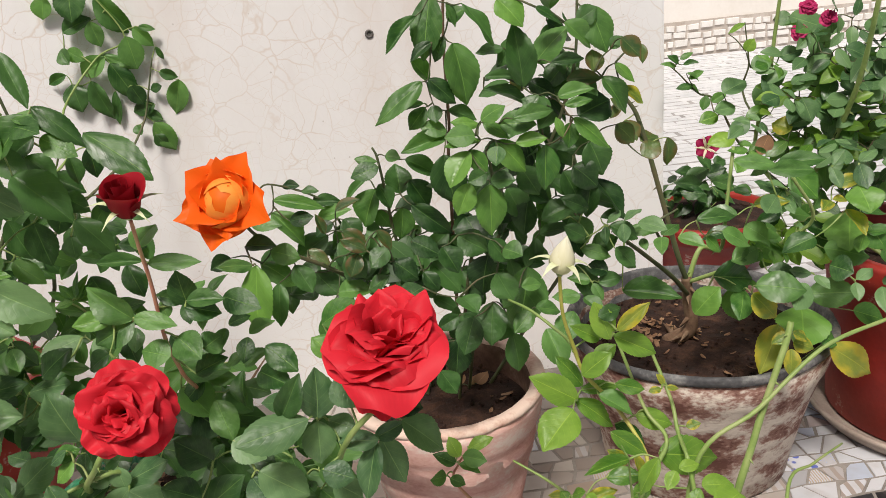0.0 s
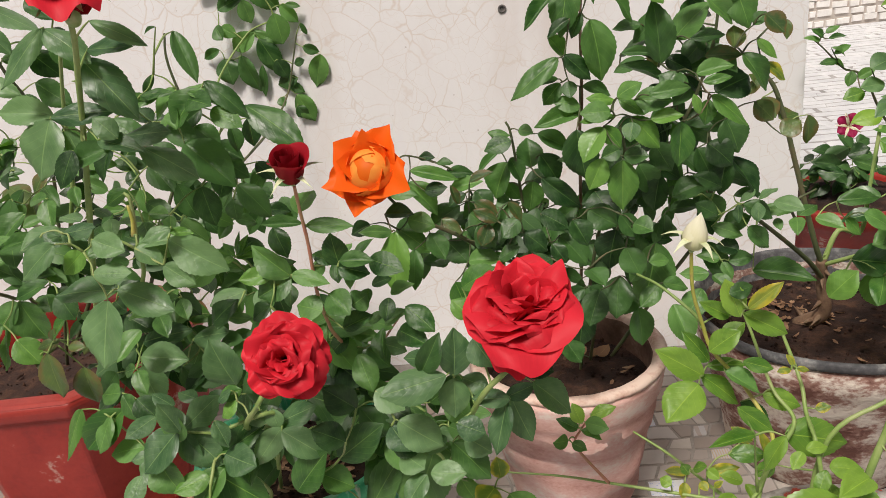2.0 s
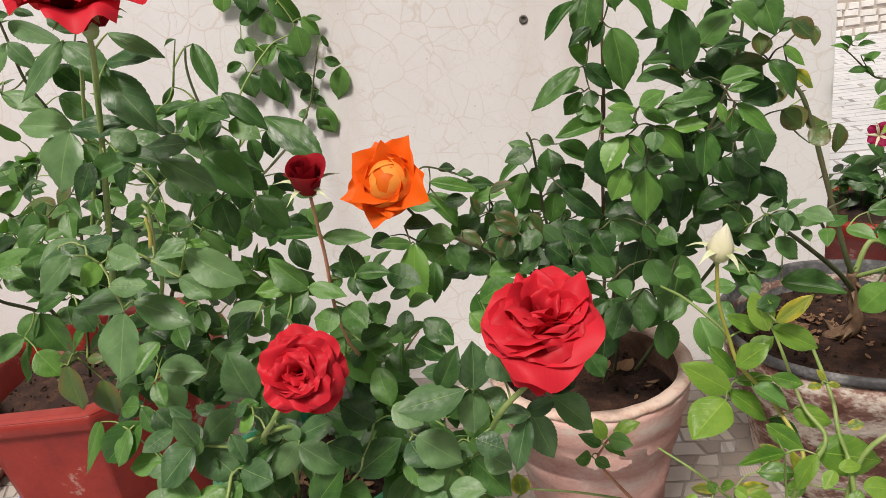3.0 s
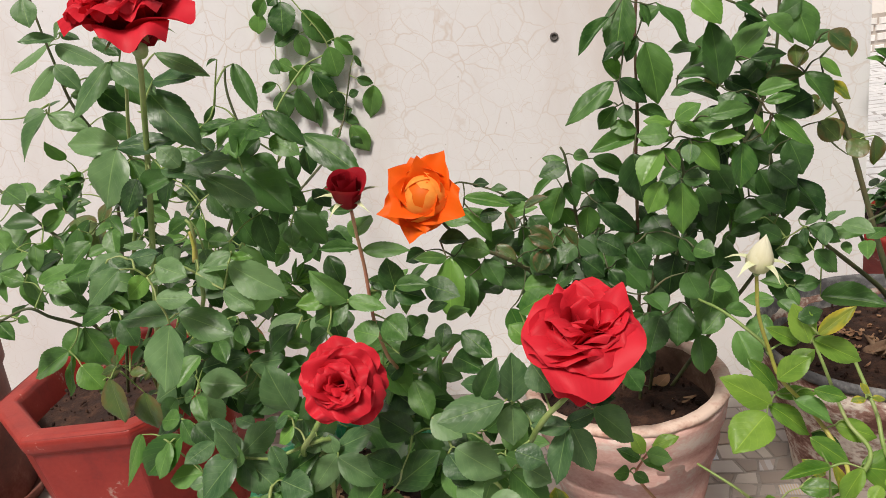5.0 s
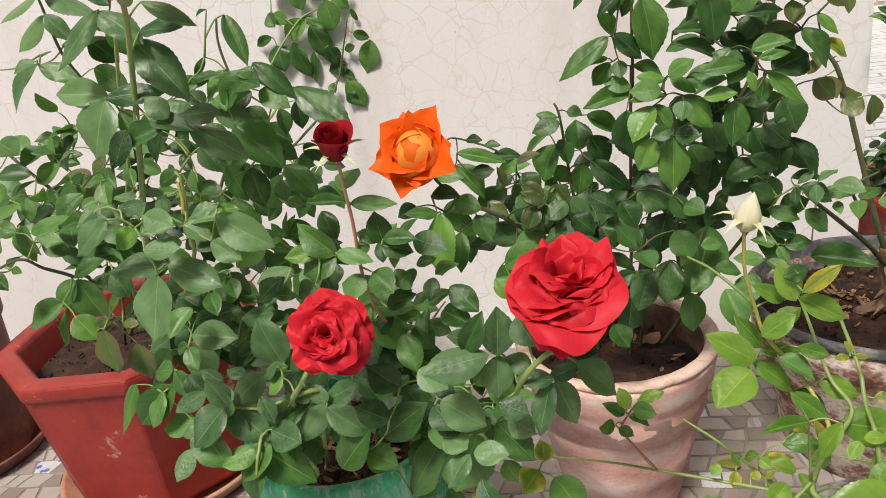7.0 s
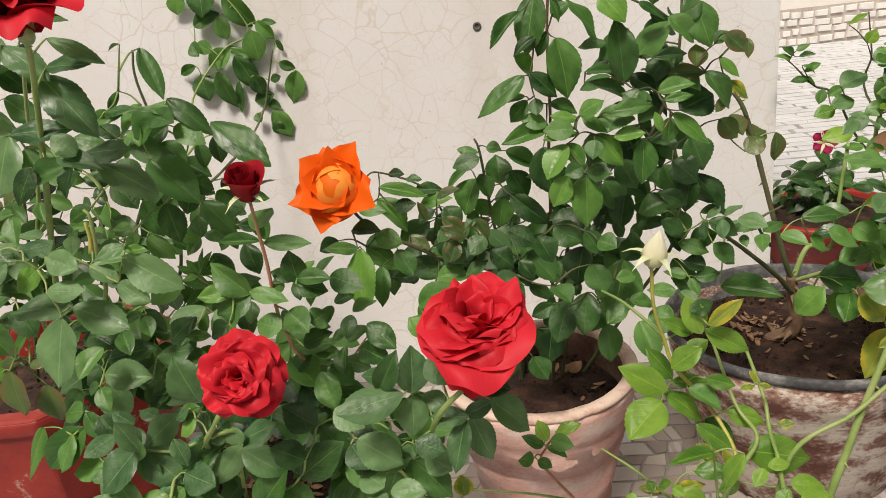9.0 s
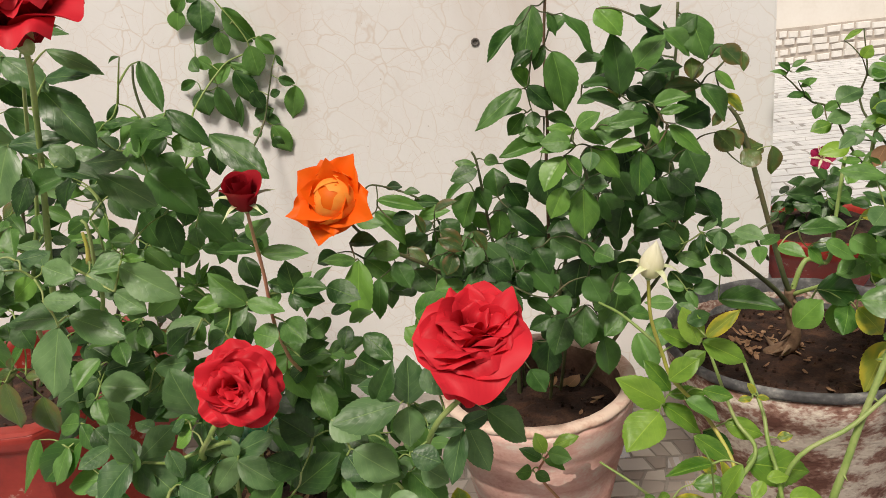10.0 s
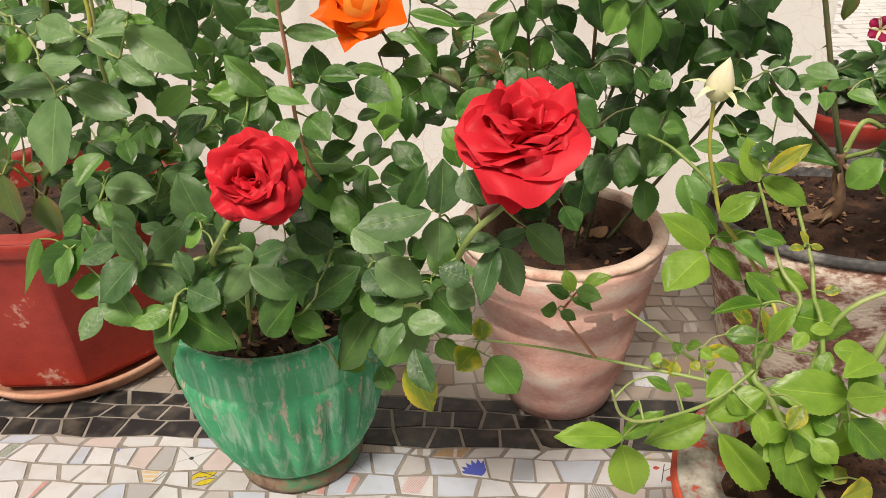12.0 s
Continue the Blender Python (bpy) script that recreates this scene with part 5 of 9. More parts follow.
leaf(RED_ROSE, LEAF_MID, (-0.637, 0.899, 0.682), (-0.616, 0.891, 0.662), 0.019)
leaf(RED_ROSE, LEAF_MID, (-0.690, 0.939, 0.671), (-0.666, 0.936, 0.666), 0.016)
leaf(RED_ROSE, LEAF_MID, (-0.640, 0.940, 0.671), (-0.623, 0.934, 0.668), 0.011)
leaf(RED_ROSE, LEAF_MID, (-0.567, 0.920, 0.723), (-0.529, 0.913, 0.720), 0.018)
leaf(RED_ROSE, LEAF_MID, (-0.471, 0.908, 0.686), (-0.516, 0.900, 0.669), 0.021)
leaf(RED_ROSE, LEAF_MID, (-0.566, 0.968, 0.634), (-0.544, 0.955, 0.579), 0.046)
leaf(RED_ROSE, LEAF_MID, (-0.570, 0.967, 0.634), (-0.600, 0.949, 0.605), 0.033)
leaf(RED_ROSE, LEAF_MID, (-0.581, 0.938, 0.614), (-0.648, 0.926, 0.584), 0.034)
leaf(RED_ROSE, LEAF_BRIGHT, (-0.597, 0.968, 0.599), (-0.615, 0.952, 0.538), 0.020)
leaf(RED_ROSE, LEAF_BRIGHT, (-0.555, 0.923, 0.597), (-0.530, 0.915, 0.564), 0.034)
leaf(RED_ROSE, LEAF_MID, (-0.525, 0.969, 0.616), (-0.535, 0.982, 0.638), 0.028)
leaf(RED_ROSE, LEAF_BRIGHT, (-0.468, 0.913, 0.631), (-0.491, 0.905, 0.607), 0.022)
leaf(RED_ROSE, LEAF_DEEP_SHADE, (-0.457, 0.900, 0.671), (-0.438, 0.886, 0.642), 0.030)
leaf(RED_ROSE, LEAF_RUSTY, (-0.491, 0.918, 0.595), (-0.524, 0.911, 0.588), 0.014)
leaf(RED_ROSE, LEAF_RUSTY, (-0.506, 0.931, 0.580), (-0.524, 0.922, 0.566), 0.013)
leaf(RED_ROSE, LEAF_RUSTY, (-0.468, 0.901, 0.594), (-0.444, 0.895, 0.595), 0.014)
leaf(RED_ROSE, LEAF_RUSTY, (-0.494, 0.911, 0.599), (-0.487, 0.908, 0.618), 0.011)
leaf(RED_ROSE, LEAF_RUSTY, (-0.477, 0.931, 0.587), (-0.481, 0.928, 0.569), 0.013)
leaf(RED_ROSE, LEAF_RUSTY, (-0.509, 0.911, 0.578), (-0.507, 0.902, 0.515), 0.044)
leaf(RED_ROSE, LEAF_RUSTY, (-0.485, 0.940, 0.537), (-0.483, 0.929, 0.482), 0.037)
leaf(RED_ROSE, LEAF_RUSTY, (-0.534, 0.924, 0.568), (-0.523, 0.919, 0.551), 0.016)
leaf(RED_ROSE, LEAF_RUSTY, (-0.450, 0.926, 0.588), (-0.464, 0.919, 0.570), 0.016)
leaf(RED_ROSE, LEAF_BRIGHT, (-0.482, 0.900, 0.492), (-0.529, 0.891, 0.419), 0.030)
leaf(RED_ROSE, LEAF_BRIGHT, (-0.422, 0.900, 0.488), (-0.486, 0.886, 0.438), 0.043)
leaf(RED_ROSE, LEAF_MID, (-0.408, 0.900, 0.426), (-0.453, 0.891, 0.428), 0.034)
leaf(RED_ROSE, LEAF_DEEP_SHADE, (-0.396, 0.900, 0.505), (-0.370, 0.886, 0.483), 0.030)
leaf(RED_ROSE, LEAF_DUSTY, (-0.421, 0.976, 0.511), (-0.407, 0.964, 0.455), 0.045)
leaf(RED_ROSE, LEAF_DUSTY, (-0.442, 1.005, 0.525), (-0.508, 0.984, 0.502), 0.046)
leaf(RED_ROSE, LEAF_DUSTY, (-0.390, 0.934, 0.552), (-0.328, 0.924, 0.549), 0.038)
leaf(RED_ROSE, LEAF_DUSTY, (-0.405, 0.976, 0.553), (-0.337, 0.964, 0.575), 0.035)
leaf(RED_ROSE, LEAF_DUSTY, (-0.342, 1.019, 0.520), (-0.379, 1.001, 0.466), 0.039)
leaf(RED_ROSE, LEAF_DUSTY, (-0.267, 0.931, 0.500), (-0.287, 0.920, 0.566), 0.046)
leaf(RED_ROSE, LEAF_DUSTY, (-0.329, 0.973, 0.554), (-0.276, 0.966, 0.567), 0.034)
leaf(RED_ROSE, LEAF_DUSTY, (-0.478, 1.001, 0.460), (-0.529, 0.983, 0.434), 0.033)
leaf(RED_ROSE, LEAF_DEEP_SHADE, (-0.360, 0.978, 0.506), (-0.329, 0.961, 0.476), 0.033)
leaf(RED_ROSE, LEAF_DEEP_SHADE, (-0.459, 0.969, 0.508), (-0.491, 0.959, 0.473), 0.034)
leaf(RED_ROSE, LEAF_DUSTY, (-0.390, 1.015, 0.573), (-0.342, 1.012, 0.580), 0.032)
leaf(RED_ROSE, LEAF_DEEP_SHADE, (-0.410, 0.960, 0.603), (-0.374, 0.945, 0.585), 0.032)
leaf(RED_ROSE, LEAF_DEEP_SHADE, (-0.357, 0.937, 0.619), (-0.382, 0.947, 0.638), 0.028)
leaf(RED_ROSE, LEAF_DEEP_SHADE, (-0.346, 0.999, 0.614), (-0.324, 0.990, 0.581), 0.033)
leaf(RED_ROSE, LEAF_MID, (-0.970, 1.399, 0.766), (-0.911, 1.355, 0.755), 0.046)
leaf(RED_ROSE, LEAF_MID, (-0.972, 1.461, 0.724), (-0.997, 1.477, 0.760), 0.041)
leaf(RED_ROSE, LEAF_MID, (-0.892, 1.418, 0.734), (-0.953, 1.400, 0.710), 0.046)
leaf(RED_ROSE, LEAF_MID, (-0.872, 1.420, 0.701), (-0.926, 1.408, 0.674), 0.042)
leaf(RED_ROSE, LEAF_MID, (-0.988, 1.385, 0.760), (-0.995, 1.363, 0.732), 0.034)
leaf(RED_ROSE, LEAF_MID, (-1.058, 1.451, 0.673), (-0.997, 1.427, 0.624), 0.061)
leaf(RED_ROSE, LEAF_MID, (-1.034, 1.393, 0.690), (-0.984, 1.363, 0.659), 0.047)
leaf(RED_ROSE, LEAF_MID, (-0.896, 1.449, 0.726), (-0.842, 1.427, 0.708), 0.040)
leaf(RED_ROSE, LEAF_MID, (-0.814, 1.373, 0.745), (-0.834, 1.366, 0.772), 0.027)
leaf(RED_ROSE, LEAF_MID, (-0.861, 1.468, 0.729), (-0.876, 1.481, 0.770), 0.040)
leaf(RED_ROSE, LEAF_MID, (-0.822, 1.440, 0.774), (-0.851, 1.424, 0.752), 0.034)
leaf(RED_ROSE, LEAF_DEEP_SHADE, (-0.777, 1.454, 0.783), (-0.815, 1.446, 0.748), 0.034)
leaf(RED_ROSE, LEAF_RUSTY, (-0.862, 1.435, 0.683), (-0.808, 1.392, 0.667), 0.047)
leaf(RED_ROSE, LEAF_RUSTY, (-0.830, 1.441, 0.653), (-0.802, 1.397, 0.617), 0.054)
leaf(RED_ROSE, LEAF_RUSTY, (-0.752, 1.399, 0.719), (-0.783, 1.378, 0.681), 0.045)
leaf(RED_ROSE, LEAF_RUSTY, (-0.764, 1.385, 0.654), (-0.744, 1.366, 0.622), 0.034)
leaf(RED_ROSE, LEAF_MID, (-0.901, 1.411, 0.658), (-0.865, 1.381, 0.628), 0.042)
leaf(RED_ROSE, LEAF_MID, (-0.909, 1.432, 0.750), (-0.861, 1.427, 0.728), 0.035)
leaf(RED_ROSE, LEAF_MID, (-0.965, 1.381, 0.638), (-0.903, 1.366, 0.601), 0.046)
leaf(RED_ROSE, LEAF_MID, (-0.937, 1.377, 0.618), (-0.877, 1.362, 0.594), 0.046)
leaf(RED_ROSE, LEAF_DRY, (-0.368, 1.100, 0.553), (-0.382, 1.085, 0.522), 0.033)
yellow_shoot(RED_ROSE, (-0.276, 0.800, 0.776), (-0.273, 0.800, 0.812))
rose_head(RED_ROSE, (-0.249, 0.750, 1.075), (0.02, -0.15, 1.0), 0.074, PETAL_RED, 3, 0.9)

# rose in the green pot
GREEN_ROSE = plant("rose_bush", (-0.24, 1.05, 0.244), "compact rose bush with red blooms in the green pot")
cane(GREEN_ROSE, CANE, [(-0.260, 1.030, 0.232), (-0.175, 0.900, 0.443), (-0.202, 0.800, 0.515), (-0.159, 0.740, 0.584), (-0.144, 0.740, 0.605), (-0.127, 0.740, 0.621)], 0.0048, 0.0030)
cane(GREEN_ROSE, CANE_RED, [(-0.210, 1.040, 0.232), (-0.100, 0.920, 0.515), (-0.092, 0.850, 0.619), (-0.090, 0.820, 0.678), (-0.083, 0.800, 0.748), (-0.080, 0.785, 0.792), (-0.078, 0.776, 0.823)], 0.0029, 0.0022)
cane(GREEN_ROSE, CANE, [(-0.180, 1.020, 0.232), (0.006, 0.900, 0.344), (0.033, 0.840, 0.417), (0.066, 0.780, 0.515), (0.095, 0.730, 0.590), (0.125, 0.735, 0.617), (0.136, 0.745, 0.633)], 0.0050, 0.0032)
cane(GREEN_ROSE, CANE, [(-0.300, 0.990, 0.232), (-0.233, 0.880, 0.355), (-0.245, 0.800, 0.476), (-0.245, 0.760, 0.475), (-0.250, 0.750, 0.448)], 0.0040, 0.0020)
cane(GREEN_ROSE, CANE, [(-0.270, 1.000, 0.232), (-0.229, 0.920, 0.364), (-0.177, 0.820, 0.503), (-0.169, 0.800, 0.536), (-0.214, 0.780, 0.533), (-0.226, 0.780, 0.525), (-0.293, 0.800, 0.517)], 0.0040, 0.0020)
cane(GREEN_ROSE, CANE, [(-0.170, 1.000, 0.232), (-0.076, 0.920, 0.330), (-0.026, 0.850, 0.414), (0.019, 0.820, 0.450), (0.037, 0.820, 0.411)], 0.0040, 0.0020)
cane(GREEN_ROSE, BARK, [(-0.190, 1.110, 0.232), (-0.127, 1.150, 0.389), (-0.091, 1.150, 0.440), (-0.066, 1.150, 0.471)], 0.0040, 0.0015)
leaf(GREEN_ROSE, LEAF_DUSTY, (-0.175, 0.813, 0.509), (-0.122, 0.809, 0.536), 0.032)
leaf(GREEN_ROSE, LEAF_DUSTY, (-0.155, 0.786, 0.518), (-0.109, 0.775, 0.488), 0.031)
leaf(GREEN_ROSE, LEAF_DUSTY, (-0.161, 0.796, 0.515), (-0.198, 0.783, 0.474), 0.028)
leaf(GREEN_ROSE, LEAF_DUSTY, (-0.295, 0.816, 0.508), (-0.242, 0.811, 0.554), 0.033)
leaf(GREEN_ROSE, LEAF_DUSTY, (-0.269, 0.763, 0.544), (-0.279, 0.757, 0.583), 0.024)
leaf(GREEN_ROSE, LEAF_DUSTY, (-0.276, 0.769, 0.538), (-0.319, 0.751, 0.499), 0.043)
leaf(GREEN_ROSE, LEAF_DUSTY, (-0.281, 0.790, 0.521), (-0.265, 0.772, 0.481), 0.026)
leaf(GREEN_ROSE, LEAF_DUSTY, (-0.279, 0.793, 0.519), (-0.237, 0.777, 0.488), 0.040)
leaf(GREEN_ROSE, LEAF_DUSTY, (-0.227, 0.776, 0.497), (-0.186, 0.754, 0.492), 0.035)
leaf(GREEN_ROSE, LEAF_DUSTY, (-0.230, 0.775, 0.545), (-0.215, 0.764, 0.517), 0.019)
leaf(GREEN_ROSE, LEAF_DUSTY, (-0.191, 0.791, 0.569), (-0.203, 0.786, 0.529), 0.025)
leaf(GREEN_ROSE, LEAF_BRIGHT, (-0.214, 0.774, 0.580), (-0.188, 0.772, 0.587), 0.017)
leaf(GREEN_ROSE, LEAF_DUSTY, (-0.181, 0.804, 0.535), (-0.195, 0.788, 0.530), 0.022)
leaf(GREEN_ROSE, LEAF_DUSTY, (-0.169, 0.803, 0.539), (-0.165, 0.795, 0.516), 0.020)
leaf(GREEN_ROSE, LEAF_BRIGHT, (-0.192, 0.765, 0.577), (-0.213, 0.757, 0.564), 0.018)
leaf(GREEN_ROSE, LEAF_DUSTY, (-0.196, 0.765, 0.592), (-0.214, 0.763, 0.580), 0.014)
leaf(GREEN_ROSE, LEAF_MID, (-0.164, 0.928, 0.474), (-0.082, 0.913, 0.448), 0.050)
leaf(GREEN_ROSE, LEAF_MID, (-0.080, 0.950, 0.418), (-0.138, 0.932, 0.372), 0.051)
leaf(GREEN_ROSE, LEAF_DEEP_SHADE, (-0.106, 0.906, 0.532), (-0.072, 0.871, 0.522), 0.043)
leaf(GREEN_ROSE, LEAF_MID, (-0.108, 0.882, 0.583), (-0.076, 0.865, 0.555), 0.039)
leaf(GREEN_ROSE, LEAF_MID, (-0.105, 0.884, 0.602), (-0.049, 0.877, 0.605), 0.028)
leaf(GREEN_ROSE, LEAF_DEEP_SHADE, (-0.140, 0.956, 0.531), (-0.181, 0.940, 0.508), 0.039)
leaf(GREEN_ROSE, LEAF_DEEP_SHADE, (-0.063, 0.898, 0.559), (-0.036, 0.890, 0.537), 0.029)
leaf(GREEN_ROSE, LEAF_DEEP_SHADE, (-0.112, 0.958, 0.456), (-0.061, 0.950, 0.467), 0.037)
leaf(GREEN_ROSE, LEAF_DEEP_SHADE, (-0.146, 0.946, 0.438), (-0.184, 0.943, 0.451), 0.032)
leaf(GREEN_ROSE, LEAF_DEEP_SHADE, (-0.154, 0.930, 0.421), (-0.117, 0.918, 0.381), 0.040)
leaf(GREEN_ROSE, LEAF_MID, (-0.084, 0.789, 0.790), (-0.073, 0.805, 0.810), 0.031)
leaf(GREEN_ROSE, LEAF_MID, (-0.088, 0.805, 0.771), (-0.127, 0.796, 0.778), 0.013)
leaf(GREEN_ROSE, LEAF_MID, (-0.078, 0.795, 0.772), (-0.031, 0.789, 0.771), 0.016)
leaf(GREEN_ROSE, LEAF_MID, (-0.115, 0.813, 0.708), (-0.149, 0.806, 0.745), 0.029)
leaf(GREEN_ROSE, LEAF_BRIGHT, (-0.134, 0.812, 0.712), (-0.171, 0.803, 0.712), 0.019)
leaf(GREEN_ROSE, LEAF_MID, (-0.116, 0.814, 0.704), (-0.153, 0.803, 0.688), 0.029)
leaf(GREEN_ROSE, LEAF_MID, (-0.109, 0.804, 0.712), (-0.069, 0.793, 0.706), 0.018)
leaf(GREEN_ROSE, LEAF_MID, (-0.056, 0.810, 0.718), (-0.060, 0.806, 0.753), 0.026)
leaf(GREEN_ROSE, LEAF_MID, (-0.047, 0.784, 0.732), (-0.012, 0.781, 0.733), 0.018)
leaf(GREEN_ROSE, LEAF_MID, (-0.051, 0.788, 0.724), (-0.019, 0.785, 0.716), 0.022)
leaf(GREEN_ROSE, LEAF_MID, (-0.061, 0.816, 0.719), (-0.085, 0.812, 0.730), 0.015)
leaf(GREEN_ROSE, LEAF_MID, (-0.079, 0.810, 0.706), (-0.083, 0.813, 0.722), 0.014)
leaf(GREEN_ROSE, LEAF_MID, (-0.083, 0.799, 0.667), (-0.113, 0.808, 0.675), 0.027)
leaf(GREEN_ROSE, LEAF_MID, (-0.072, 0.805, 0.684), (-0.047, 0.784, 0.671), 0.029)
leaf(GREEN_ROSE, LEAF_MID, (-0.047, 0.799, 0.671), (-0.031, 0.811, 0.678), 0.024)
leaf(GREEN_ROSE, LEAF_DEEP_SHADE, (-0.136, 0.786, 0.684), (-0.160, 0.783, 0.674), 0.020)
leaf(GREEN_ROSE, LEAF_MID, (-0.192, 0.795, 0.670), (-0.163, 0.789, 0.670), 0.012)
leaf(GREEN_ROSE, LEAF_MID, (-0.065, 0.815, 0.635), (-0.032, 0.813, 0.652), 0.022)
leaf(GREEN_ROSE, LEAF_DEEP_SHADE, (-0.117, 0.790, 0.652), (-0.143, 0.799, 0.664), 0.025)
leaf(GREEN_ROSE, LEAF_DEEP_SHADE, (-0.206, 0.786, 0.668), (-0.179, 0.784, 0.696), 0.023)
leaf(GREEN_ROSE, LEAF_DUSTY, (0.064, 0.744, 0.607), (0.073, 0.739, 0.658), 0.033)
leaf(GREEN_ROSE, LEAF_DUSTY, (0.055, 0.732, 0.613), (-0.007, 0.705, 0.611), 0.034)
leaf(GREEN_ROSE, LEAF_DUSTY, (0.062, 0.752, 0.596), (0.061, 0.735, 0.558), 0.031)
leaf(GREEN_ROSE, LEAF_DUSTY, (0.070, 0.771, 0.585), (0.097, 0.762, 0.576), 0.023)
leaf(GREEN_ROSE, LEAF_DUSTY, (0.044, 0.758, 0.617), (0.015, 0.745, 0.632), 0.022)
leaf(GREEN_ROSE, LEAF_DUSTY, (0.090, 0.737, 0.652), (0.107, 0.723, 0.626), 0.030)
leaf(GREEN_ROSE, LEAF_DUSTY, (0.117, 0.747, 0.566), (0.100, 0.730, 0.513), 0.025)
leaf(GREEN_ROSE, LEAF_DUSTY, (0.122, 0.774, 0.550), (0.139, 0.766, 0.499), 0.030)
leaf(GREEN_ROSE, LEAF_DUSTY, (0.120, 0.742, 0.573), (0.083, 0.738, 0.579), 0.019)
leaf(GREEN_ROSE, LEAF_DUSTY, (0.148, 0.744, 0.590), (0.187, 0.738, 0.556), 0.033)
leaf(GREEN_ROSE, LEAF_DUSTY, (0.117, 0.754, 0.568), (0.147, 0.748, 0.583), 0.017)
leaf(GREEN_ROSE, LEAF_DUSTY, (-0.005, 0.752, 0.546), (0.039, 0.741, 0.515), 0.037)
leaf(GREEN_ROSE, LEAF_DUSTY, (-0.016, 0.758, 0.535), (0.001, 0.745, 0.510), 0.029)
leaf(GREEN_ROSE, LEAF_DUSTY, (-0.031, 0.774, 0.573), (-0.001, 0.762, 0.554), 0.029)
leaf(GREEN_ROSE, LEAF_DUSTY, (0.061, 0.740, 0.547), (0.090, 0.734, 0.536), 0.025)
leaf(GREEN_ROSE, LEAF_DUSTY, (0.065, 0.770, 0.507), (0.092, 0.757, 0.494), 0.029)
leaf(GREEN_ROSE, LEAF_DUSTY, (-0.011, 0.769, 0.489), (0.014, 0.743, 0.488), 0.031)
leaf(GREEN_ROSE, LEAF_DEEP_SHADE, (0.167, 0.789, 0.618), (0.170, 0.786, 0.585), 0.024)
leaf(GREEN_ROSE, LEAF_DEEP_SHADE, (0.140, 0.734, 0.618), (0.167, 0.724, 0.616), 0.023)
leaf(GREEN_ROSE, LEAF_BRIGHT, (0.088, 0.755, 0.669), (0.070, 0.762, 0.686), 0.023)
leaf(GREEN_ROSE, LEAF_BRIGHT, (0.083, 0.763, 0.700), (0.116, 0.755, 0.723), 0.025)
leaf(GREEN_ROSE, LEAF_DEEP_SHADE, (0.094, 0.761, 0.612), (0.119, 0.758, 0.625), 0.020)
leaf(GREEN_ROSE, LEAF_DEEP_SHADE, (0.031, 0.736, 0.617), (0.053, 0.733, 0.657), 0.023)
leaf(GREEN_ROSE, LEAF_MID, (-0.084, 0.832, 0.349), (-0.033, 0.821, 0.448), 0.045)
leaf(GREEN_ROSE, LEAF_MID, (0.013, 0.835, 0.437), (-0.017, 0.815, 0.365), 0.060)
leaf(GREEN_ROSE, LEAF_MID, (-0.150, 0.779, 0.436), (-0.108, 0.777, 0.492), 0.038)
leaf(GREEN_ROSE, LEAF_MID, (-0.122, 0.792, 0.448), (-0.083, 0.787, 0.432), 0.030)
leaf(GREEN_ROSE, LEAF_MID, (-0.090, 0.780, 0.479), (-0.037, 0.774, 0.523), 0.037)
leaf(GREEN_ROSE, LEAF_BRIGHT, (-0.253, 0.784, 0.466), (-0.192, 0.776, 0.416), 0.044)
leaf(GREEN_ROSE, LEAF_BRIGHT, (-0.250, 0.763, 0.475), (-0.287, 0.745, 0.473), 0.027)
leaf(GREEN_ROSE, LEAF_MID, (-0.251, 0.774, 0.468), (-0.277, 0.750, 0.370), 0.044)
leaf(GREEN_ROSE, LEAF_MID, (-0.240, 0.792, 0.485), (-0.189, 0.786, 0.522), 0.034)
leaf(GREEN_ROSE, LEAF_MID, (-0.308, 0.767, 0.500), (-0.288, 0.747, 0.464), 0.039)
leaf(GREEN_ROSE, LEAF_MID, (-0.276, 0.769, 0.525), (-0.281, 0.763, 0.570), 0.031)
leaf(GREEN_ROSE, LEAF_DEEP_SHADE, (-0.372, 0.834, 0.454), (-0.329, 0.818, 0.423), 0.035)
leaf(GREEN_ROSE, LEAF_BRIGHT, (-0.108, 0.829, 0.394), (-0.135, 0.833, 0.416), 0.028)
leaf(GREEN_ROSE, LEAF_DEEP_SHADE, (-0.075, 0.761, 0.516), (-0.107, 0.756, 0.540), 0.030)
leaf(GREEN_ROSE, LEAF_DEEP_SHADE, (-0.036, 0.799, 0.494), (-0.056, 0.793, 0.533), 0.032)
leaf(GREEN_ROSE, LEAF_DEEP_SHADE, (-0.063, 0.790, 0.542), (-0.092, 0.784, 0.572), 0.033)
leaf(GREEN_ROSE, LEAF_DEEP_SHADE, (-0.036, 0.818, 0.526), (-0.003, 0.804, 0.513), 0.029)
leaf(GREEN_ROSE, LEAF_MID, (0.048, 0.785, 0.488), (0.088, 0.771, 0.447), 0.035)
leaf(GREEN_ROSE, LEAF_MID, (0.063, 0.826, 0.493), (0.038, 0.832, 0.519), 0.030)
leaf(GREEN_ROSE, LEAF_MID, (-0.019, 0.769, 0.508), (0.009, 0.761, 0.496), 0.025)
leaf(GREEN_ROSE, LEAF_YELLOW, (-0.000, 0.844, 0.346), (0.032, 0.820, 0.292), 0.037)
leaf(GREEN_ROSE, LEAF_BRIGHT, (-0.042, 0.873, 0.319), (-0.030, 0.857, 0.294), 0.028)
leaf(GREEN_ROSE, LEAF_YELLOW, (0.094, 0.845, 0.386), (0.093, 0.855, 0.408), 0.023)
leaf(GREEN_ROSE, LEAF_YELLOW, (0.084, 0.850, 0.365), (0.066, 0.821, 0.361), 0.034)
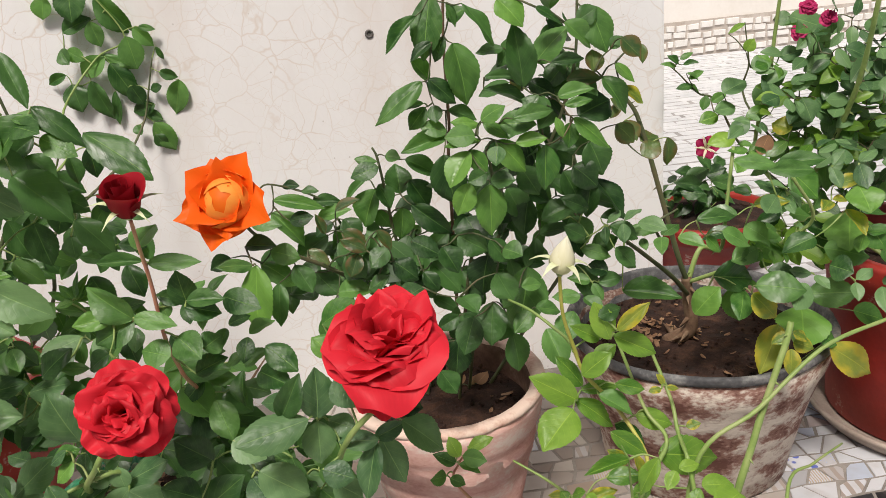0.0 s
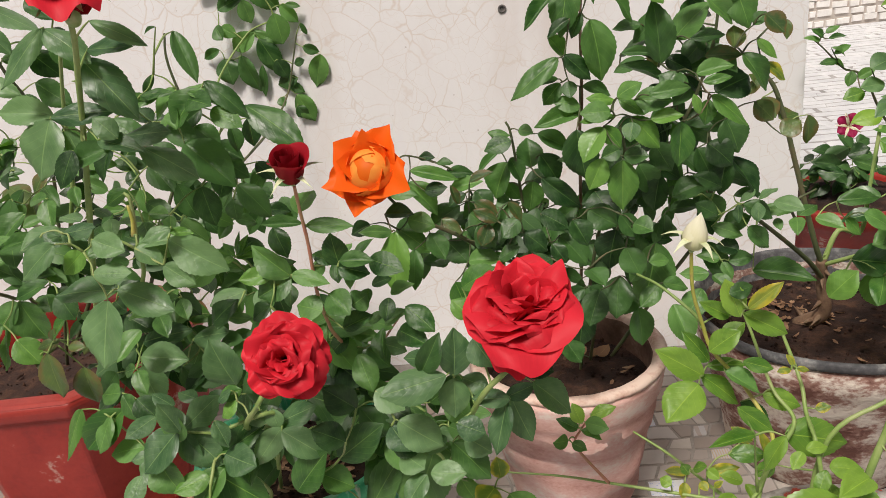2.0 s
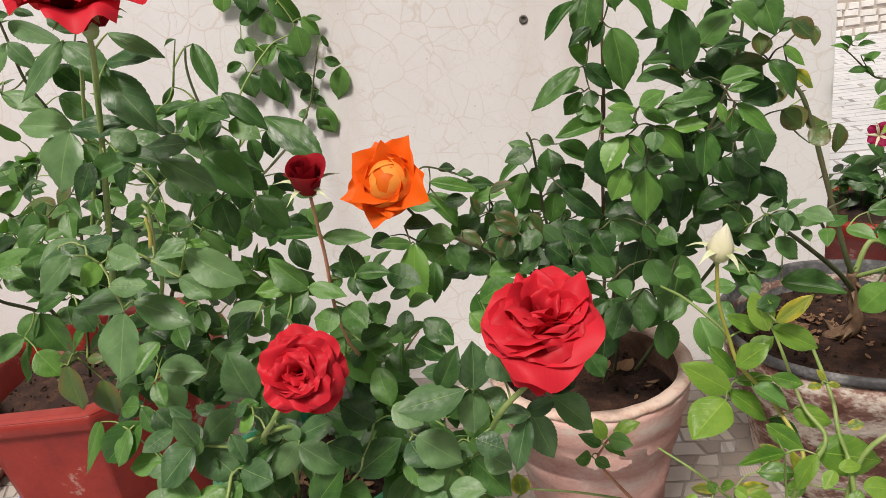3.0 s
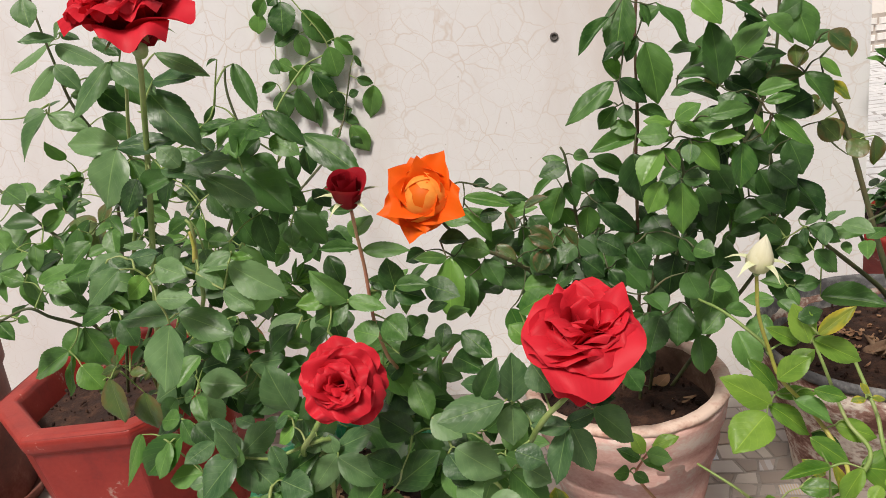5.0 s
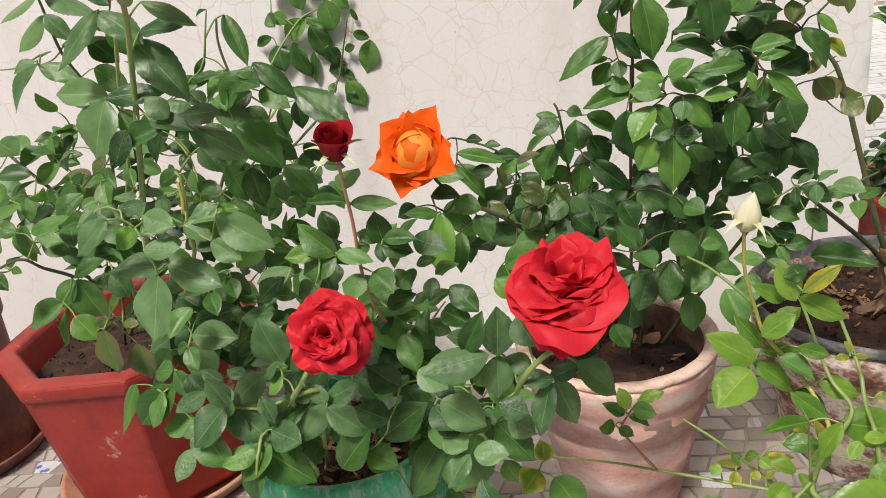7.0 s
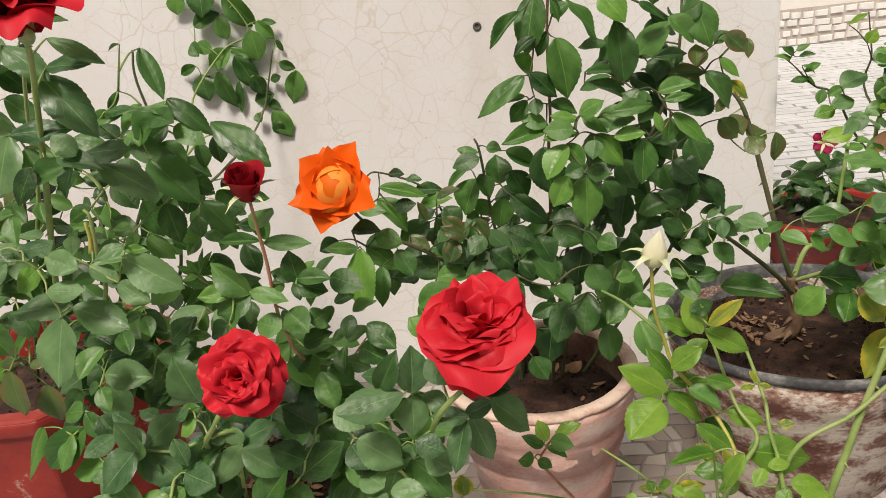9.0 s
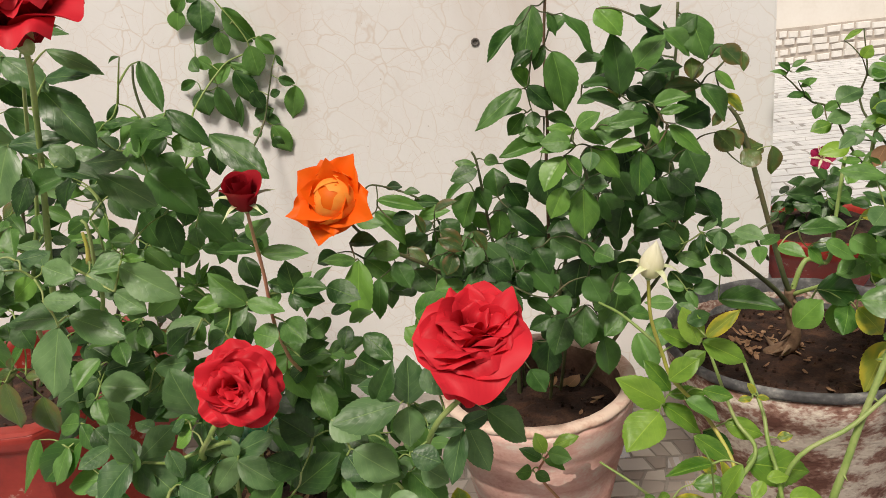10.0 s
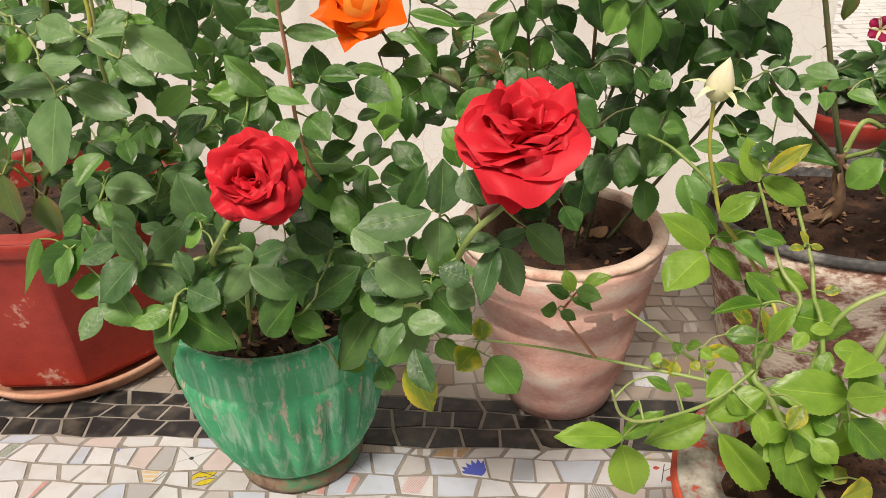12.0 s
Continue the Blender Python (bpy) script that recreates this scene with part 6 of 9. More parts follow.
leaf(GREEN_ROSE, LEAF_BRIGHT, (0.041, 0.857, 0.376), (0.055, 0.848, 0.348), 0.025)
leaf(GREEN_ROSE, LEAF_BRIGHT, (0.104, 0.850, 0.353), (0.136, 0.829, 0.317), 0.045)
leaf(GREEN_ROSE, LEAF_BRIGHT, (-0.066, 0.868, 0.331), (-0.082, 0.842, 0.337), 0.029)
leaf(GREEN_ROSE, LEAF_BRIGHT, (-0.226, 0.944, 0.687), (-0.222, 0.941, 0.717), 0.010)
leaf(GREEN_ROSE, LEAF_BRIGHT, (-0.226, 0.947, 0.685), (-0.208, 0.946, 0.712), 0.009)
leaf(GREEN_ROSE, LEAF_BRIGHT, (-0.231, 0.948, 0.685), (-0.242, 0.946, 0.703), 0.010)
leaf(GREEN_ROSE, LEAF_BRIGHT, (-0.227, 0.955, 0.682), (-0.202, 0.952, 0.694), 0.009)
leaf(GREEN_ROSE, LEAF_BRIGHT, (-0.233, 0.958, 0.679), (-0.196, 0.948, 0.682), 0.011)
leaf(GREEN_ROSE, LEAF_BRIGHT, (-0.239, 0.955, 0.681), (-0.258, 0.952, 0.695), 0.009)
leaf(GREEN_ROSE, LEAF_BRIGHT, (-0.223, 0.949, 0.686), (-0.205, 0.945, 0.704), 0.007)
leaf(GREEN_ROSE, LEAF_BRIGHT, (-0.235, 0.953, 0.679), (-0.251, 0.945, 0.678), 0.010)
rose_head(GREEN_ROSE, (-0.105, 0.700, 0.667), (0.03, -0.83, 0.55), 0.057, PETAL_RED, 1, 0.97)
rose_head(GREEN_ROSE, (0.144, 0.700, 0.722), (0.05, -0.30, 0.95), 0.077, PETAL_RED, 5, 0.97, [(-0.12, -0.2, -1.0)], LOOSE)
fill(GREEN_ROSE, LEAF_MID, (-0.117, 0.970, 0.540), (0.06, 0.05, 0.06), 14, 61)
fill(GREEN_ROSE, LEAF_MID, (-0.241, 1.000, 0.623), (0.07, 0.04, 0.05), 14, 62)
fill(GREEN_ROSE, LEAF_MID, (-0.010, 0.880, 0.449), (0.08, 0.04, 0.05), 16, 63)
fill(RED_ROSE, LEAF_MID, (-0.376, 1.050, 0.721), (0.08, 0.05, 0.08), 22, 64)
fill(RED_ROSE, LEAF_MID, (-0.647, 1.050, 0.692), (0.10, 0.05, 0.07), 22, 65)
fill(RED_ROSE, LEAF_MID, (-0.616, 1.150, 0.798), (0.08, 0.05, 0.08), 20, 66)
fill(RED_ROSE, LEAF_MID, (-0.378, 1.080, 0.579), (0.09, 0.05, 0.06), 20, 67)
rose_bud(GREEN_ROSE, (-0.079, 0.776, 0.826), (0.08, -0.42, 1.0), 0.044, 0.0180, PETAL_DARK, 4, 0.55)

# rose in the pink pot
PINK_ROSE = plant("rose_bush", (0.225, 1.27, 0.275), "dark green bushy rose with an orange bloom in the pink pot")
cane(PINK_ROSE, BARK, [(0.195, 1.270, 0.265), (0.240, 1.290, 0.429), (0.249, 1.290, 0.575), (0.254, 1.280, 0.722), (0.259, 1.270, 0.774), (0.261, 1.250, 0.903), (0.268, 1.240, 0.988)], 0.0040, 0.0026)
cane(PINK_ROSE, CANE_DARK, [(0.245, 1.270, 0.265), (0.286, 1.250, 0.506), (0.334, 1.200, 0.635), (0.384, 1.160, 0.735), (0.412, 1.150, 0.798), (0.434, 1.150, 0.871), (0.440, 1.150, 0.957)], 0.0036, 0.0024)
cane(PINK_ROSE, CANE_DARK, [(0.225, 1.240, 0.265), (0.263, 1.200, 0.548), (0.291, 1.130, 0.662), (0.300, 1.100, 0.727), (0.292, 1.080, 0.773)], 0.0036, 0.0025)
cane(PINK_ROSE, CANE_DARK, [(0.175, 1.270, 0.265), (0.174, 1.250, 0.474), (0.103, 1.220, 0.535), (0.049, 1.150, 0.607), (-0.005, 1.120, 0.651), (-0.034, 1.090, 0.691), (-0.051, 1.090, 0.719)], 0.0050, 0.0025)
cane(PINK_ROSE, CANE_DARK, [(0.185, 1.290, 0.265), (0.185, 1.270, 0.485), (0.155, 1.250, 0.598), (0.148, 1.230, 0.682), (0.142, 1.220, 0.745), (0.136, 1.220, 0.763)], 0.0040, 0.0020)
cane(PINK_ROSE, CANE_DARK, [(0.157, 1.250, 0.497), (0.104, 1.250, 0.543), (0.075, 1.250, 0.626), (0.044, 1.250, 0.683), (-0.022, 1.220, 0.724), (-0.043, 1.200, 0.721)], 0.0030, 0.0015)
cane(PINK_ROSE, CANE_DARK, [(0.275, 1.290, 0.265), (0.373, 1.250, 0.437), (0.441, 1.220, 0.562), (0.438, 1.180, 0.674), (0.429, 1.160, 0.730)], 0.0042, 0.0028)
leaf(PINK_ROSE, LEAF_MID, (0.244, 1.199, 0.970), (0.224, 1.172, 0.894), 0.040)
leaf(PINK_ROSE, LEAF_MID, (0.219, 1.181, 0.946), (0.175, 1.159, 0.909), 0.019)
leaf(PINK_ROSE, LEAF_DEEP_SHADE, (0.265, 1.185, 0.960), (0.278, 1.181, 0.930), 0.014)
leaf(PINK_ROSE, LEAF_DEEP_SHADE, (0.286, 1.173, 0.957), (0.332, 1.163, 0.911), 0.020)
leaf(PINK_ROSE, LEAF_DEEP_SHADE, (0.238, 1.181, 0.910), (0.207, 1.169, 0.895), 0.017)
leaf(PINK_ROSE, LEAF_MID, (0.269, 1.181, 0.904), (0.289, 1.172, 0.824), 0.044)
leaf(PINK_ROSE, LEAF_MID, (0.231, 1.201, 0.857), (0.210, 1.196, 0.887), 0.028)
leaf(PINK_ROSE, LEAF_DEEP_SHADE, (0.230, 1.171, 0.861), (0.266, 1.166, 0.828), 0.027)
leaf(PINK_ROSE, LEAF_MID, (0.218, 1.175, 0.857), (0.148, 1.157, 0.815), 0.031)
leaf(PINK_ROSE, LEAF_DEEP_SHADE, (0.218, 1.204, 0.823), (0.171, 1.185, 0.822), 0.012)
leaf(PINK_ROSE, LEAF_MID, (0.221, 1.194, 0.818), (0.195, 1.188, 0.792), 0.026)
leaf(PINK_ROSE, LEAF_DEEP_SHADE, (0.234, 1.187, 0.821), (0.233, 1.174, 0.800), 0.021)
leaf(PINK_ROSE, LEAF_MID, (0.247, 1.183, 0.781), (0.213, 1.181, 0.799), 0.023)
leaf(PINK_ROSE, LEAF_MID, (0.249, 1.193, 0.773), (0.185, 1.170, 0.769), 0.025)
leaf(PINK_ROSE, LEAF_DEEP_SHADE, (0.256, 1.199, 0.809), (0.295, 1.194, 0.797), 0.022)
leaf(PINK_ROSE, LEAF_DEEP_SHADE, (0.257, 1.191, 0.915), (0.239, 1.186, 0.886), 0.018)
leaf(PINK_ROSE, LEAF_MID, (0.267, 1.198, 0.936), (0.290, 1.195, 0.952), 0.024)
leaf(PINK_ROSE, LEAF_BRIGHT, (0.283, 1.058, 0.814), (0.252, 1.046, 0.827), 0.016)
leaf(PINK_ROSE, LEAF_BRIGHT, (0.283, 1.025, 0.826), (0.307, 1.021, 0.846), 0.027)
leaf(PINK_ROSE, LEAF_BRIGHT, (0.289, 1.057, 0.816), (0.320, 1.047, 0.797), 0.019)
leaf(PINK_ROSE, LEAF_MID, (0.274, 1.037, 0.805), (0.239, 1.029, 0.811), 0.026)
leaf(PINK_ROSE, LEAF_BRIGHT, (0.281, 1.051, 0.795), (0.236, 1.033, 0.796), 0.013)
leaf(PINK_ROSE, LEAF_BRIGHT, (0.265, 1.041, 0.783), (0.234, 1.021, 0.750), 0.032)
leaf(PINK_ROSE, LEAF_BRIGHT, (0.267, 1.044, 0.784), (0.287, 1.040, 0.756), 0.023)
leaf(PINK_ROSE, LEAF_BRIGHT, (0.304, 1.053, 0.790), (0.340, 1.040, 0.754), 0.030)
leaf(PINK_ROSE, LEAF_BRIGHT, (0.300, 1.022, 0.791), (0.294, 1.008, 0.772), 0.021)
leaf(PINK_ROSE, LEAF_MID, (0.282, 1.021, 0.758), (0.260, 1.012, 0.751), 0.020)
leaf(PINK_ROSE, LEAF_MID, (0.291, 1.039, 0.743), (0.320, 1.027, 0.745), 0.022)
leaf(PINK_ROSE, LEAF_BRIGHT, (0.288, 1.036, 0.737), (0.286, 1.026, 0.674), 0.038)
leaf(PINK_ROSE, LEAF_BRIGHT, (0.262, 1.031, 0.744), (0.243, 1.024, 0.707), 0.028)
leaf(PINK_ROSE, LEAF_BRIGHT, (0.328, 1.042, 0.788), (0.366, 1.038, 0.791), 0.020)
leaf(PINK_ROSE, LEAF_BRIGHT, (0.367, 1.050, 0.778), (0.362, 1.041, 0.723), 0.033)
leaf(PINK_ROSE, LEAF_MID, (0.325, 1.034, 0.822), (0.372, 1.029, 0.833), 0.020)
leaf(PINK_ROSE, LEAF_MID, (0.311, 1.059, 0.812), (0.353, 1.041, 0.812), 0.030)
leaf(PINK_ROSE, LEAF_BRIGHT, (0.402, 1.054, 0.803), (0.396, 1.045, 0.774), 0.021)
leaf(PINK_ROSE, LEAF_BRIGHT, (0.403, 1.036, 0.812), (0.447, 1.028, 0.776), 0.029)
leaf(PINK_ROSE, LEAF_MID, (0.388, 1.053, 0.839), (0.430, 1.047, 0.849), 0.021)
leaf(PINK_ROSE, LEAF_BRIGHT, (0.389, 1.022, 0.834), (0.422, 1.019, 0.839), 0.012)
leaf(PINK_ROSE, LEAF_BRIGHT, (0.385, 1.024, 0.794), (0.380, 1.020, 0.818), 0.012)
leaf(PINK_ROSE, LEAF_DEEP_SHADE, (0.240, 1.160, 0.752), (0.247, 1.149, 0.682), 0.047)
leaf(PINK_ROSE, LEAF_DEEP_SHADE, (0.437, 1.150, 0.791), (0.489, 1.165, 0.809), 0.050)
leaf(PINK_ROSE, LEAF_MID, (0.304, 1.138, 0.843), (0.367, 1.111, 0.826), 0.019)
leaf(PINK_ROSE, LEAF_DEEP_SHADE, (0.305, 1.132, 0.862), (0.349, 1.115, 0.863), 0.008)
leaf(PINK_ROSE, LEAF_DEEP_SHADE, (0.352, 1.108, 0.850), (0.348, 1.104, 0.927), 0.037)
leaf(PINK_ROSE, LEAF_MID, (0.374, 1.121, 0.877), (0.411, 1.112, 0.922), 0.043)
leaf(PINK_ROSE, LEAF_DEEP_SHADE, (0.388, 1.088, 0.878), (0.429, 1.083, 0.882), 0.014)
leaf(PINK_ROSE, LEAF_MID, (0.411, 1.102, 0.925), (0.446, 1.097, 0.895), 0.030)
leaf(PINK_ROSE, LEAF_MID, (0.374, 1.101, 0.948), (0.407, 1.092, 0.930), 0.021)
leaf(PINK_ROSE, LEAF_MID, (0.448, 1.118, 0.940), (0.467, 1.099, 0.886), 0.039)
leaf(PINK_ROSE, LEAF_BRIGHT, (0.326, 1.110, 0.962), (0.355, 1.091, 0.932), 0.039)
leaf(PINK_ROSE, LEAF_DEEP_SHADE, (0.369, 1.152, 0.846), (0.398, 1.136, 0.827), 0.028)
leaf(PINK_ROSE, LEAF_RUSTY, (0.420, 1.139, 0.845), (0.462, 1.124, 0.847), 0.021)
leaf(PINK_ROSE, LEAF_MID, (0.465, 1.124, 0.845), (0.495, 1.104, 0.803), 0.030)
leaf(PINK_ROSE, LEAF_RUSTY, (0.449, 1.106, 0.858), (0.449, 1.117, 0.884), 0.026)
leaf(PINK_ROSE, LEAF_BRIGHT, (0.488, 1.138, 0.860), (0.512, 1.129, 0.836), 0.016)
leaf(PINK_ROSE, LEAF_DEEP_SHADE, (0.470, 1.098, 0.886), (0.484, 1.097, 0.901), 0.016)
leaf(PINK_ROSE, LEAF_RUSTY, (0.479, 1.079, 0.900), (0.500, 1.072, 0.877), 0.025)
leaf(PINK_ROSE, LEAF_RUSTY, (0.521, 1.128, 0.883), (0.521, 1.120, 0.860), 0.012)
leaf(PINK_ROSE, LEAF_YELLOW, (0.499, 1.141, 0.827), (0.528, 1.134, 0.808), 0.024)
leaf(PINK_ROSE, LEAF_RUSTY, (0.495, 1.163, 0.768), (0.519, 1.152, 0.745), 0.030)
leaf(PINK_ROSE, LEAF_RUSTY, (0.527, 1.142, 0.723), (0.554, 1.149, 0.738), 0.028)
leaf(PINK_ROSE, LEAF_DEEP_SHADE, (0.450, 1.145, 0.751), (0.469, 1.130, 0.709), 0.041)
leaf(PINK_ROSE, LEAF_DEEP_SHADE, (0.463, 1.166, 0.687), (0.502, 1.138, 0.640), 0.034)
leaf(PINK_ROSE, LEAF_DEEP_SHADE, (0.450, 1.139, 0.694), (0.434, 1.121, 0.651), 0.030)
leaf(PINK_ROSE, LEAF_RUSTY, (0.356, 1.144, 0.837), (0.347, 1.152, 0.860), 0.023)
leaf(PINK_ROSE, LEAF_DEEP_SHADE, (0.370, 1.091, 0.836), (0.352, 1.074, 0.812), 0.029)
leaf(PINK_ROSE, LEAF_DEEP_SHADE, (0.436, 1.160, 0.848), (0.417, 1.170, 0.879), 0.034)
leaf(PINK_ROSE, LEAF_DEEP_SHADE, (0.424, 1.167, 0.863), (0.392, 1.156, 0.839), 0.034)
leaf(PINK_ROSE, LEAF_DEEP_SHADE, (0.429, 1.109, 0.925), (0.456, 1.108, 0.939), 0.024)
leaf(PINK_ROSE, LEAF_DEEP_SHADE, (0.388, 1.109, 0.816), (0.352, 1.106, 0.832), 0.022)
leaf(PINK_ROSE, LEAF_DEEP_SHADE, (0.423, 1.135, 0.721), (0.454, 1.117, 0.698), 0.039)
leaf(PINK_ROSE, LEAF_DEEP_SHADE, (0.414, 1.161, 0.707), (0.434, 1.147, 0.667), 0.037)
leaf(PINK_ROSE, LEAF_DEEP_SHADE, (0.343, 1.109, 0.736), (0.363, 1.103, 0.696), 0.034)
leaf(PINK_ROSE, LEAF_DEEP_SHADE, (0.355, 1.139, 0.678), (0.340, 1.125, 0.632), 0.035)
leaf(PINK_ROSE, LEAF_DEEP_SHADE, (0.326, 1.142, 0.697), (0.346, 1.131, 0.655), 0.035)
leaf(PINK_ROSE, LEAF_DEEP_SHADE, (0.263, 1.159, 0.655), (0.281, 1.120, 0.632), 0.047)
leaf(PINK_ROSE, LEAF_DEEP_SHADE, (0.273, 1.101, 0.706), (0.298, 1.105, 0.734), 0.031)
leaf(PINK_ROSE, LEAF_DEEP_SHADE, (0.170, 1.237, 0.682), (0.170, 1.248, 0.725), 0.038)
leaf(PINK_ROSE, LEAF_MID, (0.155, 1.210, 0.750), (0.176, 1.202, 0.748), 0.019)
leaf(PINK_ROSE, LEAF_MID, (0.107, 1.246, 0.742), (0.140, 1.240, 0.738), 0.014)
leaf(PINK_ROSE, LEAF_MID, (0.141, 1.204, 0.736), (0.102, 1.193, 0.731), 0.026)
leaf(PINK_ROSE, LEAF_DEEP_SHADE, (0.120, 1.250, 0.708), (0.083, 1.233, 0.686), 0.007)
leaf(PINK_ROSE, LEAF_MID, (0.131, 1.244, 0.689), (0.102, 1.231, 0.641), 0.043)
leaf(PINK_ROSE, LEAF_DEEP_SHADE, (0.138, 1.226, 0.701), (0.155, 1.215, 0.669), 0.028)
leaf(PINK_ROSE, LEAF_DEEP_SHADE, (0.131, 1.254, 0.652), (0.145, 1.245, 0.625), 0.026)
leaf(PINK_ROSE, LEAF_DEEP_SHADE, (0.187, 1.217, 0.665), (0.239, 1.196, 0.620), 0.032)
leaf(PINK_ROSE, LEAF_MID, (0.171, 1.258, 0.649), (0.165, 1.251, 0.602), 0.037)
leaf(PINK_ROSE, LEAF_DEEP_SHADE, (0.185, 1.202, 0.743), (0.230, 1.195, 0.719), 0.026)
leaf(PINK_ROSE, LEAF_DEEP_SHADE, (0.187, 1.234, 0.700), (0.213, 1.220, 0.661), 0.037)
leaf(PINK_ROSE, LEAF_BRIGHT, (-0.020, 1.211, 0.701), (0.051, 1.200, 0.686), 0.020)
leaf(PINK_ROSE, LEAF_MID, (-0.032, 1.236, 0.673), (0.014, 1.216, 0.630), 0.037)
leaf(PINK_ROSE, LEAF_MID, (0.037, 1.241, 0.654), (0.087, 1.233, 0.669), 0.026)
leaf(PINK_ROSE, LEAF_DEEP_SHADE, (0.061, 1.204, 0.657), (0.033, 1.196, 0.644), 0.023)
leaf(PINK_ROSE, LEAF_DEEP_SHADE, (0.045, 1.250, 0.621), (-0.002, 1.228, 0.601), 0.037)
leaf(PINK_ROSE, LEAF_MID, (-0.063, 1.219, 0.665), (-0.021, 1.204, 0.665), 0.020)
leaf(PINK_ROSE, LEAF_DEEP_SHADE, (-0.009, 1.239, 0.714), (0.014, 1.230, 0.717), 0.015)
leaf(PINK_ROSE, LEAF_DEEP_SHADE, (0.022, 1.214, 0.710), (0.045, 1.206, 0.714), 0.013)
leaf(PINK_ROSE, LEAF_DEEP_SHADE, (0.030, 1.250, 0.679), (0.072, 1.240, 0.683), 0.019)
leaf(PINK_ROSE, LEAF_DEEP_SHADE, (0.079, 1.206, 0.659), (0.103, 1.191, 0.633), 0.032)
leaf(PINK_ROSE, LEAF_DEEP_SHADE, (0.112, 1.209, 0.626), (0.083, 1.195, 0.606), 0.032)
leaf(PINK_ROSE, LEAF_DEEP_SHADE, (0.066, 1.209, 0.621), (0.095, 1.197, 0.594), 0.033)
leaf(PINK_ROSE, LEAF_DEEP_SHADE, (-0.001, 1.206, 0.667), (0.032, 1.195, 0.675), 0.022)
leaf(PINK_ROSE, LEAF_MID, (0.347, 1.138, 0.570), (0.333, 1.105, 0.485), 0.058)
leaf(PINK_ROSE, LEAF_DEEP_SHADE, (0.290, 1.149, 0.593), (0.270, 1.130, 0.544), 0.044)
leaf(PINK_ROSE, LEAF_DEEP_SHADE, (0.206, 1.168, 0.585), (0.244, 1.144, 0.549), 0.042)
leaf(PINK_ROSE, LEAF_DEEP_SHADE, (0.289, 1.120, 0.528), (0.277, 1.095, 0.474), 0.042)
leaf(PINK_ROSE, LEAF_DEEP_SHADE, (0.236, 1.037, 0.583), (0.255, 1.009, 0.577), 0.033)
leaf(PINK_ROSE, LEAF_DEEP_SHADE, (0.198, 1.030, 0.475), (0.215, 1.013, 0.448), 0.034)
leaf(PINK_ROSE, LEAF_DEEP_SHADE, (0.151, 1.080, 0.629), (0.183, 1.070, 0.608), 0.031)
leaf(PINK_ROSE, LEAF_DEEP_SHADE, (0.083, 1.129, 0.629), (0.102, 1.115, 0.597), 0.032)
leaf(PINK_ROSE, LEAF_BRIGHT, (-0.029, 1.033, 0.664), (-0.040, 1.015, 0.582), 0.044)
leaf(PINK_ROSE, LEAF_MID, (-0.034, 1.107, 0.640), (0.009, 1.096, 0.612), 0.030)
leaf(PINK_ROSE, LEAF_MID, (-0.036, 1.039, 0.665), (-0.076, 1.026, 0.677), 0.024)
leaf(PINK_ROSE, LEAF_DEEP_SHADE, (-0.012, 1.080, 0.617), (-0.019, 1.062, 0.563), 0.027)
leaf(PINK_ROSE, LEAF_DEEP_SHADE, (0.012, 1.099, 0.634), (0.030, 1.082, 0.599), 0.030)
leaf(PINK_ROSE, LEAF_DEEP_SHADE, (0.028, 1.171, 0.591), (0.056, 1.159, 0.557), 0.037)
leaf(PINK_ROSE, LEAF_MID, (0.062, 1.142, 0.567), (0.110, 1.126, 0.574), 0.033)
leaf(PINK_ROSE, LEAF_DEEP_SHADE, (0.112, 1.067, 0.598), (0.141, 1.065, 0.614), 0.023)
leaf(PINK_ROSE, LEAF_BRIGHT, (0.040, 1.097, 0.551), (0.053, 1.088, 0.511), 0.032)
leaf(PINK_ROSE, LEAF_DEEP_SHADE, (-0.086, 1.138, 0.643), (-0.113, 1.126, 0.636), 0.023)
leaf(PINK_ROSE, LEAF_DEEP_SHADE, (-0.047, 1.081, 0.678), (-0.009, 1.074, 0.681), 0.025)
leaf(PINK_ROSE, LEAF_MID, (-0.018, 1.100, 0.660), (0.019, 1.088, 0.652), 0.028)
leaf(PINK_ROSE, LEAF_DEEP_SHADE, (0.074, 1.146, 0.597), (0.108, 1.133, 0.599), 0.030)
leaf(PINK_ROSE, LEAF_DEEP_SHADE, (0.144, 1.067, 0.655), (0.119, 1.054, 0.637), 0.028)
leaf(PINK_ROSE, LEAF_DEEP_SHADE, (0.179, 1.156, 0.629), (0.218, 1.144, 0.611), 0.034)
leaf(PINK_ROSE, LEAF_DEEP_SHADE, (0.218, 1.028, 0.662), (0.236, 1.010, 0.635), 0.033)
leaf(PINK_ROSE, LEAF_DEEP_SHADE, (0.243, 1.058, 0.665), (0.277, 1.044, 0.643), 0.034)
leaf(PINK_ROSE, LEAF_DEEP_SHADE, (0.283, 1.032, 0.663), (0.302, 1.024, 0.632), 0.030)
leaf(PINK_ROSE, LEAF_DEEP_SHADE, (0.185, 1.035, 0.605), (0.153, 1.018, 0.599), 0.031)
leaf(PINK_ROSE, LEAF_DEEP_SHADE, (0.231, 1.178, 0.483), (0.252, 1.145, 0.468), 0.041)
leaf(PINK_ROSE, LEAF_DEEP_SHADE, (0.255, 1.082, 0.526), (0.234, 1.061, 0.483), 0.036)
leaf(PINK_ROSE, LEAF_DEEP_SHADE, (0.289, 1.035, 0.612), (0.305, 1.026, 0.573), 0.033)
leaf(PINK_ROSE, LEAF_DEEP_SHADE, (0.210, 1.150, 0.458), (0.232, 1.141, 0.422), 0.035)
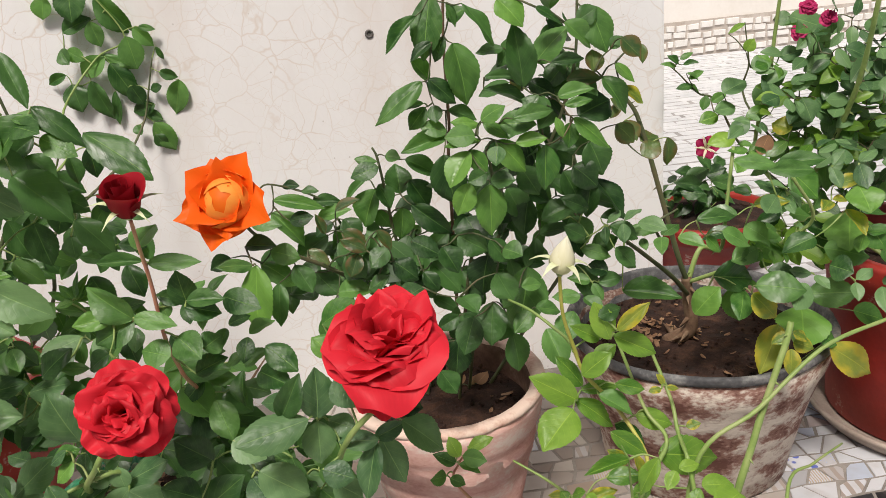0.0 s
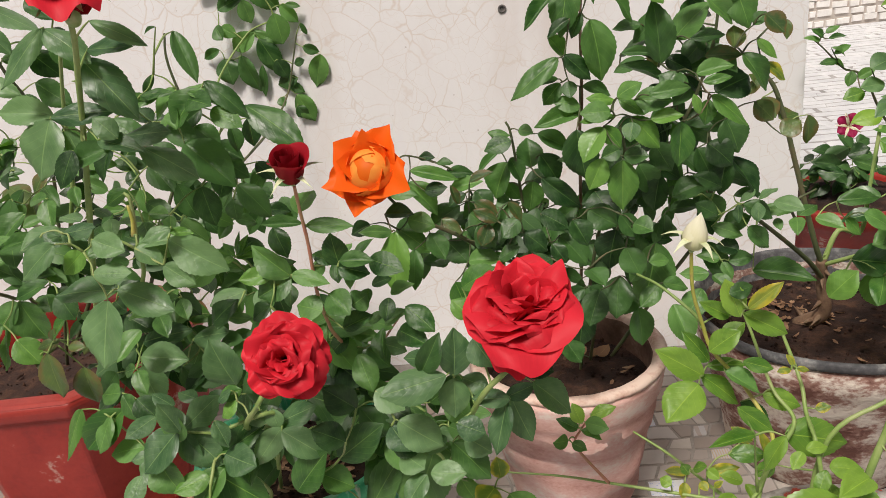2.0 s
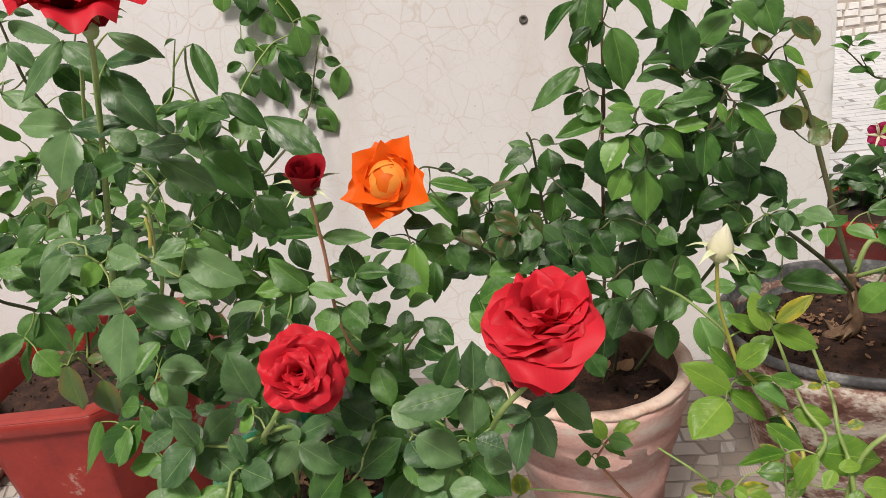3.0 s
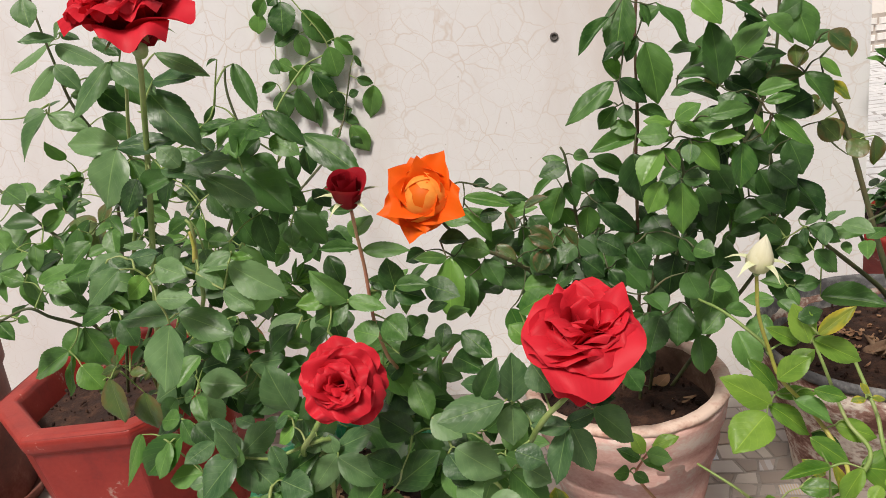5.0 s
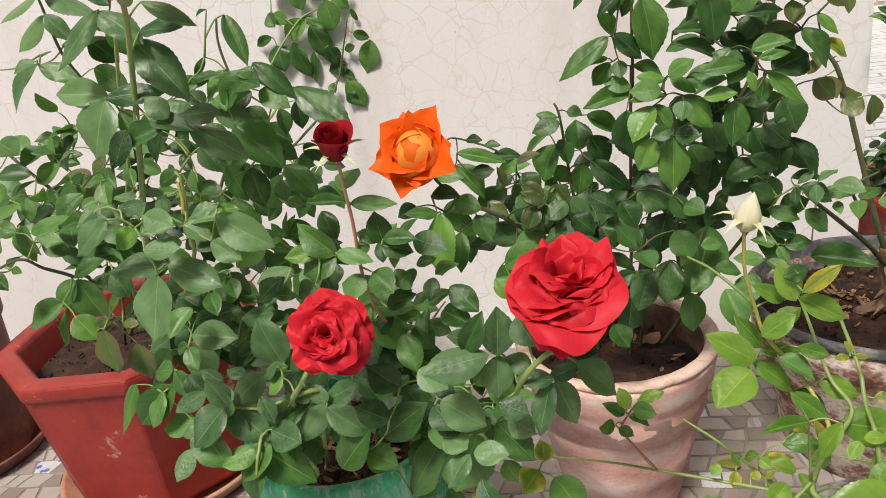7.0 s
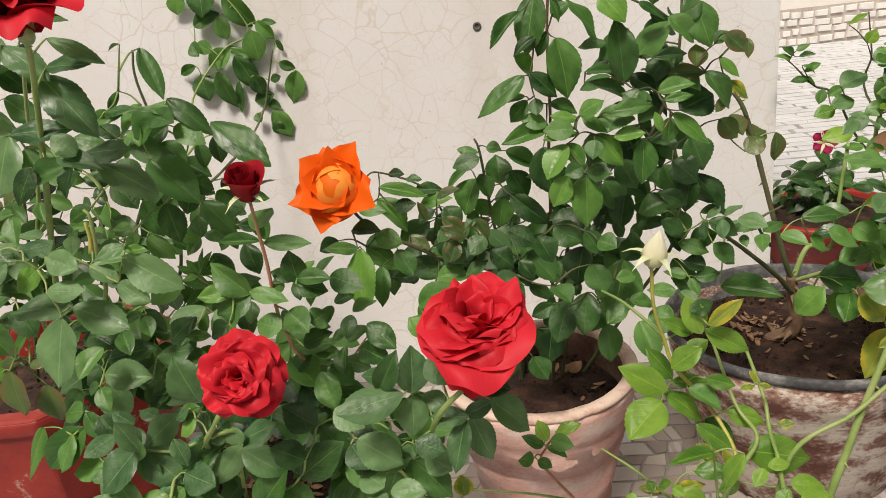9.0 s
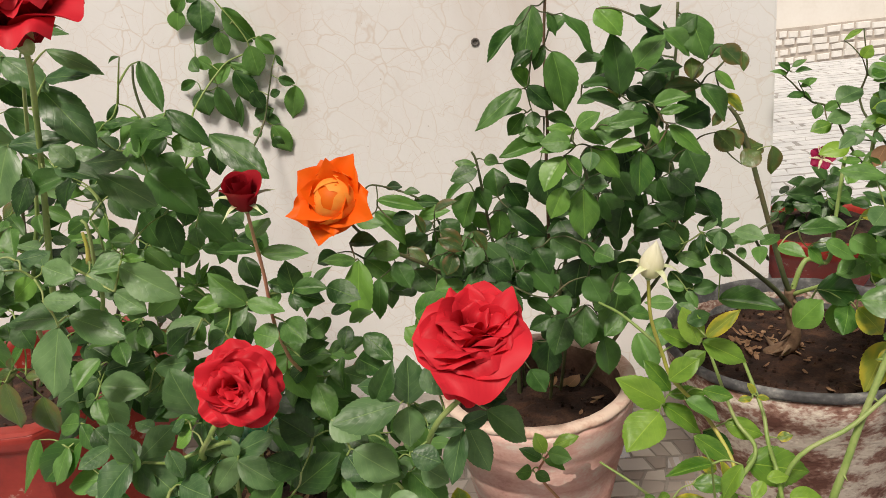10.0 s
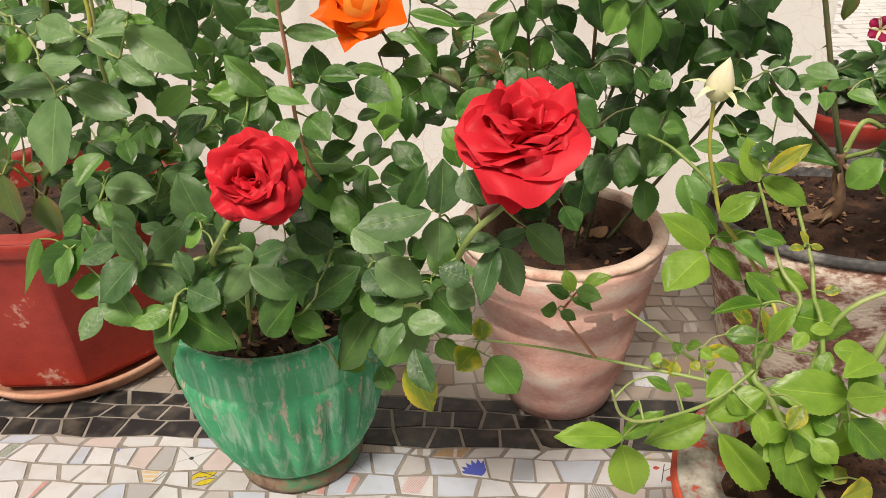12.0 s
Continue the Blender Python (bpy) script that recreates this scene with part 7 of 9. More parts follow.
leaf(PINK_ROSE, LEAF_DEEP_SHADE, (0.311, 1.143, 0.493), (0.295, 1.121, 0.467), 0.034)
leaf(PINK_ROSE, LEAF_MID, (0.299, 1.023, 0.652), (0.320, 1.004, 0.650), 0.027)
leaf(PINK_ROSE, LEAF_RUSTY, (0.077, 1.127, 0.700), (0.111, 1.124, 0.713), 0.017)
leaf(PINK_ROSE, LEAF_RUSTY, (0.081, 1.131, 0.665), (0.114, 1.127, 0.644), 0.022)
leaf(PINK_ROSE, LEAF_RUSTY, (0.099, 1.113, 0.634), (0.088, 1.100, 0.607), 0.023)
leaf(PINK_ROSE, LEAF_RUSTY, (0.056, 1.127, 0.668), (0.047, 1.123, 0.698), 0.012)
leaf(PINK_ROSE, LEAF_RUSTY, (0.112, 1.105, 0.643), (0.082, 1.102, 0.665), 0.018)
leaf(PINK_ROSE, LEAF_RUSTY, (0.025, 1.157, 0.634), (0.054, 1.145, 0.613), 0.019)
leaf(PINK_ROSE, LEAF_RUSTY, (0.131, 1.130, 0.661), (0.149, 1.127, 0.633), 0.017)
# inner leaves in near-black green: shade of the gaps put into their colour
fill(PINK_ROSE, LEAF_DEEP_SHADE, (0.16, 1.26, 0.56), (0.13, 0.06, 0.10), 46, 21)
fill(PINK_ROSE, LEAF_DEEP_SHADE, (0.36, 1.22, 0.68), (0.11, 0.05, 0.13), 64, 22)
fill(PINK_ROSE, LEAF_DEEP_SHADE, (0.27, 1.27, 0.53), (0.10, 0.05, 0.08), 44, 33)
fill(PINK_ROSE, LEAF_DEEP_SHADE, (0.40, 1.18, 0.86), (0.07, 0.04, 0.09), 24, 34)
fill(PINK_ROSE, LEAF_DEEP_SHADE, (0.04, 1.25, 0.58), (0.10, 0.05, 0.06), 24, 23)
fill(RED_ROSE, LEAF_DEEP_SHADE, (-0.46, 1.22, 0.72), (0.14, 0.06, 0.13), 50, 24)
fill(RED_ROSE, LEAF_DEEP_SHADE, (-0.50, 1.08, 0.60), (0.13, 0.06, 0.09), 40, 25)
fill(RED_ROSE, LEAF_DEEP_SHADE, (-0.405, 1.46, 0.635), (0.055, 0.04, 0.055), 15, 44)
fill(RED_ROSE, LEAF_DEEP_SHADE, (-0.60, 1.12, 0.70), (0.12, 0.06, 0.12), 36, 35)
fill(RED_ROSE, LEAF_DEEP_SHADE, (-0.45, 1.08, 0.50), (0.12, 0.06, 0.07), 36, 36)
fill(GREEN_ROSE, LEAF_DEEP_SHADE, (-0.18, 0.98, 0.40), (0.16, 0.08, 0.06), 40, 26)
fill(GREEN_ROSE, LEAF_DEEP_SHADE, (-0.20, 0.97, 0.50), (0.13, 0.05, 0.07), 30, 37)
fill(GREEN_ROSE, LEAF_DEEP_SHADE, (-0.03, 0.92, 0.43), (0.10, 0.05, 0.06), 26, 38)
leaf(PINK_ROSE, LEAF_DRY, (0.265, 1.270, 0.303), (0.287, 1.290, 0.312), 0.021)
leaf(PINK_ROSE, LEAF_DRY, (0.254, 1.270, 0.303), (0.271, 1.290, 0.312), 0.012)
leaf(PINK_ROSE, LEAF_DRY, (0.230, 1.270, 0.303), (0.246, 1.290, 0.312), 0.010)
orange_rose(PINK_ROSE, (-0.059, 1.070, 0.749), (-0.12, -0.86, 0.5), 0.068, 5)


# rose in the drum pot
DRUM_ROSE = plant("rose_bush", (0.66, 1.40, 0.262), "open rose bush with yellowing leaves in the drum pot")
cane(DRUM_ROSE, BARK, [(0.660, 1.400, 0.262), (0.699, 1.380, 0.299), (0.693, 1.380, 0.361), (0.685, 1.370, 0.414)], 0.0190, 0.0110)
cane(DRUM_ROSE, CANE_DARK, [(0.687, 1.370, 0.402), (0.665, 1.360, 0.461), (0.627, 1.360, 0.602), (0.604, 1.360, 0.687), (0.587, 1.360, 0.738), (0.570, 1.360, 0.765)], 0.0065, 0.0040)
cane(DRUM_ROSE, CANE_DARK, [(0.687, 1.370, 0.378), (0.643, 1.330, 0.436), (0.574, 1.280, 0.509), (0.517, 1.220, 0.569), (0.493, 1.200, 0.599)], 0.0060, 0.0030)
cane(DRUM_ROSE, CANE, [(0.687, 1.370, 0.402), (0.715, 1.380, 0.464), (0.763, 1.400, 0.450), (0.780, 1.420, 0.521), (0.803, 1.450, 0.633)], 0.0060, 0.0040)
cane(DRUM_ROSE, CANE, [(0.688, 1.370, 0.402), (0.745, 1.300, 0.457), (0.818, 1.250, 0.520), (0.837, 1.220, 0.568), (0.784, 1.200, 0.647)], 0.0050, 0.0030)
cane(DRUM_ROSE, CANE_DARK, [(0.621, 1.300, 0.506), (0.566, 1.200, 0.590), (0.602, 1.200, 0.614)], 0.0035, 0.0018)
leaf(DRUM_ROSE, LEAF_MID, (0.509, 1.183, 0.491), (0.589, 1.152, 0.489), 0.038)
leaf(DRUM_ROSE, LEAF_BRIGHT, (0.630, 1.190, 0.431), (0.661, 1.181, 0.478), 0.043)
leaf(DRUM_ROSE, LEAF_BRIGHT, (0.725, 1.264, 0.431), (0.733, 1.233, 0.390), 0.049)
leaf(DRUM_ROSE, LEAF_MID, (0.675, 1.222, 0.478), (0.740, 1.215, 0.470), 0.049)
leaf(DRUM_ROSE, LEAF_MID, (0.700, 1.124, 0.501), (0.763, 1.098, 0.501), 0.045)
leaf(DRUM_ROSE, LEAF_MID, (0.749, 1.186, 0.493), (0.789, 1.168, 0.490), 0.029)
leaf(DRUM_ROSE, LEAF_MID, (0.860, 1.252, 0.408), (0.926, 1.219, 0.419), 0.046)
leaf(DRUM_ROSE, LEAF_MID, (0.850, 1.181, 0.492), (0.871, 1.152, 0.491), 0.039)
leaf(DRUM_ROSE, LEAF_BRIGHT, (0.841, 1.241, 0.388), (0.811, 1.169, 0.361), 0.079)
leaf(DRUM_ROSE, LEAF_YELLOW, (0.704, 1.144, 0.476), (0.738, 1.125, 0.442), 0.036)
leaf(DRUM_ROSE, LEAF_YELLOW, (0.773, 1.188, 0.388), (0.733, 1.154, 0.325), 0.044)
leaf(DRUM_ROSE, LEAF_YELLOW, (0.820, 1.279, 0.245), (0.812, 1.251, 0.220), 0.038)
leaf(DRUM_ROSE, LEAF_YELLOW, (0.868, 1.187, 0.335), (0.945, 1.171, 0.283), 0.050)
leaf(DRUM_ROSE, LEAF_BRIGHT, (0.850, 1.195, 0.360), (0.878, 1.182, 0.347), 0.031)
leaf(DRUM_ROSE, LEAF_BRIGHT, (0.929, 1.227, 0.377), (0.981, 1.220, 0.357), 0.037)
leaf(DRUM_ROSE, LEAF_YELLOW, (0.779, 1.147, 0.379), (0.809, 1.139, 0.366), 0.024)
leaf(DRUM_ROSE, LEAF_MID, (0.660, 1.132, 0.702), (0.717, 1.118, 0.699), 0.023)
leaf(DRUM_ROSE, LEAF_MID, (0.795, 1.264, 0.648), (0.865, 1.249, 0.655), 0.030)
leaf(DRUM_ROSE, LEAF_MID, (0.722, 1.151, 0.677), (0.788, 1.145, 0.672), 0.025)
leaf(DRUM_ROSE, LEAF_BRIGHT, (0.812, 1.253, 0.635), (0.849, 1.228, 0.598), 0.048)
leaf(DRUM_ROSE, LEAF_YELLOW, (0.867, 1.216, 0.616), (0.911, 1.213, 0.627), 0.022)
leaf(DRUM_ROSE, LEAF_BRIGHT, (0.870, 1.158, 0.630), (0.868, 1.116, 0.607), 0.049)
leaf(DRUM_ROSE, LEAF_BRIGHT, (0.932, 1.270, 0.542), (0.890, 1.204, 0.513), 0.072)
leaf(DRUM_ROSE, LEAF_MID, (0.614, 1.150, 0.610), (0.668, 1.143, 0.619), 0.022)
leaf(DRUM_ROSE, LEAF_YELLOW, (0.709, 1.163, 0.620), (0.752, 1.145, 0.628), 0.021)
leaf(DRUM_ROSE, LEAF_MID, (0.704, 1.180, 0.579), (0.728, 1.152, 0.567), 0.039)
leaf(DRUM_ROSE, LEAF_MID, (0.652, 1.144, 0.589), (0.692, 1.132, 0.570), 0.031)
leaf(DRUM_ROSE, LEAF_MID, (0.812, 1.276, 0.511), (0.756, 1.241, 0.501), 0.049)
leaf(DRUM_ROSE, LEAF_MID, (0.791, 1.134, 0.565), (0.744, 1.129, 0.555), 0.035)
leaf(DRUM_ROSE, LEAF_MID, (0.864, 1.223, 0.504), (0.933, 1.207, 0.491), 0.047)
leaf(DRUM_ROSE, LEAF_BRIGHT, (0.909, 1.179, 0.553), (0.924, 1.156, 0.521), 0.040)
leaf(DRUM_ROSE, LEAF_MID, (0.741, 1.213, 0.523), (0.696, 1.196, 0.516), 0.033)
leaf(DRUM_ROSE, LEAF_BRIGHT, (0.632, 1.159, 0.577), (0.656, 1.150, 0.558), 0.023)
leaf(DRUM_ROSE, LEAF_DEEP_SHADE, (0.474, 1.131, 0.625), (0.512, 1.119, 0.607), 0.025)
leaf(DRUM_ROSE, LEAF_DEEP_SHADE, (0.471, 1.169, 0.626), (0.509, 1.163, 0.630), 0.017)
leaf(DRUM_ROSE, LEAF_MID, (0.496, 1.148, 0.607), (0.553, 1.139, 0.612), 0.017)
leaf(DRUM_ROSE, LEAF_DEEP_SHADE, (0.435, 1.111, 0.663), (0.402, 1.104, 0.686), 0.024)
leaf(DRUM_ROSE, LEAF_DEEP_SHADE, (0.418, 1.144, 0.641), (0.439, 1.131, 0.602), 0.037)
leaf(DRUM_ROSE, LEAF_DEEP_SHADE, (0.454, 1.159, 0.581), (0.488, 1.152, 0.598), 0.030)
leaf(DRUM_ROSE, LEAF_DEEP_SHADE, (0.431, 1.114, 0.619), (0.401, 1.110, 0.641), 0.023)
leaf(DRUM_ROSE, LEAF_DEEP_SHADE, (0.476, 1.113, 0.595), (0.507, 1.104, 0.568), 0.025)
leaf(DRUM_ROSE, LEAF_DEEP_SHADE, (0.470, 1.138, 0.550), (0.441, 1.143, 0.561), 0.026)
leaf(DRUM_ROSE, LEAF_DEEP_SHADE, (0.455, 1.134, 0.535), (0.489, 1.130, 0.541), 0.022)
leaf(DRUM_ROSE, LEAF_DEEP_SHADE, (0.428, 1.162, 0.555), (0.455, 1.137, 0.504), 0.032)
leaf(DRUM_ROSE, LEAF_MID, (0.432, 1.140, 0.591), (0.472, 1.128, 0.581), 0.022)
leaf(DRUM_ROSE, LEAF_DEEP_SHADE, (0.380, 1.167, 0.634), (0.422, 1.157, 0.659), 0.034)
leaf(DRUM_ROSE, LEAF_RUSTY, (0.567, 1.360, 0.726), (0.584, 1.338, 0.699), 0.035)
leaf(DRUM_ROSE, LEAF_RUSTY, (0.596, 1.360, 0.688), (0.633, 1.378, 0.690), 0.035)
leaf(DRUM_ROSE, LEAF_RUSTY, (0.642, 1.360, 0.688), (0.650, 1.355, 0.642), 0.032)
leaf(DRUM_ROSE, LEAF_RUSTY, (0.557, 1.360, 0.747), (0.542, 1.356, 0.768), 0.019)
leaf(DRUM_ROSE, LEAF_RUSTY, (0.562, 1.360, 0.761), (0.540, 1.353, 0.740), 0.017)
fill(DRUM_ROSE, LEAF_MID, (0.90, 1.36, 0.49), (0.16, 0.07, 0.06), 30, 27)

# young rose in the low front pot, with the white bud
FRONT_ROSE = plant("rose_bush", (0.575, 0.80, 0.14), "light green young rose with a white bud in the low pot")
cane(FRONT_ROSE, YELLOW_WOOD, [(0.430, 0.840, 0.396), (0.435, 0.860, 0.424), (0.411, 0.900, 0.468), (0.373, 0.900, 0.520), (0.360, 0.900, 0.560), (0.346, 0.890, 0.613), (0.343, 0.885, 0.670)], 0.0034, 0.0026)
cane(FRONT_ROSE, CANE, [(0.360, 0.900, 0.555), (0.358, 0.930, 0.557), (0.323, 0.970, 0.581), (0.297, 1.000, 0.588)], 0.0032, 0.0020)
cane(FRONT_ROSE, CANE, [(0.430, 0.840, 0.396), (0.470, 0.880, 0.421), (0.455, 0.920, 0.445), (0.437, 0.960, 0.511), (0.429, 0.970, 0.535)], 0.0040, 0.0020)
cane(FRONT_ROSE, CANE, [(0.525, 0.820, 0.130), (0.488, 0.840, 0.388), (0.492, 0.900, 0.417), (0.494, 0.930, 0.445), (0.482, 0.970, 0.496), (0.479, 0.970, 0.506)], 0.0040, 0.0025)
cane(FRONT_ROSE, CANE, [(0.515, 0.860, 0.130), (0.554, 0.860, 0.333), (0.577, 0.870, 0.403), (0.594, 0.880, 0.450), (0.628, 0.900, 0.526), (0.639, 0.910, 0.552)], 0.0062, 0.0048)
cane(FRONT_ROSE, CANE, [(0.475, 0.840, 0.130), (0.498, 0.860, 0.388), (0.583, 0.870, 0.458), (0.672, 0.890, 0.521), (0.764, 0.910, 0.538), (0.786, 0.910, 0.547)], 0.0040, 0.0028)
cane(FRONT_ROSE, CANE, [(0.416, 0.820, 0.389), (0.399, 0.790, 0.389), (0.348, 0.760, 0.366), (0.279, 0.730, 0.364), (0.248, 0.720, 0.379), (0.235, 0.715, 0.417)], 0.0028, 0.0018)
cane(FRONT_ROSE, CANE, [(0.545, 0.760, 0.130), (0.450, 0.780, 0.296), (0.416, 0.780, 0.361), (0.400, 0.790, 0.381), (0.430, 0.840, 0.396)], 0.0050, 0.0040)
cane(FRONT_ROSE, CANE, [(0.404, 0.800, 0.371), (0.425, 0.860, 0.304), (0.398, 0.880, 0.296), (0.335, 0.900, 0.297), (0.240, 0.930, 0.297), (0.170, 0.950, 0.298), (0.074, 0.960, 0.304)], 0.0042, 0.0016)
cane(FRONT_ROSE, CANE, [(0.425, 0.860, 0.304), (0.398, 0.880, 0.296), (0.338, 0.980, 0.298), (0.289, 1.020, 0.316)], 0.0040, 0.0020)
cane(FRONT_ROSE, CANE_RED, [(0.240, 0.930, 0.297), (0.198, 0.930, 0.362), (0.205, 0.930, 0.390), (0.220, 0.930, 0.412)], 0.0030, 0.0012)
cane(FRONT_ROSE, CANE, [(0.635, 0.850, 0.130), (0.704, 1.000, 0.216), (0.772, 1.050, 0.212), (0.849, 1.100, 0.203)], 0.0040, 0.0020)
leaf(FRONT_ROSE, LEAF_FRESH, (0.374, 0.925, 0.491), (0.351, 0.932, 0.531), 0.028)
leaf(FRONT_ROSE, LEAF_FRESH, (0.361, 0.903, 0.484), (0.308, 0.892, 0.527), 0.033)
leaf(FRONT_ROSE, LEAF_FRESH, (0.350, 0.878, 0.485), (0.305, 0.839, 0.466), 0.045)
leaf(FRONT_ROSE, LEAF_FRESH, (0.391, 0.900, 0.568), (0.358, 0.895, 0.592), 0.018)
leaf(FRONT_ROSE, LEAF_FRESH, (0.400, 0.882, 0.577), (0.383, 0.877, 0.625), 0.026)
leaf(FRONT_ROSE, LEAF_YELLOW, (0.408, 0.874, 0.591), (0.443, 0.871, 0.623), 0.017)
leaf(FRONT_ROSE, LEAF_FRESH, (0.408, 0.891, 0.574), (0.456, 0.883, 0.548), 0.025)
leaf(FRONT_ROSE, LEAF_FRESH, (0.394, 0.928, 0.520), (0.421, 0.936, 0.537), 0.022)
leaf(FRONT_ROSE, LEAF_FRESH, (0.367, 0.887, 0.528), (0.396, 0.879, 0.559), 0.026)
leaf(FRONT_ROSE, LEAF_FRESH, (0.371, 0.914, 0.490), (0.416, 0.910, 0.494), 0.018)
leaf(FRONT_ROSE, LEAF_FRESH, (0.365, 0.920, 0.471), (0.411, 0.903, 0.445), 0.026)
leaf(FRONT_ROSE, LEAF_MID, (0.388, 0.893, 0.492), (0.426, 0.879, 0.472), 0.024)
leaf(FRONT_ROSE, LEAF_FRESH, (0.407, 0.885, 0.511), (0.440, 0.878, 0.502), 0.017)
leaf(FRONT_ROSE, LEAF_FRESH, (0.445, 0.923, 0.435), (0.489, 0.911, 0.427), 0.025)
leaf(FRONT_ROSE, LEAF_MID, (0.417, 0.924, 0.424), (0.457, 0.917, 0.393), 0.022)
leaf(FRONT_ROSE, LEAF_FRESH, (0.461, 0.878, 0.404), (0.536, 0.870, 0.394), 0.044)
leaf(FRONT_ROSE, LEAF_FRESH, (0.401, 0.914, 0.349), (0.444, 0.902, 0.356), 0.023)
leaf(FRONT_ROSE, LEAF_YELLOW, (0.424, 0.871, 0.414), (0.436, 0.867, 0.375), 0.013)
leaf(FRONT_ROSE, LEAF_YELLOW, (0.375, 0.919, 0.316), (0.413, 0.914, 0.326), 0.016)
leaf(FRONT_ROSE, LEAF_YELLOW, (0.481, 0.922, 0.477), (0.475, 0.926, 0.491), 0.010)
leaf(FRONT_ROSE, LEAF_YELLOW, (0.479, 0.905, 0.484), (0.493, 0.903, 0.480), 0.007)
leaf(FRONT_ROSE, LEAF_YELLOW, (0.474, 0.913, 0.477), (0.458, 0.909, 0.479), 0.010)
leaf(FRONT_ROSE, LEAF_YELLOW, (0.506, 0.907, 0.419), (0.523, 0.904, 0.424), 0.012)
leaf(FRONT_ROSE, LEAF_YELLOW, (0.433, 0.927, 0.358), (0.409, 0.925, 0.381), 0.017)
leaf(FRONT_ROSE, LEAF_FRESH, (0.446, 0.874, 0.360), (0.421, 0.865, 0.353), 0.018)
leaf(FRONT_ROSE, LEAF_DEEP_SHADE, (0.386, 0.876, 0.611), (0.414, 0.879, 0.617), 0.018)
leaf(FRONT_ROSE, LEAF_FRESH, (0.256, 0.758, 0.314), (0.186, 0.737, 0.336), 0.027)
leaf(FRONT_ROSE, LEAF_FRESH, (0.261, 0.784, 0.276), (0.279, 0.761, 0.216), 0.043)
leaf(FRONT_ROSE, LEAF_FRESH, (0.254, 0.734, 0.336), (0.287, 0.727, 0.374), 0.021)
leaf(FRONT_ROSE, LEAF_FRESH, (0.350, 0.781, 0.322), (0.287, 0.772, 0.293), 0.035)
leaf(FRONT_ROSE, LEAF_FRESH, (0.351, 0.775, 0.335), (0.402, 0.769, 0.378), 0.033)
leaf(FRONT_ROSE, LEAF_FRESH, (0.361, 0.748, 0.330), (0.422, 0.740, 0.251), 0.034)
leaf(FRONT_ROSE, LEAF_FRESH, (0.433, 0.775, 0.315), (0.478, 0.752, 0.232), 0.046)
leaf(FRONT_ROSE, LEAF_FRESH, (0.501, 0.784, 0.360), (0.423, 0.775, 0.374), 0.044)
leaf(FRONT_ROSE, LEAF_FRESH, (0.480, 0.739, 0.393), (0.503, 0.716, 0.417), 0.029)
leaf(FRONT_ROSE, LEAF_FRESH, (0.395, 0.746, 0.362), (0.402, 0.732, 0.330), 0.016)
leaf(FRONT_ROSE, LEAF_FRESH, (0.490, 0.742, 0.360), (0.532, 0.736, 0.316), 0.034)
leaf(FRONT_ROSE, LEAF_FRESH, (0.413, 0.751, 0.496), (0.387, 0.746, 0.458), 0.019)
leaf(FRONT_ROSE, LEAF_FRESH, (0.381, 0.756, 0.497), (0.334, 0.742, 0.499), 0.011)
leaf(FRONT_ROSE, LEAF_FRESH, (0.368, 0.769, 0.525), (0.405, 0.762, 0.496), 0.019)
leaf(FRONT_ROSE, LEAF_FRESH, (0.274, 0.738, 0.416), (0.299, 0.731, 0.406), 0.011)
leaf(FRONT_ROSE, LEAF_FRESH, (0.311, 0.771, 0.381), (0.330, 0.766, 0.370), 0.014)
leaf(FRONT_ROSE, LEAF_FRESH, (0.489, 0.764, 0.328), (0.469, 0.780, 0.330), 0.025)
leaf(FRONT_ROSE, LEAF_YELLOW, (0.436, 0.739, 0.381), (0.424, 0.725, 0.361), 0.019)
leaf(FRONT_ROSE, LEAF_YELLOW, (0.539, 0.760, 0.250), (0.504, 0.733, 0.256), 0.026)
leaf(FRONT_ROSE, LEAF_YELLOW, (0.507, 0.784, 0.232), (0.528, 0.794, 0.241), 0.019)
leaf(FRONT_ROSE, LEAF_FRESH, (0.370, 0.770, 0.368), (0.390, 0.763, 0.343), 0.018)
leaf(FRONT_ROSE, LEAF_FRESH, (0.517, 0.777, 0.413), (0.477, 0.747, 0.420), 0.029)
leaf(FRONT_ROSE, LEAF_FRESH, (0.269, 0.748, 0.376), (0.258, 0.745, 0.354), 0.007)
leaf(FRONT_ROSE, LEAF_FRESH, (0.459, 0.746, 0.328), (0.480, 0.729, 0.312), 0.025)
leaf(FRONT_ROSE, LEAF_FRESH, (0.346, 0.908, 0.324), (0.339, 0.916, 0.335), 0.014)
leaf(FRONT_ROSE, LEAF_FRESH, (0.351, 0.903, 0.336), (0.361, 0.888, 0.353), 0.014)
leaf(FRONT_ROSE, LEAF_FRESH, (0.371, 0.909, 0.328), (0.383, 0.897, 0.323), 0.014)
leaf(FRONT_ROSE, LEAF_YELLOW, (0.361, 0.905, 0.312), (0.367, 0.893, 0.308), 0.012)
leaf(FRONT_ROSE, LEAF_FRESH, (0.319, 0.892, 0.321), (0.306, 0.901, 0.325), 0.015)
leaf(FRONT_ROSE, LEAF_YELLOW, (0.340, 0.907, 0.310), (0.336, 0.895, 0.294), 0.015)
leaf(FRONT_ROSE, LEAF_YELLOW, (0.376, 0.891, 0.314), (0.385, 0.888, 0.325), 0.008)
leaf(FRONT_ROSE, LEAF_FRESH, (0.206, 0.919, 0.410), (0.196, 0.925, 0.434), 0.018)
leaf(FRONT_ROSE, LEAF_FRESH, (0.220, 0.922, 0.418), (0.248, 0.919, 0.435), 0.016)
leaf(FRONT_ROSE, LEAF_MID, (0.200, 0.919, 0.401), (0.176, 0.917, 0.418), 0.016)
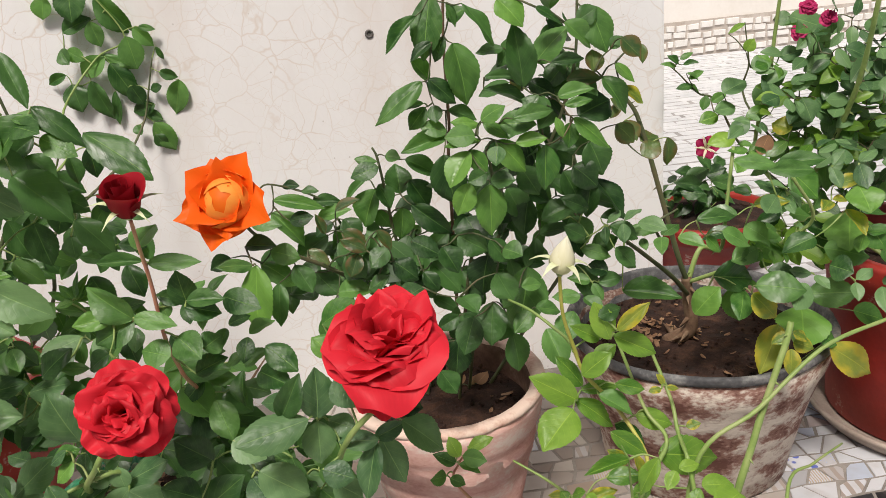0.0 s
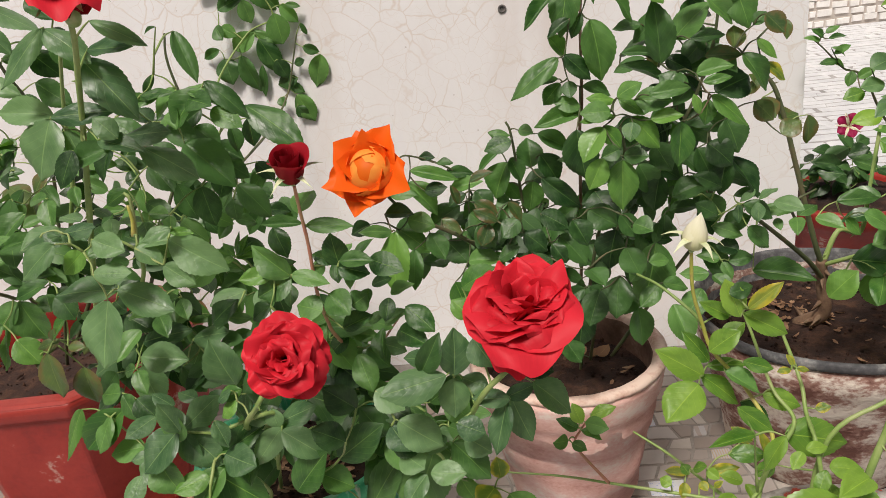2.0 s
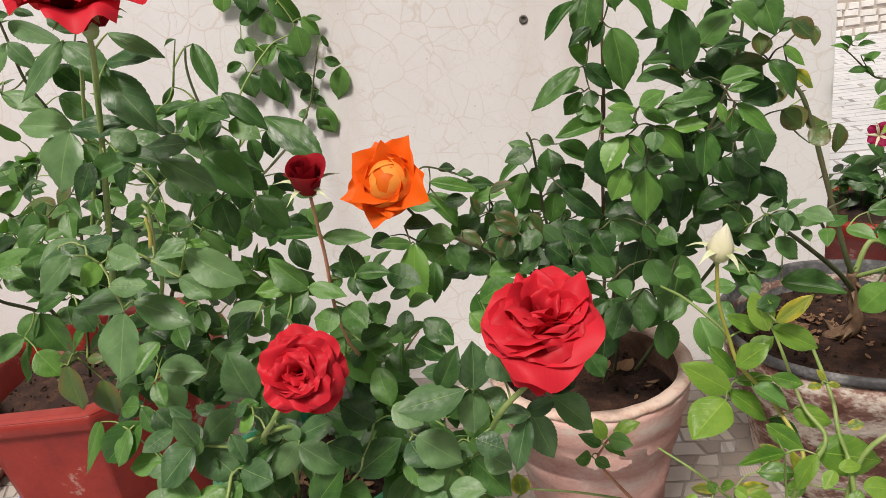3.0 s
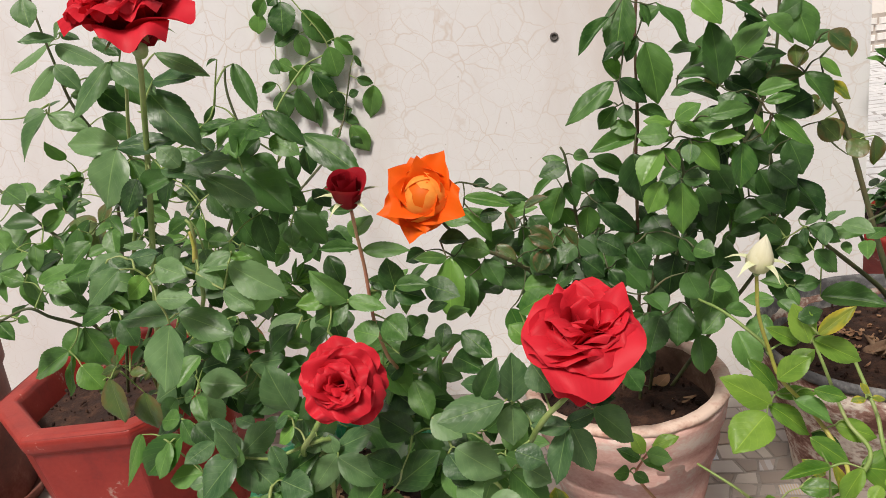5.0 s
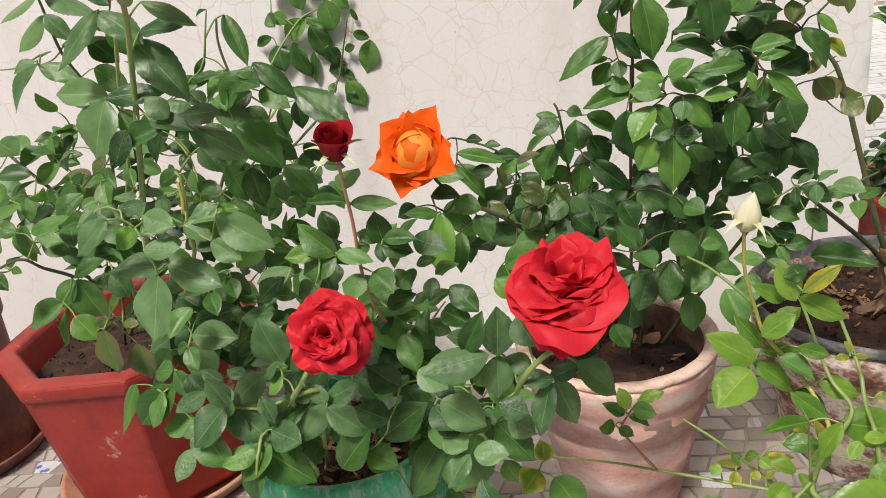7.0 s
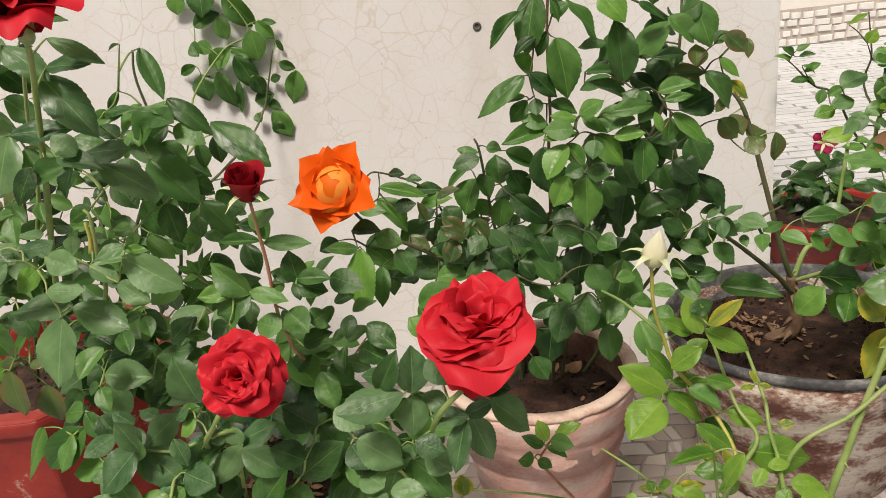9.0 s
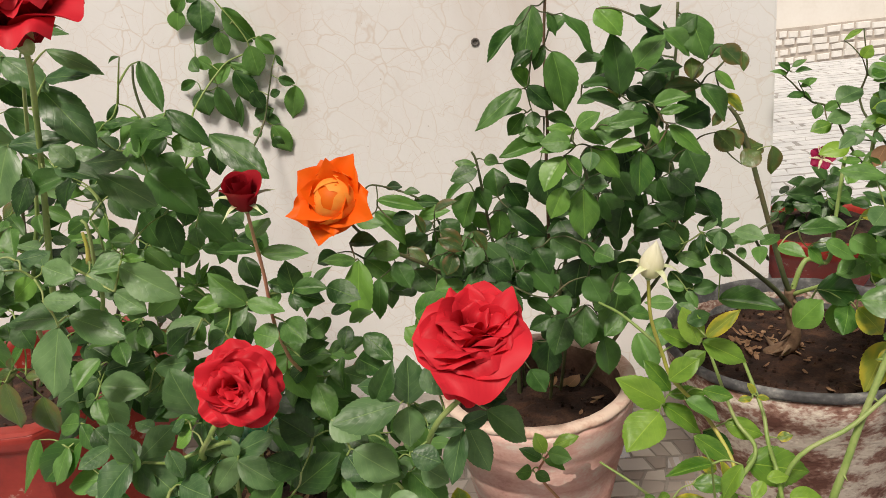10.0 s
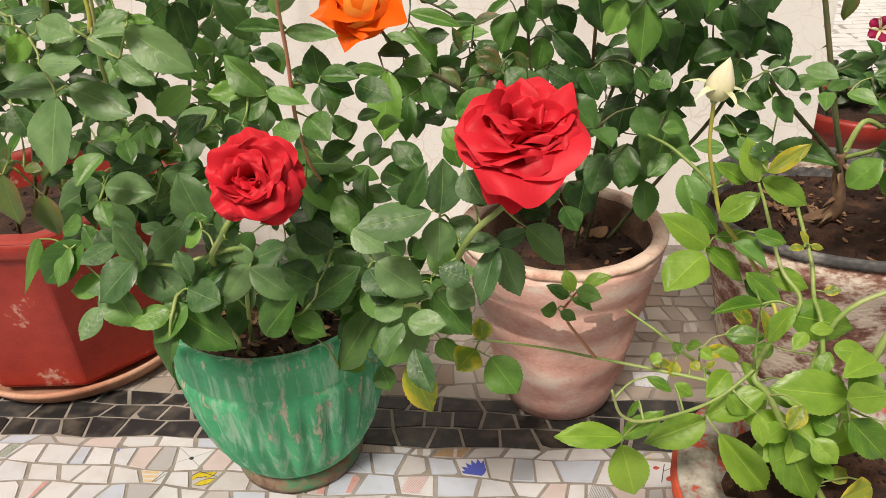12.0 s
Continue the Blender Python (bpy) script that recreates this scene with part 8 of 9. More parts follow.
leaf(FRONT_ROSE, LEAF_MID, (0.212, 0.917, 0.411), (0.239, 0.902, 0.412), 0.021)
leaf(FRONT_ROSE, LEAF_MID, (0.206, 0.922, 0.395), (0.232, 0.915, 0.387), 0.015)
leaf(FRONT_ROSE, LEAF_MID, (0.186, 0.923, 0.379), (0.170, 0.900, 0.392), 0.019)
leaf(FRONT_ROSE, LEAF_MID, (0.192, 0.918, 0.378), (0.210, 0.907, 0.375), 0.015)
rose_bud(FRONT_ROSE, (0.344, 0.885, 0.671), (0.20, -0.12, 1.0), 0.046, 0.0148, PETAL_WHITE, 6, 0.08)
fill(FRONT_ROSE, LEAF_FRESH, (0.485, 0.800, 0.313), (0.09, 0.05, 0.05), 22, 81)

# rose in the large red pot, and the small plant in the bowl
YARD_ROSE = plant("rose_bush", (1.25, 1.43, 0.36), "leafy rose with small magenta blooms in the large red pot")
cane(YARD_ROSE, CANE, [(1.230, 1.410, 0.350), (1.067, 1.620, 0.448), (1.073, 1.580, 0.568), (1.070, 1.500, 0.722), (1.060, 1.450, 0.872), (1.063, 1.450, 0.910)], 0.0080, 0.0050)
cane(YARD_ROSE, CANE, [(1.150, 1.430, 0.350), (0.978, 1.680, 0.507), (0.972, 1.660, 0.711), (0.979, 1.650, 0.871), (0.986, 1.650, 0.914)], 0.0060, 0.0040)
cane(YARD_ROSE, CANE_DARK, [(1.130, 1.480, 0.350), (0.985, 1.750, 0.515), (0.900, 1.750, 0.653), (0.854, 1.750, 0.680), (0.808, 1.750, 0.729), (0.780, 1.750, 0.754)], 0.0040, 0.0015)
cane(YARD_ROSE, CANE_DARK, [(1.150, 1.510, 0.350), (0.980, 1.750, 0.621), (0.968, 1.750, 0.736), (0.955, 1.750, 0.822)], 0.0040, 0.0015)
leaf(YARD_ROSE, LEAF_DUSTY, (0.990, 1.691, 0.828), (1.025, 1.676, 0.831), 0.031)
leaf(YARD_ROSE, LEAF_DUSTY, (1.023, 1.683, 0.831), (1.109, 1.658, 0.795), 0.073)
leaf(YARD_ROSE, LEAF_DUSTY, (0.990, 1.557, 0.684), (1.003, 1.532, 0.646), 0.043)
leaf(YARD_ROSE, LEAF_DUSTY, (1.031, 1.576, 0.677), (1.065, 1.557, 0.630), 0.051)
leaf(YARD_ROSE, LEAF_DUSTY, (1.029, 1.630, 0.697), (1.097, 1.624, 0.708), 0.054)
leaf(YARD_ROSE, LEAF_DUSTY, (1.073, 1.557, 0.775), (1.120, 1.543, 0.755), 0.042)
leaf(YARD_ROSE, LEAF_DUSTY, (1.206, 1.689, 0.600), (1.228, 1.637, 0.537), 0.080)
leaf(YARD_ROSE, LEAF_DUSTY, (1.114, 1.615, 0.725), (1.169, 1.607, 0.726), 0.044)
leaf(YARD_ROSE, LEAF_DUSTY, (0.874, 1.663, 0.692), (0.925, 1.671, 0.715), 0.046)
leaf(YARD_ROSE, LEAF_DUSTY, (0.915, 1.626, 0.745), (0.955, 1.623, 0.758), 0.035)
leaf(YARD_ROSE, LEAF_DUSTY, (0.967, 1.698, 0.645), (0.998, 1.690, 0.692), 0.050)
leaf(YARD_ROSE, LEAF_DUSTY, (0.970, 1.610, 0.689), (0.938, 1.621, 0.726), 0.042)
leaf(YARD_ROSE, LEAF_DUSTY, (0.975, 1.628, 0.761), (1.017, 1.618, 0.769), 0.039)
leaf(YARD_ROSE, LEAF_DUSTY, (1.072, 1.608, 0.753), (1.012, 1.584, 0.746), 0.044)
leaf(YARD_ROSE, LEAF_FRESH, (0.863, 1.622, 0.819), (0.891, 1.615, 0.838), 0.011)
leaf(YARD_ROSE, LEAF_FRESH, (0.890, 1.601, 0.785), (0.904, 1.597, 0.806), 0.023)
leaf(YARD_ROSE, LEAF_FRESH, (0.873, 1.687, 0.639), (0.833, 1.679, 0.632), 0.030)
leaf(YARD_ROSE, LEAF_DUSTY, (0.903, 1.670, 0.657), (0.854, 1.658, 0.658), 0.032)
leaf(YARD_ROSE, LEAF_DUSTY, (0.884, 1.562, 0.650), (0.842, 1.557, 0.632), 0.032)
leaf(YARD_ROSE, LEAF_DUSTY, (1.176, 1.690, 0.546), (1.102, 1.675, 0.552), 0.046)
leaf(YARD_ROSE, LEAF_DUSTY, (1.187, 1.611, 0.694), (1.144, 1.575, 0.658), 0.052)
leaf(YARD_ROSE, LEAF_DUSTY, (1.172, 1.632, 0.785), (1.209, 1.652, 0.825), 0.051)
leaf(YARD_ROSE, LEAF_YELLOW, (0.986, 1.585, 0.616), (0.958, 1.603, 0.633), 0.040)
leaf(YARD_ROSE, LEAF_DRY, (0.937, 1.581, 0.610), (0.915, 1.570, 0.574), 0.030)
leaf(YARD_ROSE, LEAF_FRESH, (0.901, 1.661, 0.597), (0.845, 1.647, 0.594), 0.037)
leaf(YARD_ROSE, LEAF_MID, (0.799, 1.728, 0.754), (0.780, 1.726, 0.774), 0.015)
leaf(YARD_ROSE, LEAF_MID, (0.818, 1.762, 0.757), (0.842, 1.757, 0.771), 0.015)
leaf(YARD_ROSE, LEAF_MID, (0.811, 1.726, 0.750), (0.837, 1.713, 0.757), 0.012)
leaf(YARD_ROSE, LEAF_MID, (0.793, 1.728, 0.748), (0.763, 1.724, 0.759), 0.012)
leaf(YARD_ROSE, LEAF_MID, (0.824, 1.725, 0.718), (0.853, 1.721, 0.734), 0.015)
leaf(YARD_ROSE, LEAF_MID, (0.857, 1.757, 0.678), (0.821, 1.750, 0.702), 0.015)
leaf(YARD_ROSE, LEAF_MID, (0.832, 1.730, 0.702), (0.797, 1.720, 0.703), 0.017)
leaf(YARD_ROSE, LEAF_MID, (0.863, 1.726, 0.676), (0.854, 1.717, 0.648), 0.020)
leaf(YARD_ROSE, LEAF_MID, (0.880, 1.735, 0.660), (0.910, 1.731, 0.677), 0.020)
leaf(YARD_ROSE, LEAF_MID, (0.817, 1.723, 0.731), (0.842, 1.713, 0.718), 0.012)
fill(YARD_ROSE, LEAF_DUSTY, (1.17, 1.62, 0.68), (0.17, 0.1, 0.17), 110, 28)
# lighter green chosen here to show sunlight on the yard rose's leaves
fill(YARD_ROSE, LEAF_FRESH, (1.065, 1.600, 0.639), (0.14, 0.07, 0.12), 60, 71)
fill(YARD_ROSE, LEAF_DUSTY, (1.105, 1.600, 0.728), (0.16, 0.07, 0.13), 60, 72)
fill(DRUM_ROSE, LEAF_FRESH, (0.867, 1.300, 0.496), (0.10, 0.05, 0.06), 26, 73)
fill(YARD_ROSE, LEAF_DUSTY, (1.19, 1.52, 0.60), (0.15, 0.07, 0.14), 60, 39)
fill(YARD_ROSE, LEAF_MID, (1.10, 1.60, 0.52), (0.16, 0.09, 0.12), 60, 29)
rose_head(YARD_ROSE, (1.014, 1.600, 0.861), (-0.2, -0.7, 0.6), 0.022, PETAL_PINK, 40, 0.8)
rose_head(YARD_ROSE, (0.998, 1.600, 0.815), (-0.2, -0.7, 0.6), 0.022, PETAL_PINK, 41, 0.8)
rose_head(YARD_ROSE, (1.057, 1.600, 0.835), (-0.2, -0.7, 0.6), 0.022, PETAL_PINK, 42, 0.8)
BOWL_PLANT = plant("petunia", (1.13, 2.34, 0.17), "small petunia with a magenta flower in the red bowl")
cane(BOWL_PLANT, CANE, [(1.120, 2.340, 0.160), (1.134, 2.400, 0.242), (1.142, 2.380, 0.322)], 0.0040, 0.0020)
leaf(BOWL_PLANT, LEAF_MID, (1.023, 2.282, 0.271), (1.092, 2.255, 0.267), 0.045)
leaf(BOWL_PLANT, LEAF_MID, (1.095, 2.304, 0.241), (1.109, 2.271, 0.218), 0.042)
leaf(BOWL_PLANT, LEAF_DEEP_SHADE, (1.124, 2.334, 0.317), (1.054, 2.316, 0.294), 0.046)
leaf(BOWL_PLANT, LEAF_DEEP_SHADE, (1.134, 2.357, 0.291), (1.192, 2.345, 0.306), 0.047)
leaf(BOWL_PLANT, LEAF_DEEP_SHADE, (1.092, 2.298, 0.276), (1.017, 2.291, 0.305), 0.046)
leaf(BOWL_PLANT, LEAF_DEEP_SHADE, (1.143, 2.358, 0.309), (1.118, 2.367, 0.355), 0.043)
leaf(BOWL_PLANT, LEAF_MID, (1.133, 2.312, 0.285), (1.199, 2.296, 0.264), 0.046)
leaf(BOWL_PLANT, LEAF_DEEP_SHADE, (1.101, 2.368, 0.292), (1.044, 2.364, 0.319), 0.040)
leaf(BOWL_PLANT, LEAF_DEEP_SHADE, (1.071, 2.336, 0.268), (1.009, 2.315, 0.253), 0.039)
leaf(BOWL_PLANT, LEAF_DEEP_SHADE, (1.166, 2.343, 0.254), (1.138, 2.319, 0.218), 0.043)
leaf(BOWL_PLANT, LEAF_DEEP_SHADE, (1.163, 2.364, 0.323), (1.205, 2.377, 0.334), 0.036)
fill(BOWL_PLANT, LEAF_DEEP_SHADE, (1.1, 2.34, 0.25), (0.14, 0.08, 0.06), 50, 30)
petunia_flower(BOWL_PLANT, (1.091, 2.260, 0.407), (-0.25, -0.85, 0.4), 0.043)

# compound leaves that close the gaps of the bushes
for bush, tint, at, way, size, pairs in (
    (DRUM_ROSE, LEAF_DUSTY, (0.796, 1.22, 0.622), (-0.5, -0.6, 0.1), 0.05, 2),
    (DRUM_ROSE, LEAF_DUSTY, (0.831, 1.22, 0.646), (0.6, -0.5, 0.15), 0.05, 2),
    (DRUM_ROSE, LEAF_BRIGHT, (0.885, 1.2, 0.549), (0.3, -0.7, -0.1), 0.055, 1),
    (DRUM_ROSE, LEAF_DUSTY, (0.831, 1.18, 0.495), (-0.6, -0.6, -0.1), 0.055, 1),
    (DRUM_ROSE, LEAF_DUSTY, (0.861, 1.18, 0.471), (0.6, -0.6, -0.05), 0.052, 2),
    (DRUM_ROSE, LEAF_BRIGHT, (0.825, 1.26, 0.495), (-0.7, -0.4, 0.2), 0.045, 2),
    (DRUM_ROSE, LEAF_MID, (0.784, 1.3, 0.507), (-0.4, -0.5, 0.1), 0.042, 2),
    (DRUM_ROSE, LEAF_BRIGHT, (0.737, 1.26, 0.464), (-0.3, -0.8, -0.1), 0.052, 1),
    (DRUM_ROSE, LEAF_MID, (0.944, 1.24, 0.487), (0.7, -0.4, 0.1), 0.05, 2),
    (DRUM_ROSE, LEAF_YELLOW, (0.838, 1.21, 0.61), (0.3, -0.8, -0.3), 0.045, 1),
    (DRUM_ROSE, LEAF_YELLOW, (0.773, 1.15, 0.425), (-0.2, -0.5, -0.8), 0.045, 1),
    (YARD_ROSE, LEAF_DUSTY, (0.932, 1.45, 0.704), (-0.6, -0.4, 0.2), 0.045, 2),
    (YARD_ROSE, LEAF_DUSTY, (1.016, 1.45, 0.726), (0.5, -0.6, 0.2), 0.05, 2),
    (YARD_ROSE, LEAF_DUSTY, (0.894, 1.5, 0.666), (-0.7, -0.4, 0.0), 0.042, 2),
    (YARD_ROSE, LEAF_BRIGHT, (0.863, 1.48, 0.63), (-0.5, -0.6, -0.1), 0.042, 2),
    (YARD_ROSE, LEAF_DUSTY, (0.974, 1.42, 0.641), (-0.3, -0.8, 0.0), 0.05, 2),
    (YARD_ROSE, LEAF_DUSTY, (1.034, 1.4, 0.67), (0.3, -0.8, 0.1), 0.055, 2),
    (YARD_ROSE, LEAF_MID, (0.972, 1.5, 0.818), (-0.5, -0.6, 0.2), 0.045, 2),
    (YARD_ROSE, LEAF_DUSTY, (1.043, 1.45, 0.784), (0.4, -0.6, 0.2), 0.05, 2),
    (YARD_ROSE, LEAF_BRIGHT, (0.947, 1.55, 0.751), (-0.6, -0.4, 0.2), 0.036, 2),
    (DRUM_ROSE, LEAF_MID, (0.462, 1.16, 0.542), (-0.4, -0.5, -0.2), 0.05, 2),
    (DRUM_ROSE, LEAF_MID, (0.514, 1.18, 0.584), (0.6, -0.5, 0.1), 0.042, 2),
    (DRUM_ROSE, LEAF_DUSTY, (0.453, 1.15, 0.621), (0.5, -0.6, 0.2), 0.042, 2),
    (PINK_ROSE, LEAF_DEEP_SHADE, (0.248, 1.16, 0.532), (-0.2, -0.4, -0.8), 0.06, 1),
    (PINK_ROSE, LEAF_DEEP_SHADE, (0.302, 1.16, 0.534), (0.2, -0.4, -0.9), 0.062, 1),
    (PINK_ROSE, LEAF_DEEP_SHADE, (0.203, 1.14, 0.612), (-0.4, -0.5, -0.5), 0.052, 2),
    (PINK_ROSE, LEAF_MID, (0.316, 1.12, 0.577), (0.3, -0.6, -0.5), 0.055, 2),
    (GREEN_ROSE, LEAF_MID, (-0.173, 0.84, 0.513), (-0.5, -0.5, -0.3), 0.05, 2),
    (GREEN_ROSE, LEAF_DUSTY, (-0.263, 0.86, 0.531), (-0.5, -0.6, 0.1), 0.042, 2),
    (GREEN_ROSE, LEAF_DUSTY, (-0.305, 0.84, 0.507), (-0.4, -0.6, -0.4), 0.042, 2),
    (GREEN_ROSE, LEAF_MID, (-0.079, 0.92, 0.586), (0.5, -0.4, 0.1), 0.045, 2),
    (GREEN_ROSE, LEAF_MID, (-0.08, 0.88, 0.528), (0.4, -0.6, -0.3), 0.05, 2),
    (GREEN_ROSE, LEAF_DUSTY, (-0.006, 0.8, 0.506), (0.3, -0.6, -0.4), 0.05, 2),
    (RED_ROSE, LEAF_MID, (-0.301, 1.0, 0.74), (-0.5, -0.6, 0.0), 0.05, 2),
    (RED_ROSE, LEAF_DUSTY, (-0.339, 0.92, 0.765), (-0.5, -0.6, 0.1), 0.046, 2),
    (RED_ROSE, LEAF_MID, (-0.324, 1.05, 0.862), (0.5, -0.5, 0.2), 0.05, 2),
    (RED_ROSE, LEAF_DEEP_SHADE, (-0.338, 1.2, 0.682), (0.4, -0.3, -0.6), 0.06, 1),
    (RED_ROSE, LEAF_MID, (-0.311, 0.98, 0.634), (-0.4, -0.6, -0.2), 0.05, 2),
    (RED_ROSE, LEAF_MID, (-0.391, 0.95, 0.553), (-0.4, -0.5, -0.6), 0.052, 2),
    (RED_ROSE, LEAF_DEEP_SHADE, (-0.363, 1.4, 0.671), (0.3, -0.3, -0.6), 0.06, 2),
    (RED_ROSE, LEAF_DEEP_SHADE, (-0.352, 1.45, 0.7), (0.3, -0.3, -0.5), 0.055, 2),
    (RED_ROSE, LEAF_DEEP_SHADE, (-0.428, 1.35, 0.682), (-0.3, -0.3, -0.7), 0.06, 2),
    (RED_ROSE, LEAF_DEEP_SHADE, (-0.376, 1.3, 0.598), (0.2, -0.3, -0.7), 0.055, 2),
    (RED_ROSE, LEAF_MID, (-0.483, 1.1, 0.775), (-0.5, -0.4, -0.2), 0.055, 2),
    (GREEN_ROSE, LEAF_MID, (-0.098, 0.9, 0.691), (0.6, -0.4, 0.1), 0.042, 2),
    (GREEN_ROSE, LEAF_MID, (-0.062, 0.9, 0.658), (0.6, -0.4, -0.2), 0.042, 2),
    (GREEN_ROSE, LEAF_MID, (-0.101, 0.92, 0.628), (0.3, -0.5, -0.5), 0.045, 2),
    (GREEN_ROSE, LEAF_DUSTY, (-0.117, 0.88, 0.672), (-0.6, -0.4, 0.1), 0.04, 2),
    (GREEN_ROSE, LEAF_DEEP_SHADE, (-0.2, 0.98, 0.599), (-0.2, -0.4, -0.6), 0.05, 2),
    (GREEN_ROSE, LEAF_DEEP_SHADE, (-0.109, 0.95, 0.539), (0.2, -0.4, -0.7), 0.05, 2),
    (FRONT_ROSE, LEAF_FRESH, (0.455, 0.86, 0.414), (0.4, -0.6, -0.2), 0.045, 2),
    (FRONT_ROSE, LEAF_FRESH, (0.41, 0.84, 0.379), (-0.5, -0.5, -0.1), 0.04, 1),
):
    spray(bush, tint, at, way, size, pairs)

for bush, wood in ((RED_ROSE, CANE), (GREEN_ROSE, CANE), (PINK_ROSE, CANE_DARK), (DRUM_ROSE, CANE), (FRONT_ROSE, CANE), (YARD_ROSE, CANE_DARK), (BOWL_PLANT, CANE)):
    grow_stalks(bush, wood)


# ---- broken-tile floor ----
def island_random(nt):
    return nt.nodes.new("ShaderNodeNewGeometry").outputs["Random Per Island"]


def object_random(nt):
    return nt.nodes.new("ShaderNodeObjectInfo").outputs["Random"]


def tile_material(name, colours, source, rough=0.28, print_colour=None, print_scale=60.0, stripes=False):
    """Glazed tile scraps: one of several glazes each, with dirt; some carry a printed pattern."""
    m, nt, bsdf = nodes_of(name)
    L = nt.links.new
    ramp = nt.nodes.new("ShaderNodeValToRGB")
    ramp.color_ramp.interpolation = "CONSTANT"
    while len(ramp.color_ramp.elements) < len(colours):
        ramp.color_ramp.elements.new(0.5)
    for i, (e, c) in enumerate(zip(ramp.color_ramp.elements, colours)):
        e.position, e.color = i / len(colours), (*c, 1)
    L(source(nt), ramp.inputs[0])
    tc = nt.nodes.new("ShaderNodeTexCoord")
    geo = nt.nodes.new("ShaderNodeNewGeometry")
    col = ramp.outputs[0]
    if print_colour:
        if stripes:
            tex = nt.nodes.new("ShaderNodeTexWave")
            tex.inputs["Scale"].default_value, tex.inputs["Distortion"].default_value = print_scale, 1.5
            fac = tex.outputs["Fac"]
        else:
            tex = nt.nodes.new("ShaderNodeTexVoronoi")
            tex.inputs["Scale"].default_value = print_scale
            fac = tex.outputs["Distance"]
        L(geo.outputs["Position"], tex.inputs[0])
        r = nt.nodes.new("ShaderNodeMapRange")
        r.inputs[1].default_value, r.inputs[2].default_value = (0.55, 0.62) if stripes else (0.30, 0.24)
        L(fac, r.inputs[0])
        mix = nt.nodes.new("ShaderNodeMix")
        mix.data_type = "RGBA"
        L(r.outputs[0], mix.inputs[0])
        L(col, mix.inputs[6])
        mix.inputs[7].default_value = (*print_colour, 1)
        col = mix.outputs[2]
    n = nt.nodes.new("ShaderNodeTexNoise")
    n.inputs["Scale"].default_value, n.inputs["Detail"].default_value = 24.0, 7.0
    L(geo.outputs["Position"], n.inputs[0])
    dr = nt.nodes.new("ShaderNodeMapRange")
    dr.inputs[1].default_value, dr.inputs[2].default_value, dr.inputs[3].default_value, dr.inputs[4].default_value = 0.48, 0.8, 0.0, 0.36
    L(n.outputs["Fac"], dr.inputs[0])
    dm = nt.nodes.new("ShaderNodeMix")
    dm.data_type = "RGBA"
    L(dr.outputs[0], dm.inputs[0])
    L(col, dm.inputs[6])
    dm.inputs[7].default_value = (0.30, 0.25, 0.20, 1)
    L(dm.outputs[2], bsdf.inputs["Base Color"])
    rr = nt.nodes.new("ShaderNodeMapRange")
    rr.inputs[3].default_value, rr.inputs[4].default_value = rough, rough + 0.4
    L(n.outputs["Fac"], rr.inputs[0])
    L(rr.outputs[0], bsdf.inputs["Roughness"])
    return m


WHITES = [(0.52, 0.53, 0.56), (0.46, 0.455, 0.47), (0.57, 0.58, 0.62), (0.42, 0.40, 0.405), (0.51, 0.53, 0.58), (0.50, 0.43, 0.43), (0.43, 0.48, 0.58), (0.53, 0.545, 0.58), (0.36, 0.36, 0.375), (0.55, 0.56, 0.59)]
# grey glazes of the back floor hold its shade as well as soil stains
SHADED_GREYS = [(0.30, 0.26, 0.23), (0.37, 0.33, 0.30), (0.24, 0.20, 0.175), (0.42, 0.38, 0.34), (0.28, 0.215, 0.175), (0.39, 0.36, 0.335)]
BLACKS = [(0.010, 0.010, 0.011), (0.018, 0.018, 0.02), (0.013, 0.013, 0.015), (0.03, 0.03, 0.032)]
GLAZES = {}
for key, source in (("piece", object_random), ("rest", island_random)):
    GLAZES[key] = {
        "white": tile_material("white_tile_" + key, WHITES, source),
        "grey": tile_material("grey_tile_" + key, SHADED_GREYS, source, 0.4),
        "black": tile_material("black_tile_" + key, BLACKS, source, 0.42),
        "blue": tile_material("blue_print_tile_" + key, WHITES[:3], source, 0.25, (0.09, 0.13, 0.46), 38.0),
        "speckle": tile_material("speckled_tile_" + key, WHITES[:3], source, 0.25, (0.35, 0.42, 0.60), 160.0),
        "stripe": tile_material("striped_tile_" + key, WHITES[3:6], source, 0.25, (0.42, 0.33, 0.22), 60.0, True),
        "drawn": tile_material("line_drawn_tile_" + key, WHITES[2:5], source, 0.25, (0.34, 0.29, 0.26), 14.0, True),
        "yellow": tile_material("yellow_print_tile_" + key, WHITES[:2], source, 0.25, (0.50, 0.44, 0.16), 40.0),
    }
TRNG = random.Random(31)


def scrap_bm(bm, c, m):
    """Adds one scrap by its outline and pose: straight sides, a chamfered rim."""
    lo = [bm.verts.new(m @ Vector((x, y, -1))) for x, y in c]
    mid = [bm.verts.new(m @ Vector((x, y, -0.25))) for x, y in c]
    top = [bm.verts.new(m @ Vector((x * 0.97, y * 0.96, 0))) for x, y in c]
    n = len(c)
    for a, b in ((lo, mid), (mid, top)):
        for i in range(n):
            bm.faces.new((a[i], a[(i + 1) % n], b[(i + 1) % n], b[i]))
    bm.faces.new(top)
    return bm


def scrap(seed):
    """The outline of a paving stone, one unit across."""
    rg = random.Random(seed)
    j = 0.17
    return [(-0.5 + rg.uniform(-j, j) * 0.6, -0.5 + rg.uniform(0, j)), (0.5 + rg.uniform(-j, j) * 0.6, -0.5 + rg.uniform(0, j)), (0.5 + rg.uniform(-j, j) * 0.6, 0.5 - rg.uniform(0, j)), (-0.5 + rg.uniform(-j, j) * 0.6, 0.5 - rg.uniform(0, j))]


